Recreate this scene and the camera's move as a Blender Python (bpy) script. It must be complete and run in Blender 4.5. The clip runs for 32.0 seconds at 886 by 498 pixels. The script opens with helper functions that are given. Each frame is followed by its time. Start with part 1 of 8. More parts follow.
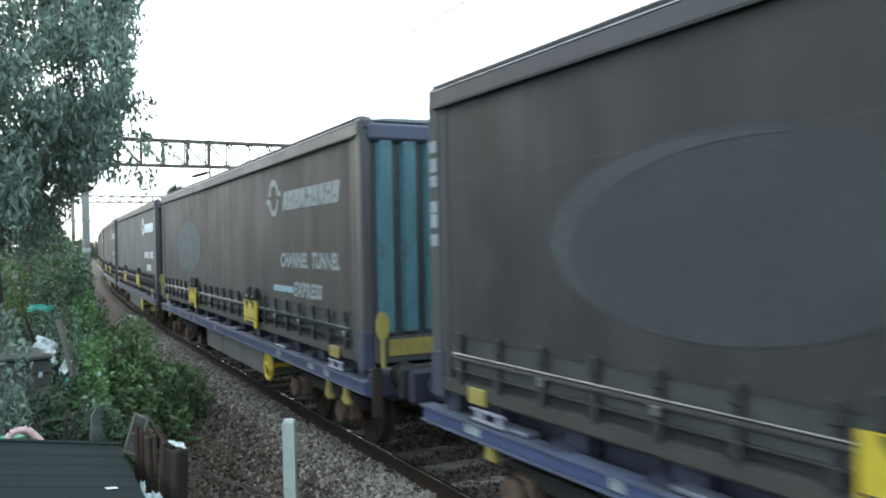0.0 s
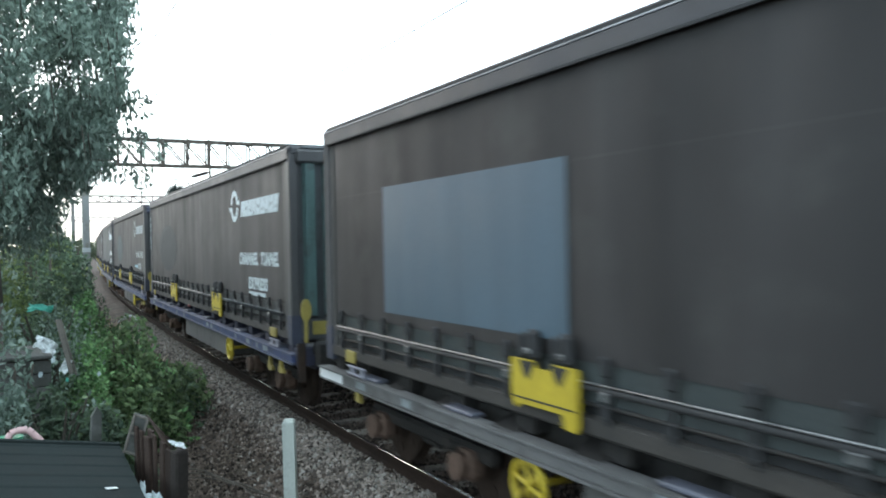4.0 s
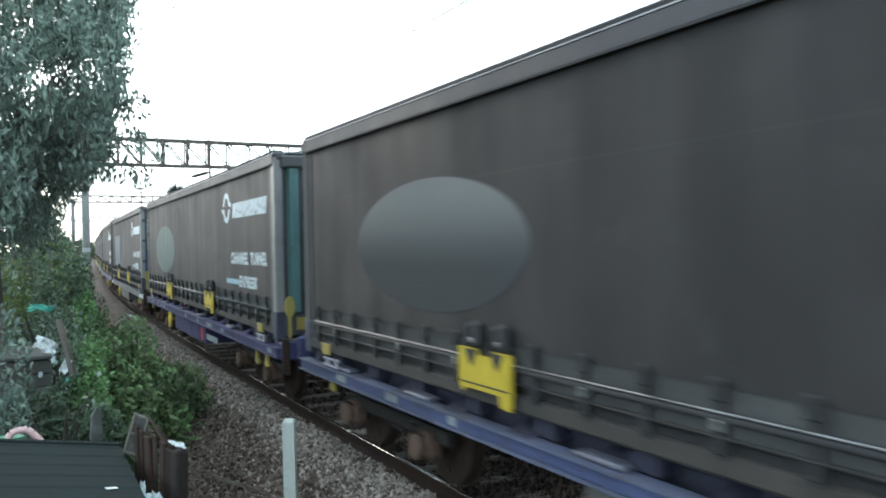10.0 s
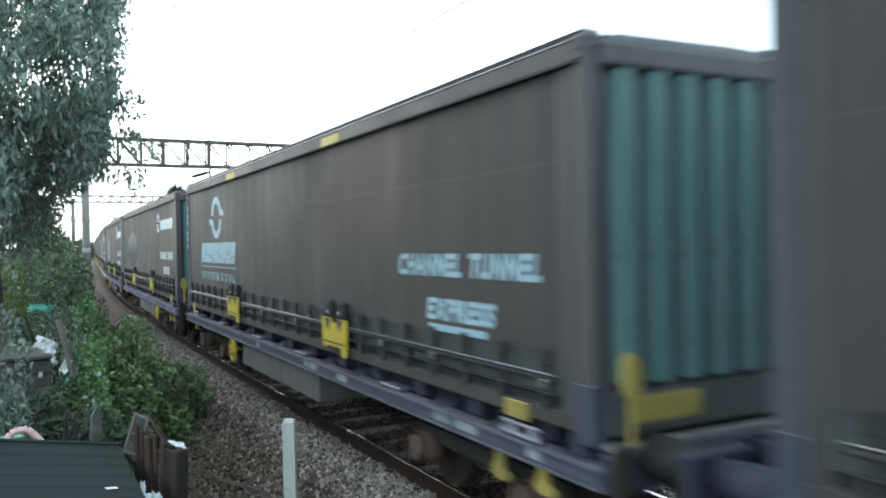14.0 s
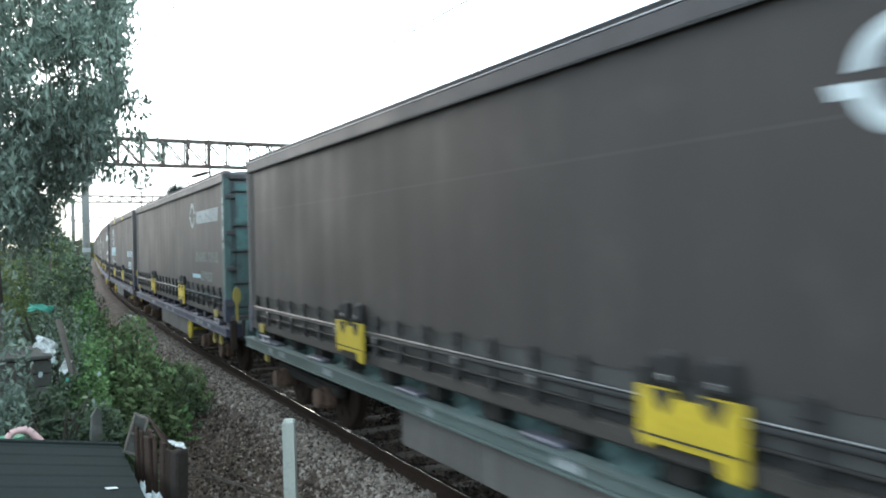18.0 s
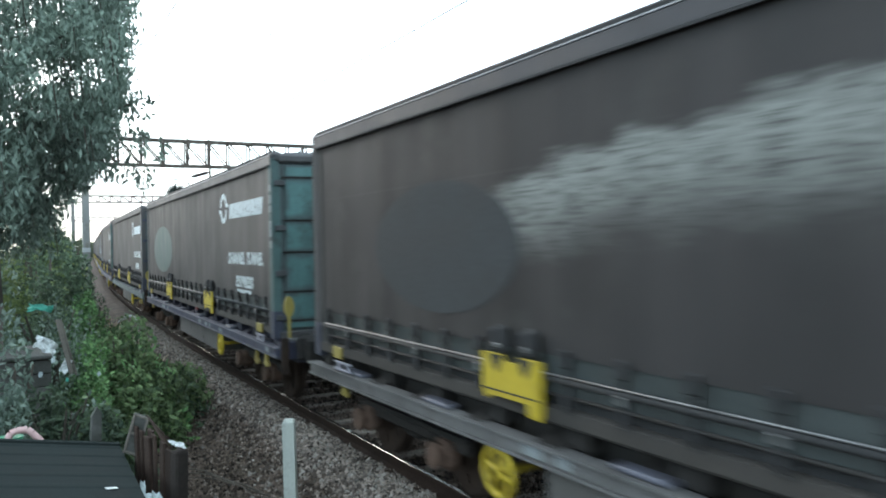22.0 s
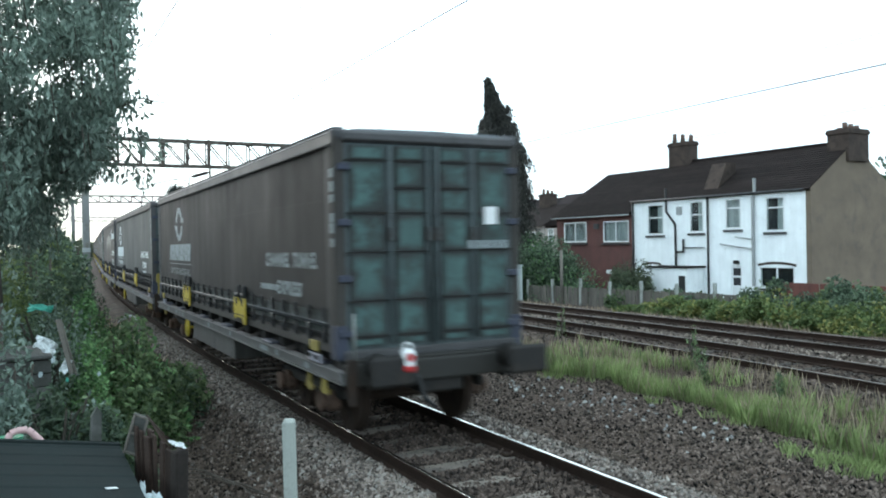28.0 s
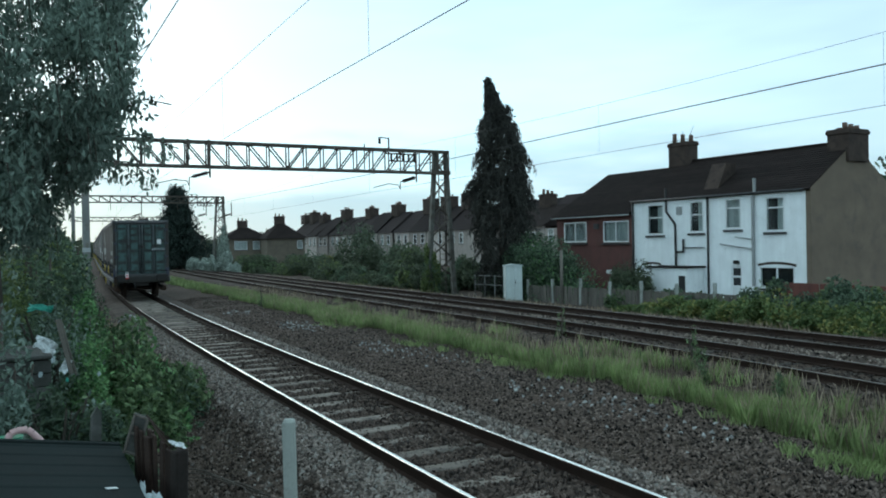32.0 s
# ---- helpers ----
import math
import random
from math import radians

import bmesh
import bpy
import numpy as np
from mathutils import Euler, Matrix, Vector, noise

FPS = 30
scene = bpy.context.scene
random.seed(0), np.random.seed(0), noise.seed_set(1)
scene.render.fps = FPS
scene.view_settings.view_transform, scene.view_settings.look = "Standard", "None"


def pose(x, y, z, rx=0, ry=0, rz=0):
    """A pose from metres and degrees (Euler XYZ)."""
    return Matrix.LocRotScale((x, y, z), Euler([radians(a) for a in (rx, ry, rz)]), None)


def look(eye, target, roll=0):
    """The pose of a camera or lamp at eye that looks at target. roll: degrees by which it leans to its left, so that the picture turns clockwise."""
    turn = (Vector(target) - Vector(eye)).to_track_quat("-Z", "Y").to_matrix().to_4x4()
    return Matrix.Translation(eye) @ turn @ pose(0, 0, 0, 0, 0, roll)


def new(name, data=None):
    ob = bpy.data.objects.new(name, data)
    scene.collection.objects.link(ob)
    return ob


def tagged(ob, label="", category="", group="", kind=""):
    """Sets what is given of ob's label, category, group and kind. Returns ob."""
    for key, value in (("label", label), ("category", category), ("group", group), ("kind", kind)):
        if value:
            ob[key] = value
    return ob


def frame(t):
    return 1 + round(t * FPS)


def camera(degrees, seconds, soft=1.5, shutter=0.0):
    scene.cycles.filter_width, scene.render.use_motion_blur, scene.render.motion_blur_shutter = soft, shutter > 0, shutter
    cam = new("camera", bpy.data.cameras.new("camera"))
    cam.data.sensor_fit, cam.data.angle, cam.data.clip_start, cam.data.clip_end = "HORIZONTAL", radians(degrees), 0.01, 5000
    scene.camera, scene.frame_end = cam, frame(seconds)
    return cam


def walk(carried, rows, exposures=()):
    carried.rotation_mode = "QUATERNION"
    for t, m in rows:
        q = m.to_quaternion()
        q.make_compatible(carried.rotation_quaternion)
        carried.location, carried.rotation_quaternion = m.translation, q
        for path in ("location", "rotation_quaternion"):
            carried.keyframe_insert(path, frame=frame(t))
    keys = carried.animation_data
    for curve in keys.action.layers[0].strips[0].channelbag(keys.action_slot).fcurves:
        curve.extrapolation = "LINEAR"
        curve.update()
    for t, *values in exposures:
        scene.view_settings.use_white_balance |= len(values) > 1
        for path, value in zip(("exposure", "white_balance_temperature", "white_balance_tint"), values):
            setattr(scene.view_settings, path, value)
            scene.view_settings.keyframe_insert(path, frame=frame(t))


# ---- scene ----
# The camera stands still on the lineside; metres, y runs along the near track, z = 0 is the top of its rails.
cam = camera(58.4, 32.0, soft=1.9, shutter=0.7)
EYE = Vector((0, 0, 2.395))
FORWARD = Vector((0.4719, 0.8816, -0.0077))
VIEW = look(EYE, EYE + FORWARD * 10, -1.1)
walk(cam, [(0, VIEW), (32, VIEW)],
     exposures=[(0, 1.23, 6500, 15), (1, 1.34, 6500, 15), (3, 1.19, 6500, 15), (7, 1.10, 6500, 15), (10, 1.21, 6500, 15), (13, 1.15, 6520, 15), (18, 1.28, 6600, 16), (21, 1.12, 6500, 15), (25.5, 1.06, 6450, 15), (27.5, 0.90, 6450, 14), (28.2, 0.70, 6450, 13), (28.6, 0.20, 6700, 14), (29.0, -0.32, 7150, 17), (29.6, -0.45, 6900, 13), (30.3, -0.45, 6400, 9), (31, -0.33, 6250, 7), (32, -0.22, 6050, 5)])

# Evening sky, the sun low behind thin cloud beyond the far end of the line.
SUN_AZ, SUN_EL = radians(-10), radians(20)
world = bpy.data.worlds.new("evening_sky")
scene.world = world
world.use_nodes = True
wn, wl = world.node_tree.nodes, world.node_tree.links
wn.clear()
sky = wn.new("ShaderNodeTexSky")
sky.sky_type = "NISHITA"
sky.sun_disc = False
sky.sun_elevation, sky.sun_rotation = SUN_EL, SUN_AZ
sky.air_density, sky.dust_density, sky.ozone_density = 0.9, 1.0, 1.6
coord = wn.new("ShaderNodeTexCoord")
stretch = wn.new("ShaderNodeMapping")
stretch.inputs["Scale"].default_value = (1.0, 1.0, 5.0)
cloud = wn.new("ShaderNodeTexNoise")
cloud.inputs["Scale"].default_value, cloud.inputs["Detail"].default_value = 1.7, 4
ramp = wn.new("ShaderNodeValToRGB")
ramp.color_ramp.elements[0].color, ramp.color_ramp.elements[1].color = (0.38, 0.38, 0.38, 1), (0.86, 0.86, 0.86, 1)
ramp.color_ramp.elements[0].position, ramp.color_ramp.elements[1].position = 0.30, 0.84
grey = wn.new("ShaderNodeMix")
grey.data_type = "RGBA"
grey.inputs["B"].default_value = (9.4, 12.2, 12.8, 1)
back = wn.new("ShaderNodeBackground")
back.inputs["Strength"].default_value = 0.142
out = wn.new("ShaderNodeOutputWorld")
wl.new(coord.outputs["Generated"], stretch.inputs["Vector"])
wl.new(stretch.outputs["Vector"], cloud.inputs["Vector"])
wl.new(cloud.outputs["Fac"], ramp.inputs["Fac"])
wl.new(ramp.outputs["Color"], grey.inputs["Factor"])
wl.new(sky.outputs["Color"], grey.inputs["A"])
split = wn.new("ShaderNodeSeparateXYZ")
wl.new(coord.outputs["Generated"], split.inputs["Vector"])
rag = wn.new("ShaderNodeTexNoise")
rag.inputs["Scale"].default_value, rag.inputs["Detail"].default_value = 3.2, 5
wl.new(stretch.outputs["Vector"], rag.inputs["Vector"])
lift = wn.new("ShaderNodeMath")
lift.operation = "MULTIPLY_ADD"
lift.inputs[1].default_value = -0.26
wl.new(rag.outputs["Fac"], lift.inputs[0])
wl.new(split.outputs["Z"], lift.inputs[2])
low = wn.new("ShaderNodeMapRange")
low.interpolation_type = "SMOOTHSTEP"
low.inputs["From Min"].default_value, low.inputs["From Max"].default_value = -0.10, 0.02
low.inputs["To Min"].default_value, low.inputs["To Max"].default_value = 0.66, 0.0
wl.new(lift.outputs["Value"], low.inputs["Value"])
bank = wn.new("ShaderNodeMix")
bank.data_type = "RGBA"
bank.inputs["B"].default_value = (3.0, 4.3, 5.0, 1)
wl.new(low.outputs["Result"], bank.inputs["Factor"])
wl.new(grey.outputs["Result"], bank.inputs["A"])
wl.new(bank.outputs["Result"], back.inputs["Color"])
wl.new(back.outputs["Background"], out.inputs["Surface"])
lamp = bpy.data.lights.new("sun", "SUN")
lamp.energy, lamp.angle, lamp.color = 0.30, radians(25), (1.0, 0.93, 0.84)
sun = new("sun", lamp)
sun.matrix_world = look((0, 0, 60), Vector((0, 0, 60)) - Vector((math.sin(SUN_AZ) * math.cos(SUN_EL), math.cos(SUN_AZ) * math.cos(SUN_EL), math.sin(SUN_EL))))


# ---- shapes ----
class Shape:
    """Vertices and faces of one mesh, with the few solids the place needs."""

    def __init__(self):
        self.v, self.f, self.s = [], [], []

    def add(self, verts, faces, smooth=False):
        n = len(self.v)
        self.v.extend(verts)
        self.f.extend([tuple(i + n for i in f) for f in faces])
        self.s.extend([smooth] * len(faces))
        return self

    def box(self, x0, x1, y0, y1, z0, z1, c=0.0, m=None):
        """A box, its edges cut by c; m turns and moves it."""
        if c <= 0:
            vs = [(x, y, z) for x in (x0, x1) for y in (y0, y1) for z in (z0, z1)]
            fs = [(0, 1, 3, 2), (4, 6, 7, 5), (0, 4, 5, 1), (2, 3, 7, 6), (0, 2, 6, 4), (1, 5, 7, 3)]
        else:
            c = min(c, (x1 - x0) * 0.45, (y1 - y0) * 0.45, (z1 - z0) * 0.45)
            vs, key = [], {}
            lo, hi = (x0, y0, z0), (x1, y1, z1)
            for sx in (0, 1):
                for sy in (0, 1):
                    for sz in (0, 1):
                        sg = (sx, sy, sz)
                        for ax in range(3):
                            p = []
                            for k in range(3):
                                edge = hi[k] if sg[k] else lo[k]
                                p.append(edge if k == ax else edge + (-c if sg[k] else c))
                            key[(sg, ax)] = len(vs)
                            vs.append(tuple(p))
            fs = []
            for ax in range(3):
                a, b = (ax + 1) % 3, (ax + 2) % 3
                for d in (0, 1):
                    ring = []
                    for p, q in ((0, 0), (1, 0), (1, 1), (0, 1)):
                        sg = [0, 0, 0]
                        sg[ax], sg[a], sg[b] = d, p, q
                        ring.append(key[(tuple(sg), ax)])
                    fs.append(tuple(ring if d else ring[::-1]))
                    for e in (0, 1):
                        # the cut edge along axis b between faces ax=d and a=e
                        quad = []
                        for q in (0, 1):
                            sg = [0, 0, 0]
                            sg[ax], sg[a], sg[b] = d, e, q
                            quad.append((key[(tuple(sg), ax)], key[(tuple(sg), a)]))
                        r = (quad[0][0], quad[0][1], quad[1][1], quad[1][0])
                        fs.append(r if d == e else r[::-1])
            for sg in [(i, j, k) for i in (0, 1) for j in (0, 1) for k in (0, 1)]:
                r = (key[(sg, 0)], key[(sg, 1)], key[(sg, 2)])
                fs.append(r if sum(sg) % 2 else r[::-1])
        if m is not None:
            vs = [tuple(m @ Vector(p)) for p in vs]
        return self.add(vs, fs)

    def tube(self, a, b, r0, r1=None, n=8, cap=True, smooth=True):
        """A round bar from a to b."""
        r1 = r0 if r1 is None else r1
        a, b = Vector(a), Vector(b)
        q = (b - a).to_track_quat("Z", "Y")
        vs = []
        for p, r in ((a, r0), (b, r1)):
            for i in range(n):
                t = 2 * math.pi * i / n
                vs.append(tuple(p + q @ Vector((r * math.cos(t), r * math.sin(t), 0))))
        fs = [(i, (i + 1) % n, n + (i + 1) % n, n + i) for i in range(n)]
        self.add(vs, fs, smooth)
        if cap:
            k = len(self.v) - 2 * n
            self.f += [tuple(range(k + n - 1, k - 1, -1)), tuple(range(k + n, k + 2 * n))]
            self.s += [False, False]
        return self

    def chain(self, pts, r, n=6):
        for a, b in zip(pts, pts[1:]):
            self.tube(a, b, r, n=n, cap=False)
        return self

    def ring(self, c, axis, radius, r, n=20, k=6):
        """A torus round c."""
        q = Vector(axis).to_track_quat("Z", "Y")
        vs, fs = [], []
        for i in range(n):
            t = 2 * math.pi * i / n
            for j in range(k):
                w = 2 * math.pi * j / k
                vs.append(tuple(Vector(c) + q @ Vector(((radius + r * math.cos(w)) * math.cos(t), (radius + r * math.cos(w)) * math.sin(t), r * math.sin(w)))))
                fs.append((i * k + j, ((i + 1) % n) * k + j, ((i + 1) % n) * k + (j + 1) % k, i * k + (j + 1) % k))
        return self.add(vs, fs, True)

    def prism(self, pts, axis, a, b):
        """A flat outline (two coordinates a point) drawn out along an axis from a to b."""
        n = len(pts)
        def at(p, w):
            return {"x": (w, p[0], p[1]), "y": (p[0], w, p[1]), "z": (p[0], p[1], w)}[axis]
        vs = [at(p, a) for p in pts] + [at(p, b) for p in pts]
        fs = [tuple(range(n - 1, -1, -1)), tuple(range(n, 2 * n))] + [(i, (i + 1) % n, n + (i + 1) % n, n + i) for i in range(n)]
        return self.add(vs, fs)

    def mesh(self, name, material):
        me = bpy.data.meshes.new(name)
        me.from_pydata(self.v, [], self.f)
        me.polygons.foreach_set("use_smooth", self.s)
        for m in (material if isinstance(material, (list, tuple)) else [material]):
            me.materials.append(m)
        b = bmesh.new()
        b.from_mesh(me)
        bmesh.ops.recalc_face_normals(b, faces=b.faces)
        b.to_mesh(me)
        b.free()
        me.update()
        return me


def raw_mesh(name, verts, faces, material, smooth=False):
    """A large mesh from arrays, without any clean-up."""
    me = bpy.data.meshes.new(name)
    verts = np.asarray(verts, dtype=np.float32)
    faces = np.asarray(faces, dtype=np.int32)
    k = faces.shape[1]
    me.vertices.add(len(verts))
    me.vertices.foreach_set("co", verts.ravel())
    me.loops.add(faces.size)
    me.loops.foreach_set("vertex_index", faces.ravel())
    me.polygons.add(len(faces))
    me.polygons.foreach_set("loop_start", np.arange(0, faces.size, k, dtype=np.int32))
    me.polygons.foreach_set("use_smooth", np.full(len(faces), smooth))
    me.materials.append(material)
    me.update(calc_edges=True)
    return me


def part(name, shape, material, parent, label="", m=None):
    """One mesh object under a thing or under a part."""
    me = shape if isinstance(shape, bpy.types.Mesh) else shape.mesh(name, material)
    ob = new(name, me)
    ob.parent = parent
    if m is not None:
        ob.matrix_basis = m
    if label:
        ob["label"] = label
    return ob


def thing(name, label, category, at=None, group="", kind=""):
    ob = new(name)
    ob.empty_display_size = 0.2
    if at is not None:
        ob.matrix_basis = at
    return tagged(ob, label, category, group, kind)


def solid(name, shape, material, label, category, at=None, group="", kind=""):
    ob = new(name, shape if isinstance(shape, bpy.types.Mesh) else shape.mesh(name, material))
    if at is not None:
        ob.matrix_basis = at
    return tagged(ob, label, category, group, kind)


# ---- materials ----
def mat(name, base, rough=0.7, metal=0.0, grain=30.0, patch=1.5, vary=0.35, bump=0.15, dirt=None, streak=0.0, rand=0.0, spec=0.5, thin=0.0, island=0.0, wide=2.2, pole_shade=0.0):
    """A painted, mineral or wooden surface: base colour, fine grain, broad patches, dirt of its own colour, upright streaks."""
    m = bpy.data.materials.new(name)
    m.use_nodes = True
    n, l = m.node_tree.nodes, m.node_tree.links
    b = n["Principled BSDF"]
    b.inputs["Roughness"].default_value, b.inputs["Metallic"].default_value = rough, metal
    b.inputs["Specular IOR Level"].default_value = spec
    tc = n.new("ShaderNodeTexCoord")
    src = tc.outputs["Object"]

    def noise_of(scale, detail, vec):
        t = n.new("ShaderNodeTexNoise")
        t.inputs["Scale"].default_value, t.inputs["Detail"].default_value, t.inputs["Roughness"].default_value = scale, detail, 0.6
        l.new(vec, t.inputs["Vector"])
        return t.outputs["Fac"]

    def scaled(fac, lo, hi):
        r = n.new("ShaderNodeMapRange")
        r.inputs["From Min"].default_value, r.inputs["From Max"].default_value = 0.25, 0.75
        r.inputs["To Min"].default_value, r.inputs["To Max"].default_value = lo, hi
        l.new(fac, r.inputs["Value"])
        return r.outputs["Result"]

    def product(a, c):
        t = n.new("ShaderNodeMath")
        t.operation = "MULTIPLY"
        l.new(a, t.inputs[0])
        l.new(c, t.inputs[1])
        return t.outputs["Value"]

    if rand or island:
        shift = n.new("ShaderNodeVectorMath")
        shift.operation = "ADD"
        oi = n.new("ShaderNodeObjectInfo")
        l.new(src, shift.inputs[0])
        mul = n.new("ShaderNodeMath")
        mul.operation = "MULTIPLY"
        mul.inputs[1].default_value = 37.0
        l.new(oi.outputs["Random"], mul.inputs[0])
        l.new(mul.outputs["Value"], shift.inputs[1])
        src = shift.outputs["Vector"]
    fine = noise_of(grain, 4, src)
    broad = noise_of(patch, 5, src)
    value = product(scaled(fine, 1 - vary * 0.6, 1 + vary * 0.6), scaled(broad, 1 - vary, 1 + vary))
    if streak:
        mp = n.new("ShaderNodeMapping")
        mp.inputs["Scale"].default_value = (wide, wide, 0.12)
        l.new(src, mp.inputs["Vector"])
        value = product(value, scaled(noise_of(2.0, 6, mp.outputs["Vector"]), 1 - streak, 1 + streak))
    if pole_shade:
        value = product(value, pole_shaded(n, l, tc.outputs["Object"], fine, pole_shade))
    if rand:
        value = product(value, scaled_random(n, l, "ShaderNodeObjectInfo", "Random", rand))
    if island:
        value = product(value, scaled_random(n, l, "ShaderNodeNewGeometry", "Random Per Island", island))
    tint = n.new("ShaderNodeVectorMath")
    tint.operation = "SCALE"
    tint.inputs[0].default_value = base
    l.new(value, tint.inputs["Scale"])
    colour = tint.outputs["Vector"]
    if dirt:
        mix = n.new("ShaderNodeMix")
        mix.data_type = "RGBA"
        mix.inputs["B"].default_value = (*dirt[:3], 1)
        r = n.new("ShaderNodeMapRange")
        r.inputs["From Min"].default_value, r.inputs["From Max"].default_value = dirt[3], dirt[3] + 0.18
        r.inputs["To Max"].default_value = dirt[4]
        l.new(noise_of(patch * 2.3, 8, src), r.inputs["Value"])
        l.new(r.outputs["Result"], mix.inputs["Factor"])
        l.new(colour, mix.inputs["A"])
        colour = mix.outputs["Result"]
    l.new(colour, b.inputs["Base Color"])
    if rough > 0.15:
        l.new(scaled(broad, max(rough - 0.12, 0.03), min(rough + 0.12, 1)), b.inputs["Roughness"])
    if bump:
        bp = n.new("ShaderNodeBump")
        bp.inputs["Strength"].default_value, bp.inputs["Distance"].default_value = bump, 0.6 / grain
        l.new(fine, bp.inputs["Height"])
        l.new(bp.outputs["Normal"], b.inputs["Normal"])
    if thin:
        tr = n.new("ShaderNodeBsdfTranslucent")
        l.new(colour, tr.inputs["Color"])
        ms = n.new("ShaderNodeMixShader")
        ms.inputs["Fac"].default_value = thin
        l.new(b.outputs["BSDF"], ms.inputs[1])
        l.new(tr.outputs["BSDF"], ms.inputs[2])
        l.new(ms.outputs["Shader"], n["Material Output"].inputs["Surface"])
    return m


def pole_shaded(n, l, vec, fine, amount):
    """A factor round one: soft upright bands that paint in light and shade over the poles behind a curtain, and a thin
    pale weld seam along it.
    """
    sep, soft = n.new("ShaderNodeSeparateXYZ"), n.new("ShaderNodeTexNoise")
    l.new(vec, sep.inputs["Vector"])
    l.new(vec, soft.inputs["Vector"])
    soft.inputs["Scale"].default_value, soft.inputs["Detail"].default_value = 0.7, 2

    def calc(op, *values):
        t = n.new("ShaderNodeMath")
        t.operation = op
        for k, v in enumerate(values):
            if isinstance(v, (int, float)):
                t.inputs[k].default_value = v
            else:
                l.new(v, t.inputs[k])
        return t.outputs["Value"]

    phase = calc("ADD", calc("MULTIPLY", sep.outputs["Y"], 2 * math.pi / 1.16), calc("MULTIPLY", soft.outputs["Fac"], 6.0))
    band = calc("MULTIPLY_ADD", calc("MULTIPLY", calc("SINE", phase), soft.outputs["Fac"]), amount * 2.0, 1.0)
    seam = calc("COMPARE", sep.outputs["Z"], 2.93, 0.010)
    return calc("ADD", band, calc("MULTIPLY", seam, calc("MULTIPLY", fine, 0.45)))


def scaled_random(n, l, node, socket, amount):
    """A factor round one that differs from object to object or piece to piece."""
    o = n.new(node)
    r = n.new("ShaderNodeMapRange")
    r.inputs["To Min"].default_value, r.inputs["To Max"].default_value = 1 - amount, 1 + amount
    l.new(o.outputs[socket], r.inputs["Value"])
    return r.outputs["Result"]


STEEL_DARK = mat("dark_underframe_steel", (0.024, 0.022, 0.021), 0.8, 0.1, dirt=(0.040, 0.032, 0.026, 0.5, 0.7), spec=0.3)
RAIL_SIDE = mat("dark_brown_rail_side", (0.028, 0.018, 0.014), 0.9, 0.0, dirt=(0.034, 0.025, 0.020, 0.55, 0.7), spec=0.12)
RUST = mat("rusty_steel", (0.040, 0.028, 0.022), 0.9, 0.0, dirt=(0.026, 0.021, 0.019, 0.5, 0.8), spec=0.12)
RAIL_TOP = mat("polished_rail_head", (0.80, 0.76, 0.70), 0.20, 1.0, vary=0.06, bump=0.02, dirt=(0.4, 0.36, 0.32, 0.66, 0.3))
RAIL_DULL = mat("dull_rail_head", (0.170, 0.145, 0.130), 0.5, 0.6, vary=0.25, bump=0.05, dirt=(0.30, 0.28, 0.26, 0.60, 0.6))
CONCRETE = mat("weathered_concrete", (0.30, 0.31, 0.29), 0.9, grain=60, vary=0.25, dirt=(0.16, 0.17, 0.14, 0.5, 0.6), rand=0.1)
SLEEPER = mat("weathered_sleeper", (0.215, 0.182, 0.155), 0.92, grain=50, patch=1.2, vary=0.3, bump=0.3, dirt=(0.045, 0.040, 0.036, 0.50, 0.9), rand=0.3, spec=0.2)
BALLAST = mat("ballast_bed", (0.078, 0.060, 0.050), 0.97, grain=22, patch=1.1, vary=0.5, bump=1.0, dirt=(0.028, 0.024, 0.020, 0.50, 0.8), spec=0.15)
STONE = mat("ballast_stone", (0.172, 0.143, 0.124), 0.92, grain=40, vary=0.2, bump=0.3, island=0.85, spec=0.2)
EARTH = mat("lineside_earth", (0.066, 0.047, 0.037), 0.97, grain=18, patch=0.5, vary=0.5, bump=1.0, dirt=(0.042, 0.035, 0.024, 0.5, 0.8), spec=0.15)
GALV = mat("weathered_grey_steel", (0.20, 0.205, 0.195), 0.7, 0.2, vary=0.25, dirt=(0.13, 0.115, 0.095, 0.50, 0.8))
GIRDER = mat("weathered_brown_grey_girder", (0.100, 0.087, 0.074), 0.8, 0.1, vary=0.3, dirt=(0.060, 0.045, 0.034, 0.5, 0.8), spec=0.3)


# ---- the lie of the line ----
def near_x(y):
    """The middle of the near track: a gentle curve, straight far out."""
    if y > 60:
        return near_x(60) + (y - 60) * 2 * 0.0007 * 52
    if y < -12:
        return near_x(-12)
    return 4.455 + 0.0007 * (y - 8) ** 2


def mid_x(y):
    k = max(y, 3.0)
    far = 0.0004 * max(min(y, 90) - 30, 0) ** 2 + 0.048 * max(y - 90, 0)
    return 13.85 - 1.9 * math.exp(-k / 11) + far


def far_x(y):
    k = max(y, 3.0)
    far = 0.0004 * max(min(y, 90) - 30, 0) ** 2 + 0.048 * max(y - 90, 0)
    return 16.62 - 0.55 * math.exp(-k / 11) + far


def ease(a, b, v):
    t = min(max((v - a) / (b - a), 0), 1)
    return t * t * (3 - 2 * t)


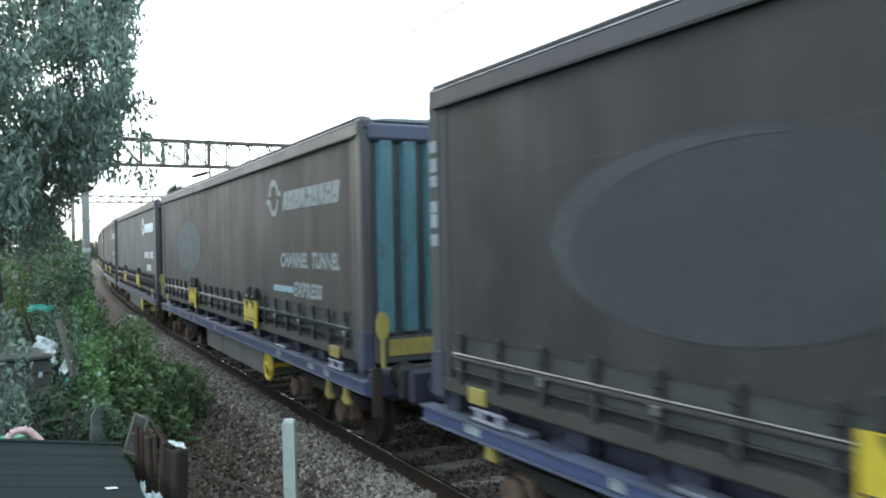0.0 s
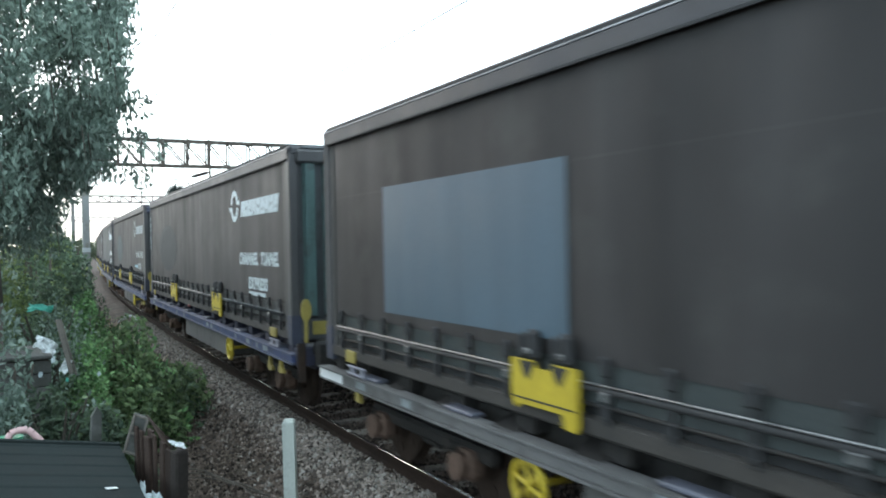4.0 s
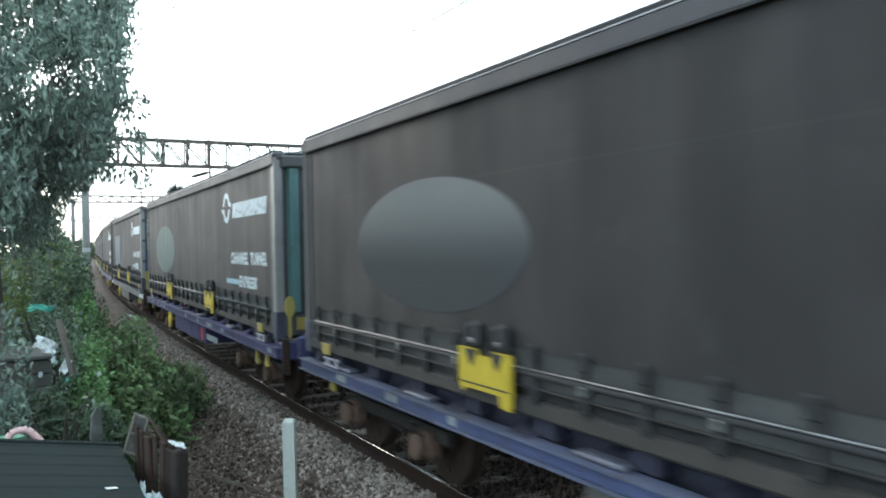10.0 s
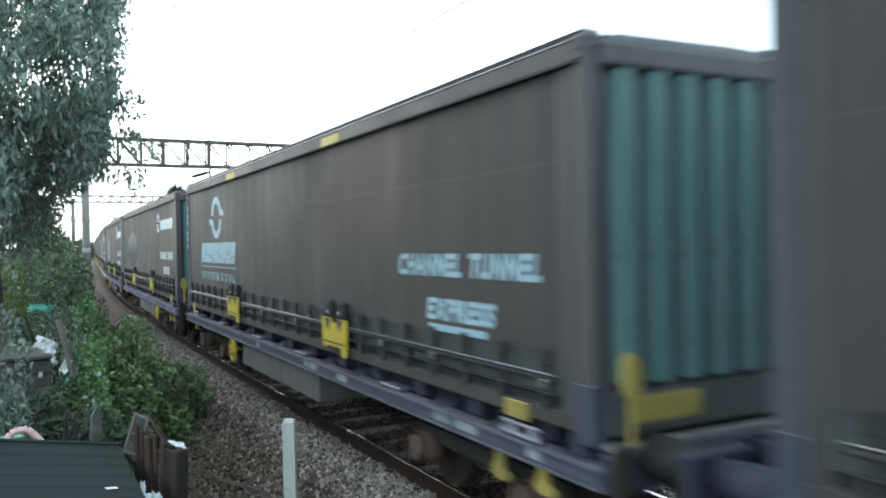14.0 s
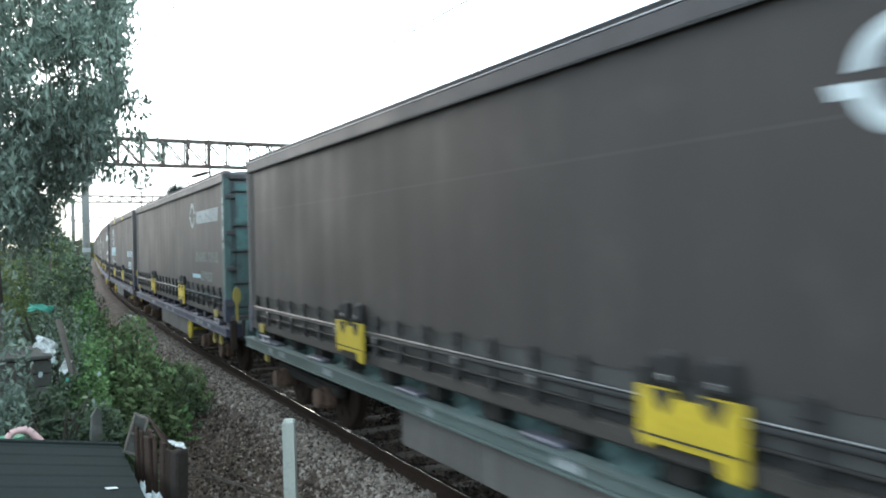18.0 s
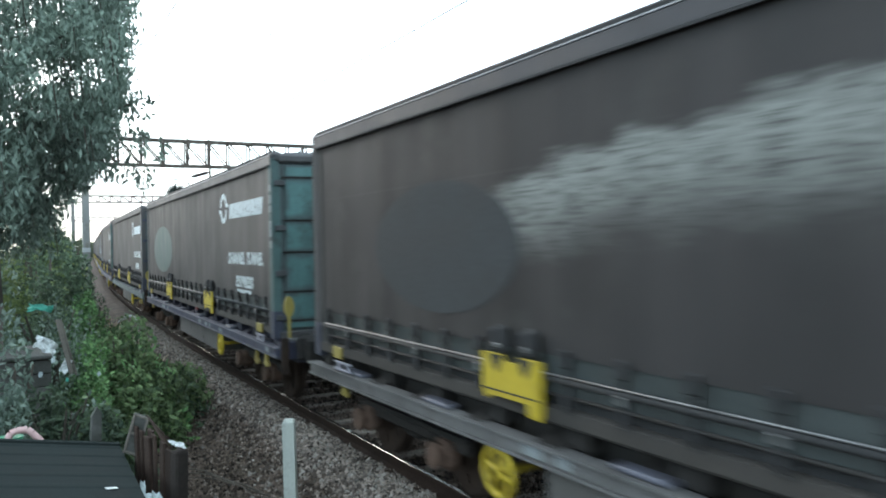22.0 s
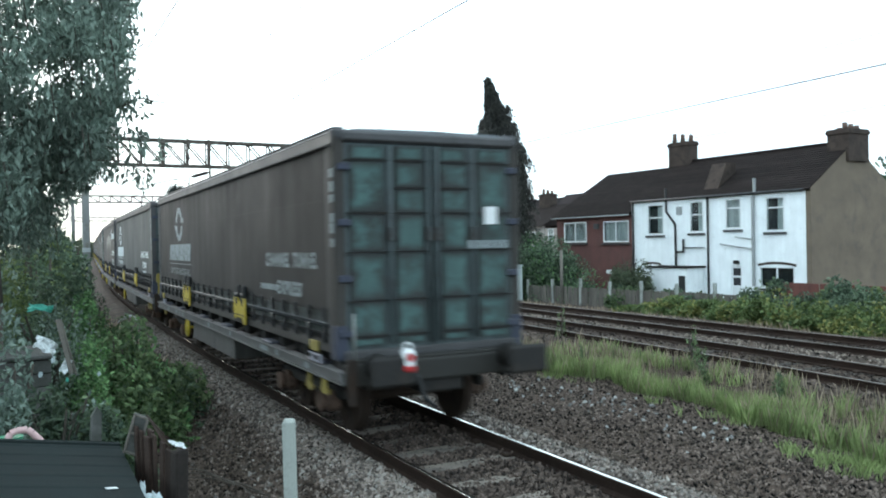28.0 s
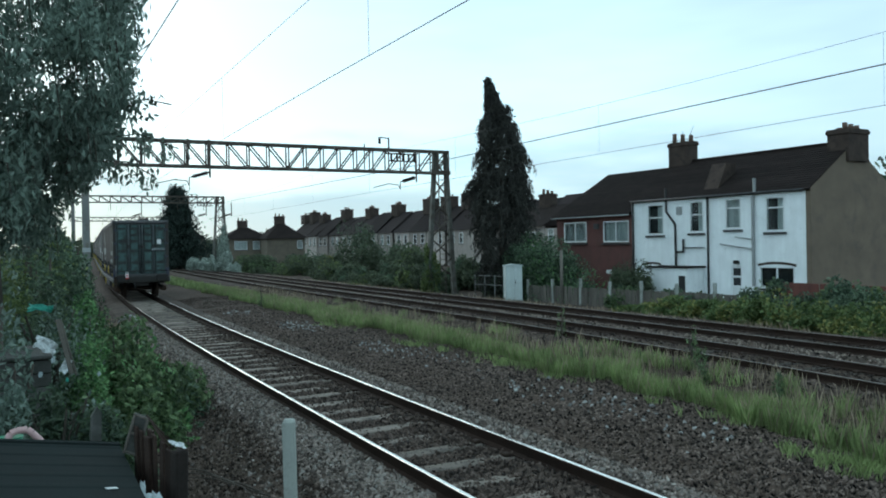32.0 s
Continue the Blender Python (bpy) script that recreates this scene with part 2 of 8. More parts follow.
def ground_z(x, y):
    """Height of the ground: ballast beds, the low strip between them, and the gardens beyond the fence."""
    d = x - near_x(y)
    z = -0.42
    z += 0.27 * (1 - ease(1.25, 2.1, abs(d))) - 0.05 * (1 - ease(0.6, 0.85, abs(d)))
    z += 0.12 * ease(2.0, 3.4, d)
    dm = min(abs(x - mid_x(y)), abs(x - far_x(y)))
    z += 0.14 * (1 - ease(1.4, 2.4, dm)) if x > 9 else 0
    z -= 0.35 * ease(18.8, 23.5, x)
    z += 0.30 * ease(-1.6, -3.2, d) * ease(-3.0, -5.5, d)
    z += 0.05 * noise.noise(Vector((x * 0.7, y * 0.7, 0))) * (1 - 0.8 * (1 - ease(1.4, 2.0, abs(d))))
    return z


def spread(parts):
    out = []
    for a, b, step in parts:
        k = max(1, int(round((b - a) / step)))
        out += [a + (b - a) * i / k for i in range(k)]
    return out + [parts[-1][1]]


gx = spread([(-900, -60, 60), (-60, -8, 6), (-8, 0, 0.7), (0, 26, 0.28), (26, 60, 3), (60, 1500, 80)])
gy = spread([(-200, -10, 10), (-10, 2, 1), (2, 34, 0.45), (34, 80, 1.5), (80, 300, 10), (300, 2400, 90)])
gv = [(x, y, ground_z(x, y)) for y in gy for x in gx]
nx = len(gx)
gf = [(j * nx + i, j * nx + i + 1, (j + 1) * nx + i + 1, (j + 1) * nx + i) for j in range(len(gy) - 1) for i in range(nx - 1)]
tagged(new("ground", raw_mesh("ground", gv, gf, EARTH, True)), "dark earth and ballast ground of the railway land", "ground", kind="structure")


def ribbon(profile, middle, ys):
    """An outline (sideways, up) drawn along a track's middle line."""
    vs, fs = [], []
    k = len(profile)
    for y in ys:
        slope = (middle(y + 0.1) - middle(y - 0.1)) / 0.2
        for d, z in profile:
            vs.append((middle(y) + d, y - slope * d, z))
    for j in range(len(ys) - 1):
        for i in range(k):
            fs.append((j * k + i, j * k + (i + 1) % k, (j + 1) * k + (i + 1) % k, (j + 1) * k + i))
    return vs, fs


RAIL_YS = spread([(-40, 0, 4), (0, 60, 1.0), (60, 700, 8)])


def rail_profile(d):
    return [(d - 0.07, -0.155), (d + 0.07, -0.155), (d + 0.07, -0.143), (d + 0.012, -0.118), (d + 0.010, -0.045), (d + 0.034, -0.032),
            (d + 0.034, -0.008), (d + 0.024, 0.0), (d - 0.024, 0.0), (d - 0.034, -0.008), (d - 0.034, -0.032), (d - 0.010, -0.045), (d - 0.012, -0.118), (d - 0.07, -0.143)]


def head_profile(d):
    return [(d - 0.027, -0.003), (d + 0.027, -0.003), (d + 0.020, 0.003), (d - 0.020, 0.003)]


def lay_track(middle, label, bright, pitch, singles, timber):
    tr = thing("railway_track", label, "track", kind="structure")
    bed = [(-1.95, -0.42), (1.95, -0.42), (1.60, -0.20), (1.25, -0.135), (0.86, -0.150), (0.62, -0.190), (-0.62, -0.190), (-0.86, -0.150), (-1.25, -0.135), (-1.60, -0.20)]
    v, f = ribbon(bed, middle, RAIL_YS)
    part("ballast_bed", raw_mesh("ballast_bed", v, f, BALLAST), BALLAST, tr)
    for d in (-0.7525, 0.7525):
        v, f = ribbon(rail_profile(d), middle, RAIL_YS)
        r = part("rail", raw_mesh("rail", v, f, RAIL_SIDE), RAIL_SIDE, tr, "rusty steel running rail with a worn top")
        v, f = ribbon(head_profile(d), middle, RAIL_YS)
        part("rail_head", raw_mesh("rail_head", v, f, bright), bright, r, "polished running surface")
    sl = Shape().prism([(-0.13, -0.32), (0.13, -0.32), (0.125, -0.172), (0.10, -0.158), (-0.10, -0.158), (-0.125, -0.172)], "x", -1.27, 1.27).mesh("sleeper", timber)
    ch = Shape()
    for d in (-0.7525, 0.7525):
        for e in (-0.13, 0.13):
            ch.box(d + e - 0.05, d + e + 0.05, -0.06, 0.06, -0.158, -0.115, 0.012)
    ch = ch.mesh("rail_chair", RUST)
    rnd = random.Random(5)
    y = -6.0
    for i in range(singles):
        slope = (middle(y + 0.1) - middle(y - 0.1)) / 0.2
        m = pose(middle(y), y, rnd.uniform(-0.012, 0.004), 0, rnd.uniform(-0.4, 0.4), math.degrees(-slope) + rnd.uniform(-0.7, 0.7))
        s = part("sleeper", sl, timber, tr, m=m)
        part("rail_chair", ch, RUST, s)
        y += pitch
    rest = Shape()
    while y < 220:
        rest.box(middle(y) - 1.27, middle(y) + 1.27, y - 0.12, y + 0.12, -0.3, -0.16)
        y += pitch
    part("sleepers", rest, timber, tr)["kind"] = "stuff"
    return tr


lay_track(near_x, "single railway track with bright rails on weathered sleepers", RAIL_TOP, 0.70, 90, SLEEPER)
SLEEPER_OLD = mat("dark_oily_sleeper", (0.056, 0.047, 0.040), 0.92, grain=50, patch=1.2, vary=0.3, bump=0.3, dirt=(0.035, 0.031, 0.028, 0.5, 0.8), rand=0.3, spec=0.15)
lay_track(mid_x, "rusty railway track with dull rails beyond the grass strip", RAIL_DULL, 0.70, 70, SLEEPER_OLD)
lay_track(far_x, "rusty railway track with dull rails beside the gardens", RAIL_DULL, 0.70, 70, SLEEPER_OLD)


# ---- the train ----
CURTAIN = mat("grimy_grey_curtain", (0.0235, 0.0206, 0.0202), 0.68, grain=120, patch=0.6, vary=0.16, bump=0.05, streak=0.42, wide=1.2, pole_shade=0.22, dirt=(0.044, 0.042, 0.039, 0.54, 0.6), rand=0.05, spec=0.40)
CURTAIN_WARM = mat("brownish_grey_curtain", (0.0365, 0.0315, 0.0297), 0.68, grain=120, patch=0.6, vary=0.14, bump=0.05, streak=0.16, wide=1.2, pole_shade=0.06, dirt=(0.060, 0.054, 0.049, 0.55, 0.5), spec=0.40)
CURTAIN_BLUE = mat("blue_grey_curtain", (0.0245, 0.0335, 0.0360), 0.68, grain=120, patch=0.6, vary=0.14, bump=0.05, streak=0.26, wide=1.2, pole_shade=0.10, dirt=(0.036, 0.046, 0.047, 0.56, 0.5), spec=0.40)
ROOF_RAIL = mat("grey_roof_rail", (0.0430, 0.0410, 0.0450), 0.6, 0.1, vary=0.2, dirt=(0.032, 0.029, 0.028, 0.52, 0.6))
# Pale colour stands in for sky reflected on the roof rail's top chamfer.
RAIL_STRIP_LIT = mat("bare_alloy_strip", (0.34, 0.34, 0.36), 0.5, 0.3, vary=0.3, patch=2.0, dirt=(0.14, 0.13, 0.13, 0.5, 0.7))
ROOF_SHEET = mat("translucent_roof_sheet", (0.16, 0.17, 0.18), 0.7, vary=0.25)
TEAL = mat("faded_teal_paint", (0.0666, 0.1440, 0.1404), 0.7, vary=0.22, streak=0.3, dirt=(0.041, 0.057, 0.053, 0.53, 0.7))
TEAL_DARK = mat("grimy_dark_teal_paint", (0.0560, 0.1020, 0.1000), 0.72, vary=0.25, streak=0.3, dirt=(0.033, 0.037, 0.034, 0.5, 0.8))
TEAL_TAIL = mat("sooty_teal_paint", (0.0500, 0.0980, 0.0920), 0.75, vary=0.25, streak=0.3, dirt=(0.022, 0.026, 0.024, 0.48, 0.9))
CURTAIN_SOOT = mat("sooty_grey_curtain", (0.0200, 0.0185, 0.0180), 0.72, grain=120, patch=0.6, vary=0.16, bump=0.05, streak=0.42, wide=1.2, pole_shade=0.15, dirt=(0.030, 0.029, 0.026, 0.54, 0.6), spec=0.24)
TEAL_BLUE = mat("bright_teal_blue_paint", (0.0560, 0.1400, 0.1640), 0.6, vary=0.22, streak=0.40, dirt=(0.036, 0.054, 0.062, 0.52, 0.8))
BLUE = mat("worn_blue_paint", (0.030, 0.066, 0.150), 0.55, vary=0.2, streak=0.25, dirt=(0.025, 0.029, 0.049, 0.55, 0.7))
VIOLET = mat("deep_violet_blue_paint", (0.0310, 0.0330, 0.0960), 0.55, vary=0.3, dirt=(0.033, 0.029, 0.049, 0.55, 0.7))
LAVENDER = mat("faded_lavender_blue_paint", (0.0800, 0.0830, 0.1080), 0.6, vary=0.25, patch=2.5, dirt=(0.060, 0.058, 0.064, 0.48, 0.9))
NAVY = mat("grimy_dark_navy_paint", (0.0200, 0.0210, 0.0400), 0.7, vary=0.3, dirt=(0.024, 0.022, 0.026, 0.52, 0.7))
BEAM_GREY = mat("worn_light_grey_paint", (0.1148, 0.1122, 0.1105), 0.6, vary=0.25, dirt=(0.07, 0.066, 0.064, 0.5, 0.8))
BEAM_TEAL = mat("faded_green_grey_paint", (0.0780, 0.1080, 0.1040), 0.6, vary=0.25, dirt=(0.074, 0.082, 0.078, 0.53, 0.8))
SKIRT = mat("dusty_grey_box", (0.0880, 0.0840, 0.0790), 0.75, vary=0.22, streak=0.2, dirt=(0.082, 0.074, 0.066, 0.54, 0.7))
YELLOW = mat("worn_yellow_paint", (0.4300, 0.3150, 0.0200), 0.55, vary=0.2, dirt=(0.131, 0.098, 0.025, 0.58, 0.7))
YELLOW_DULL = mat("dull_yellow_plate", (0.2600, 0.2000, 0.0450), 0.65, vary=0.25, dirt=(0.082, 0.066, 0.025, 0.52, 0.7))
CHROME = mat("worn_buckle_steel", (0.20, 0.20, 0.20), 0.45, 0.5, vary=0.5, patch=2.2, dirt=(0.035, 0.035, 0.035, 0.50, 0.9))
WEB_AND_SHADE = mat("black_webbing", (0.020, 0.020, 0.021), 0.85, vary=0.2)
POST_PALE = mat("pale_grey_post", (0.1900, 0.1870, 0.1850), 0.5, 0.2, vary=0.25, streak=0.2, dirt=(0.115, 0.107, 0.098, 0.53, 0.8))
BRACKET_PALE = mat("pale_scuffed_bracket", (0.20, 0.20, 0.24), 0.6, vary=0.35, patch=4, dirt=(0.05, 0.05, 0.06, 0.52, 0.8))
BOARD_GREY = mat("grimy_grey_side_board", (0.0440, 0.0440, 0.0430), 0.6, vary=0.4, patch=2.4, dirt=(0.026, 0.026, 0.026, 0.52, 0.8))
BOARD_GREEN = mat("grimy_green_grey_side_board", (0.0330, 0.0400, 0.0390), 0.6, vary=0.4, patch=2.4, dirt=(0.026, 0.028, 0.028, 0.52, 0.8))
POLE_TAN = mat("dusty_tan_grey_pole", (0.0500, 0.0460, 0.0430), 0.7, vary=0.2, streak=0.25)
FOOT_BLUE = mat("scuffed_blue_foot", (0.0310, 0.0350, 0.0560), 0.65, vary=0.25, patch=4, dirt=(0.050, 0.050, 0.055, 0.55, 0.7))
DOOR_TEAL = mat("dusty_grey_teal_paint", (0.0560, 0.0720, 0.0735), 0.75, vary=0.25, streak=0.3, dirt=(0.048, 0.048, 0.050, 0.50, 0.8))
DOOR_GREY = mat("purplish_road_grime", (0.0520, 0.0530, 0.0560), 0.8, vary=0.25, streak=0.25, dirt=(0.034, 0.034, 0.035, 0.52, 0.7))
POST_DARK = mat("dark_grey_post", (0.0600, 0.0570, 0.0580), 0.6, 0.2, vary=0.25, streak=0.2)
WHITE_PRINT = mat("white_print", (0.5200, 0.5800, 0.6000), 0.6, grain=90, vary=0.10, bump=0.02, streak=0.06, spec=0.2)
WORN_PRINT = mat("dirty_white_print", (0.2507, 0.2788, 0.2856), 0.7, grain=60, patch=4, vary=0.25, bump=0.02, streak=0.25, dirt=(0.082, 0.082, 0.082, 0.56, 0.7), spec=0.2)
PALE_BLUE_PRINT = mat("pale_blue_print", (0.2788, 0.4182, 0.4743), 0.6, grain=90, vary=0.15, bump=0.02, streak=0.12, spec=0.2)
FADED_PRINT = mat("faded_grey_print", (0.127, 0.135, 0.135), 0.7, grain=60, patch=4, vary=0.25, bump=0.02, streak=0.25, spec=0.2)
BLUE_POSTER = mat("flat_blue_panel_print", (0.0560, 0.0900, 0.1180), 0.55, spec=0.5, vary=0.10, bump=0.02, streak=0.1)
TEAL_DISC = mat("pale_teal_print", (0.0600, 0.0950, 0.0900), 0.65, vary=0.14, bump=0.02, streak=0.12, spec=0.4)
GREY_DISC = mat("grey_globe_print", (0.078, 0.090, 0.093), 0.85, patch=1.6, vary=0.3, bump=0.02, dirt=(0.164, 0.172, 0.172, 0.55, 0.5), spec=0.2)
DIM_DISC = mat("dim_grey_print", (0.0350, 0.0375, 0.0390), 0.8, patch=2.2, vary=0.3, bump=0.02, dirt=(0.042, 0.046, 0.048, 0.55, 0.5), spec=0.36)
RED_DULL = mat("faded_red_handle", (0.16, 0.025, 0.028), 0.6, vary=0.2)
RED = mat("red_lens_paint", (0.45, 0.03, 0.03), 0.35, vary=0.1)
WHITE_CASE = mat("white_lamp_case", (0.72, 0.72, 0.72), 0.5, vary=0.1)

LENGTH, FRONT, HALF = 13.90, 14.0, 1.25
GRIME = mat("dark_oily_grime", (0.022, 0.020, 0.017), 0.8, vary=0.3)
RAIL_DUST = mat("dusty_brown_grey_rail", (0.0360, 0.0310, 0.0270), 0.8, vary=0.4, patch=2.5, dirt=(0.030, 0.027, 0.025, 0.5, 0.8))
STOCK = {}


def shared(name, build, material):
    """One mesh for alike pieces."""
    key = (name, material.name)
    if key not in STOCK:
        STOCK[key] = build().mesh(name, material)
    return STOCK[key]


def words(text, material, u, z, width, height, slant=0.18, depth=-0.0112, heavy=0.045, gap=1.12):
    """Printed words on the curtain that faces the line's near side, from u towards the rear; stretched to its size."""
    cu = bpy.data.curves.new("words", "FONT")
    cu.body, cu.size, cu.offset, cu.space_character = text, 1.0, heavy, gap
    tmp = bpy.data.objects.new("words", cu)
    me = bpy.data.meshes.new_from_object(tmp)
    bpy.data.objects.remove(tmp)
    co = np.array([v.co[:] for v in me.vertices])
    lo, hi = co.min(0), co.max(0)
    a = (co[:, 0] - lo[0]) / (hi[0] - lo[0])
    b = (co[:, 1] - lo[1]) / (hi[1] - lo[1])
    for v, p, q in zip(me.vertices, a, b):
        v.co = (-HALF - depth, u - p * (width - slant * height) - q * slant * height, z + q * height)
    me.materials.clear()
    me.materials.append(material)
    me.update()
    return me


def slab(pts, depth=-0.0112):
    """A flat print on the near curtain; points of (u, z)."""
    return Shape().prism(pts, "x", -HALF - depth, -HALF - depth + 0.003)


def wordmark(parent, material, u, z, width, height):
    """The maker's mark as a row of slanted plain blocks, each with a slot."""
    step = width / 9.0
    sl = height * 0.30

    for i in range(9):
        a, w = u - i * step, step * 0.90
        k0, k1 = ((0.0, 0.26), (0.40, 0.60), (0.22, 0.40))[i % 3]

        def corner(f, g):
            return (a - w * f - sl * g, z + height * g)

        cells = [(0.0, 1.0, 0.0, k0), (0.0, 0.36, k0, k1), (0.62, 1.0, k0, k1), (0.0, 1.0, k1, 1.0)]
        s = Shape()
        for f0, f1, g0, g1 in cells:
            if g1 - g0 > 0.02:
                s.prism([corner(f0, g0), corner(f1, g0), corner(f1, g1), corner(f0, g1)], "x", -HALF + 0.0112, -HALF + 0.0142)
        part("mark_block", s, material, parent)


def badge(parent, material, u, z, r, squash=1.0):
    """A ring in two halves, each with a tab."""
    for turn in (0, math.pi):
        s = Shape()
        ts = [turn + math.radians(8 + 164 * i / 14) for i in range(15)]
        k = 1 if turn == 0 else -1
        x0, x1 = -HALF + 0.0112, -HALF + 0.0142
        rim = [(u - r * squash * math.cos(t), z + r * math.sin(t)) for t in ts]
        core = [(u - 0.62 * r * squash * math.cos(t), z + 0.66 * r * math.sin(t)) for t in ts]
        rim = [(u - k * 1.42 * r * squash, z + k * 0.02 * r), (u - k * 1.30 * r * squash, z + k * 0.30 * r)] + rim[1:]
        core = [core[0]] + core
        n = len(rim)
        vs = [(x, *p) for x in (x0, x1) for line in (rim, core) for p in line]
        fs = []
        for i in range(n - 1):
            fs += [(i, i + 1, n + i + 1, n + i), (2 * n + i, 3 * n + i, 3 * n + i + 1, 2 * n + i + 1), (i, 2 * n + i, 2 * n + i + 1, i + 1), (n + i, n + i + 1, 3 * n + i + 1, 3 * n + i)]
        fs += [(0, n, 3 * n, 2 * n), (n - 1, 3 * n - 1, 4 * n - 1, 2 * n - 1)]
        part("badge_half", s.add(vs, fs), material, parent)


def oval(u, z, ru, rz, n=36):
    return slab([(u + ru * math.cos(2 * math.pi * i / n), z + rz * math.sin(2 * math.pi * i / n)) for i in range(n)])


def crescent(u, z, ru, rz, a0, a1, thick, n=18):
    """A printed sickle along an oval, thickest in its middle."""
    vs, fs = [], []
    for i in range(n + 1):
        a = math.radians(a0 + (a1 - a0) * i / n)
        k = 1 - thick * math.sin(math.pi * (i + 0.02) / (n + 0.04))
        for x in (-HALF + 0.0088, -HALF + 0.0118):
            vs += [(x, u + ru * math.cos(a), z + rz * math.sin(a)), (x, u + ru * k * math.cos(a), z + rz * k * math.sin(a))]
        if i:
            p, q = 4 * i - 4, 4 * i
            fs += [(p, p + 1, q + 1, q), (p + 2, q + 2, q + 3, p + 3), (p, q, q + 2, p + 2), (p + 1, p + 3, q + 3, q + 1)]
    fs += [(0, 2, 3, 1), (4 * n, 4 * n + 1, 4 * n + 3, 4 * n + 2)]
    return Shape().add(vs, fs)


def globe_paint(name, top, bottom):
    """Print of a ball, pale above and dark below its middle line."""
    m = mat(name, bottom, 0.8, patch=2.0, vary=0.2, bump=0.02, spec=0.25)
    n, l = m.node_tree.nodes, m.node_tree.links
    p = n["Principled BSDF"]
    tc, sep, ramp_ = n.new("ShaderNodeTexCoord"), n.new("ShaderNodeSeparateXYZ"), n.new("ShaderNodeMapRange")
    l.new(tc.outputs["Generated"], sep.inputs["Vector"])
    l.new(sep.outputs["Z"], ramp_.inputs["Value"])
    ramp_.interpolation_type = "SMOOTHSTEP"
    ramp_.inputs["From Min"].default_value, ramp_.inputs["From Max"].default_value = 0.30, 0.92
    mix = n.new("ShaderNodeMix")
    mix.data_type = "RGBA"
    mix.inputs["B"].default_value = (*top, 1)
    l.new(p.inputs["Base Color"].links[0].from_socket, mix.inputs["A"])
    l.new(ramp_.outputs["Result"], mix.inputs["Factor"])
    l.new(mix.outputs["Result"], p.inputs["Base Color"])
    return m


GLOBE = globe_paint("shaded_globe_print", (0.150, 0.154, 0.150), (0.036, 0.040, 0.042))
ARC_PRINT = mat("faint_pale_arc_print", (0.054, 0.058, 0.060), 0.75, patch=2.5, vary=0.3, bump=0.02, spec=0.2)


def bars(parent, material, u, z, width, height, n):
    """A line of print too small to read."""
    w = width / n
    for i in range(n):
        part("print_bar", slab([(u - i * w, z), (u - i * w - w * 0.8, z), (u - i * w - w * 0.8, z + height), (u - i * w, z + height)]), material, parent)


def splashed(base):
    """A copy of a curtain's material with a cloud of pale dust driven back along it."""
    m = base.copy()
    m.name = "dust_splashed_curtain"
    n, l = m.node_tree.nodes, m.node_tree.links
    b = n["Principled BSDF"]
    tc, sep = n.new("ShaderNodeTexCoord"), n.new("ShaderNodeSeparateXYZ")
    l.new(tc.outputs["Object"], sep.inputs["Vector"])

    def calc(op, p, q):
        t = n.new("ShaderNodeMath")
        t.operation = op
        for k, v in enumerate((p, q)):
            if isinstance(v, (int, float)):
                t.inputs[k].default_value = v
            else:
                l.new(v, t.inputs[k])
        return t.outputs["Value"]

    def fade(v, a, b_, smooth=True):
        t = n.new("ShaderNodeMapRange")
        t.interpolation_type = "SMOOTHSTEP" if smooth else "LINEAR"
        t.inputs["From Min"].default_value, t.inputs["From Max"].default_value = a, b_
        l.new(v, t.inputs["Value"])
        return t.outputs["Result"]

    def streaks(sy, sz, detail):
        mp, t = n.new("ShaderNodeMapping"), n.new("ShaderNodeTexNoise")
        mp.inputs["Scale"].default_value = (0.0, sy, sz)
        t.inputs["Scale"].default_value, t.inputs["Detail"].default_value, t.inputs["Roughness"].default_value = 1.0, detail, 0.65
        l.new(tc.outputs["Object"], mp.inputs["Vector"])
        l.new(mp.outputs["Vector"], t.inputs["Vector"])
        return t.outputs["Fac"]

    u, z = sep.outputs["Y"], sep.outputs["Z"]
    off = calc("SUBTRACT", u, 6.6)
    edge = calc("SUBTRACT", 3.12, calc("MULTIPLY", calc("MULTIPLY", off, off), 0.028))
    below = calc("ADD", calc("SUBTRACT", edge, z), calc("MULTIPLY", calc("SUBTRACT", streaks(1.6, 5.0, 3), 0.5), 0.40))
    cover = calc("MULTIPLY", fade(below, -0.05, 0.08), calc("SUBTRACT", 1.0, fade(below, 0.14, 0.74)))
    ends = calc("MULTIPLY", calc("SUBTRACT", 1.0, fade(u, 9.3, 10.3)), fade(calc("ADD", u, calc("MULTIPLY", streaks(0.8, 14.0, 3), 2.0)), 4.5, 6.0))
    grain = fade(streaks(5.0, 30.0, 5), 0.24, 0.60)
    fac = calc("MULTIPLY", calc("MULTIPLY", cover, ends), grain)
    mix = n.new("ShaderNodeMix")
    mix.data_type = "RGBA"
    mix.inputs["B"].default_value = (0.215, 0.225, 0.208, 1)
    old = b.inputs["Base Color"].links[0].from_socket
    l.new(old, mix.inputs["A"])
    l.new(fac, mix.inputs["Factor"])
    l.new(mix.outputs["Result"], b.inputs["Base Color"])
    return m


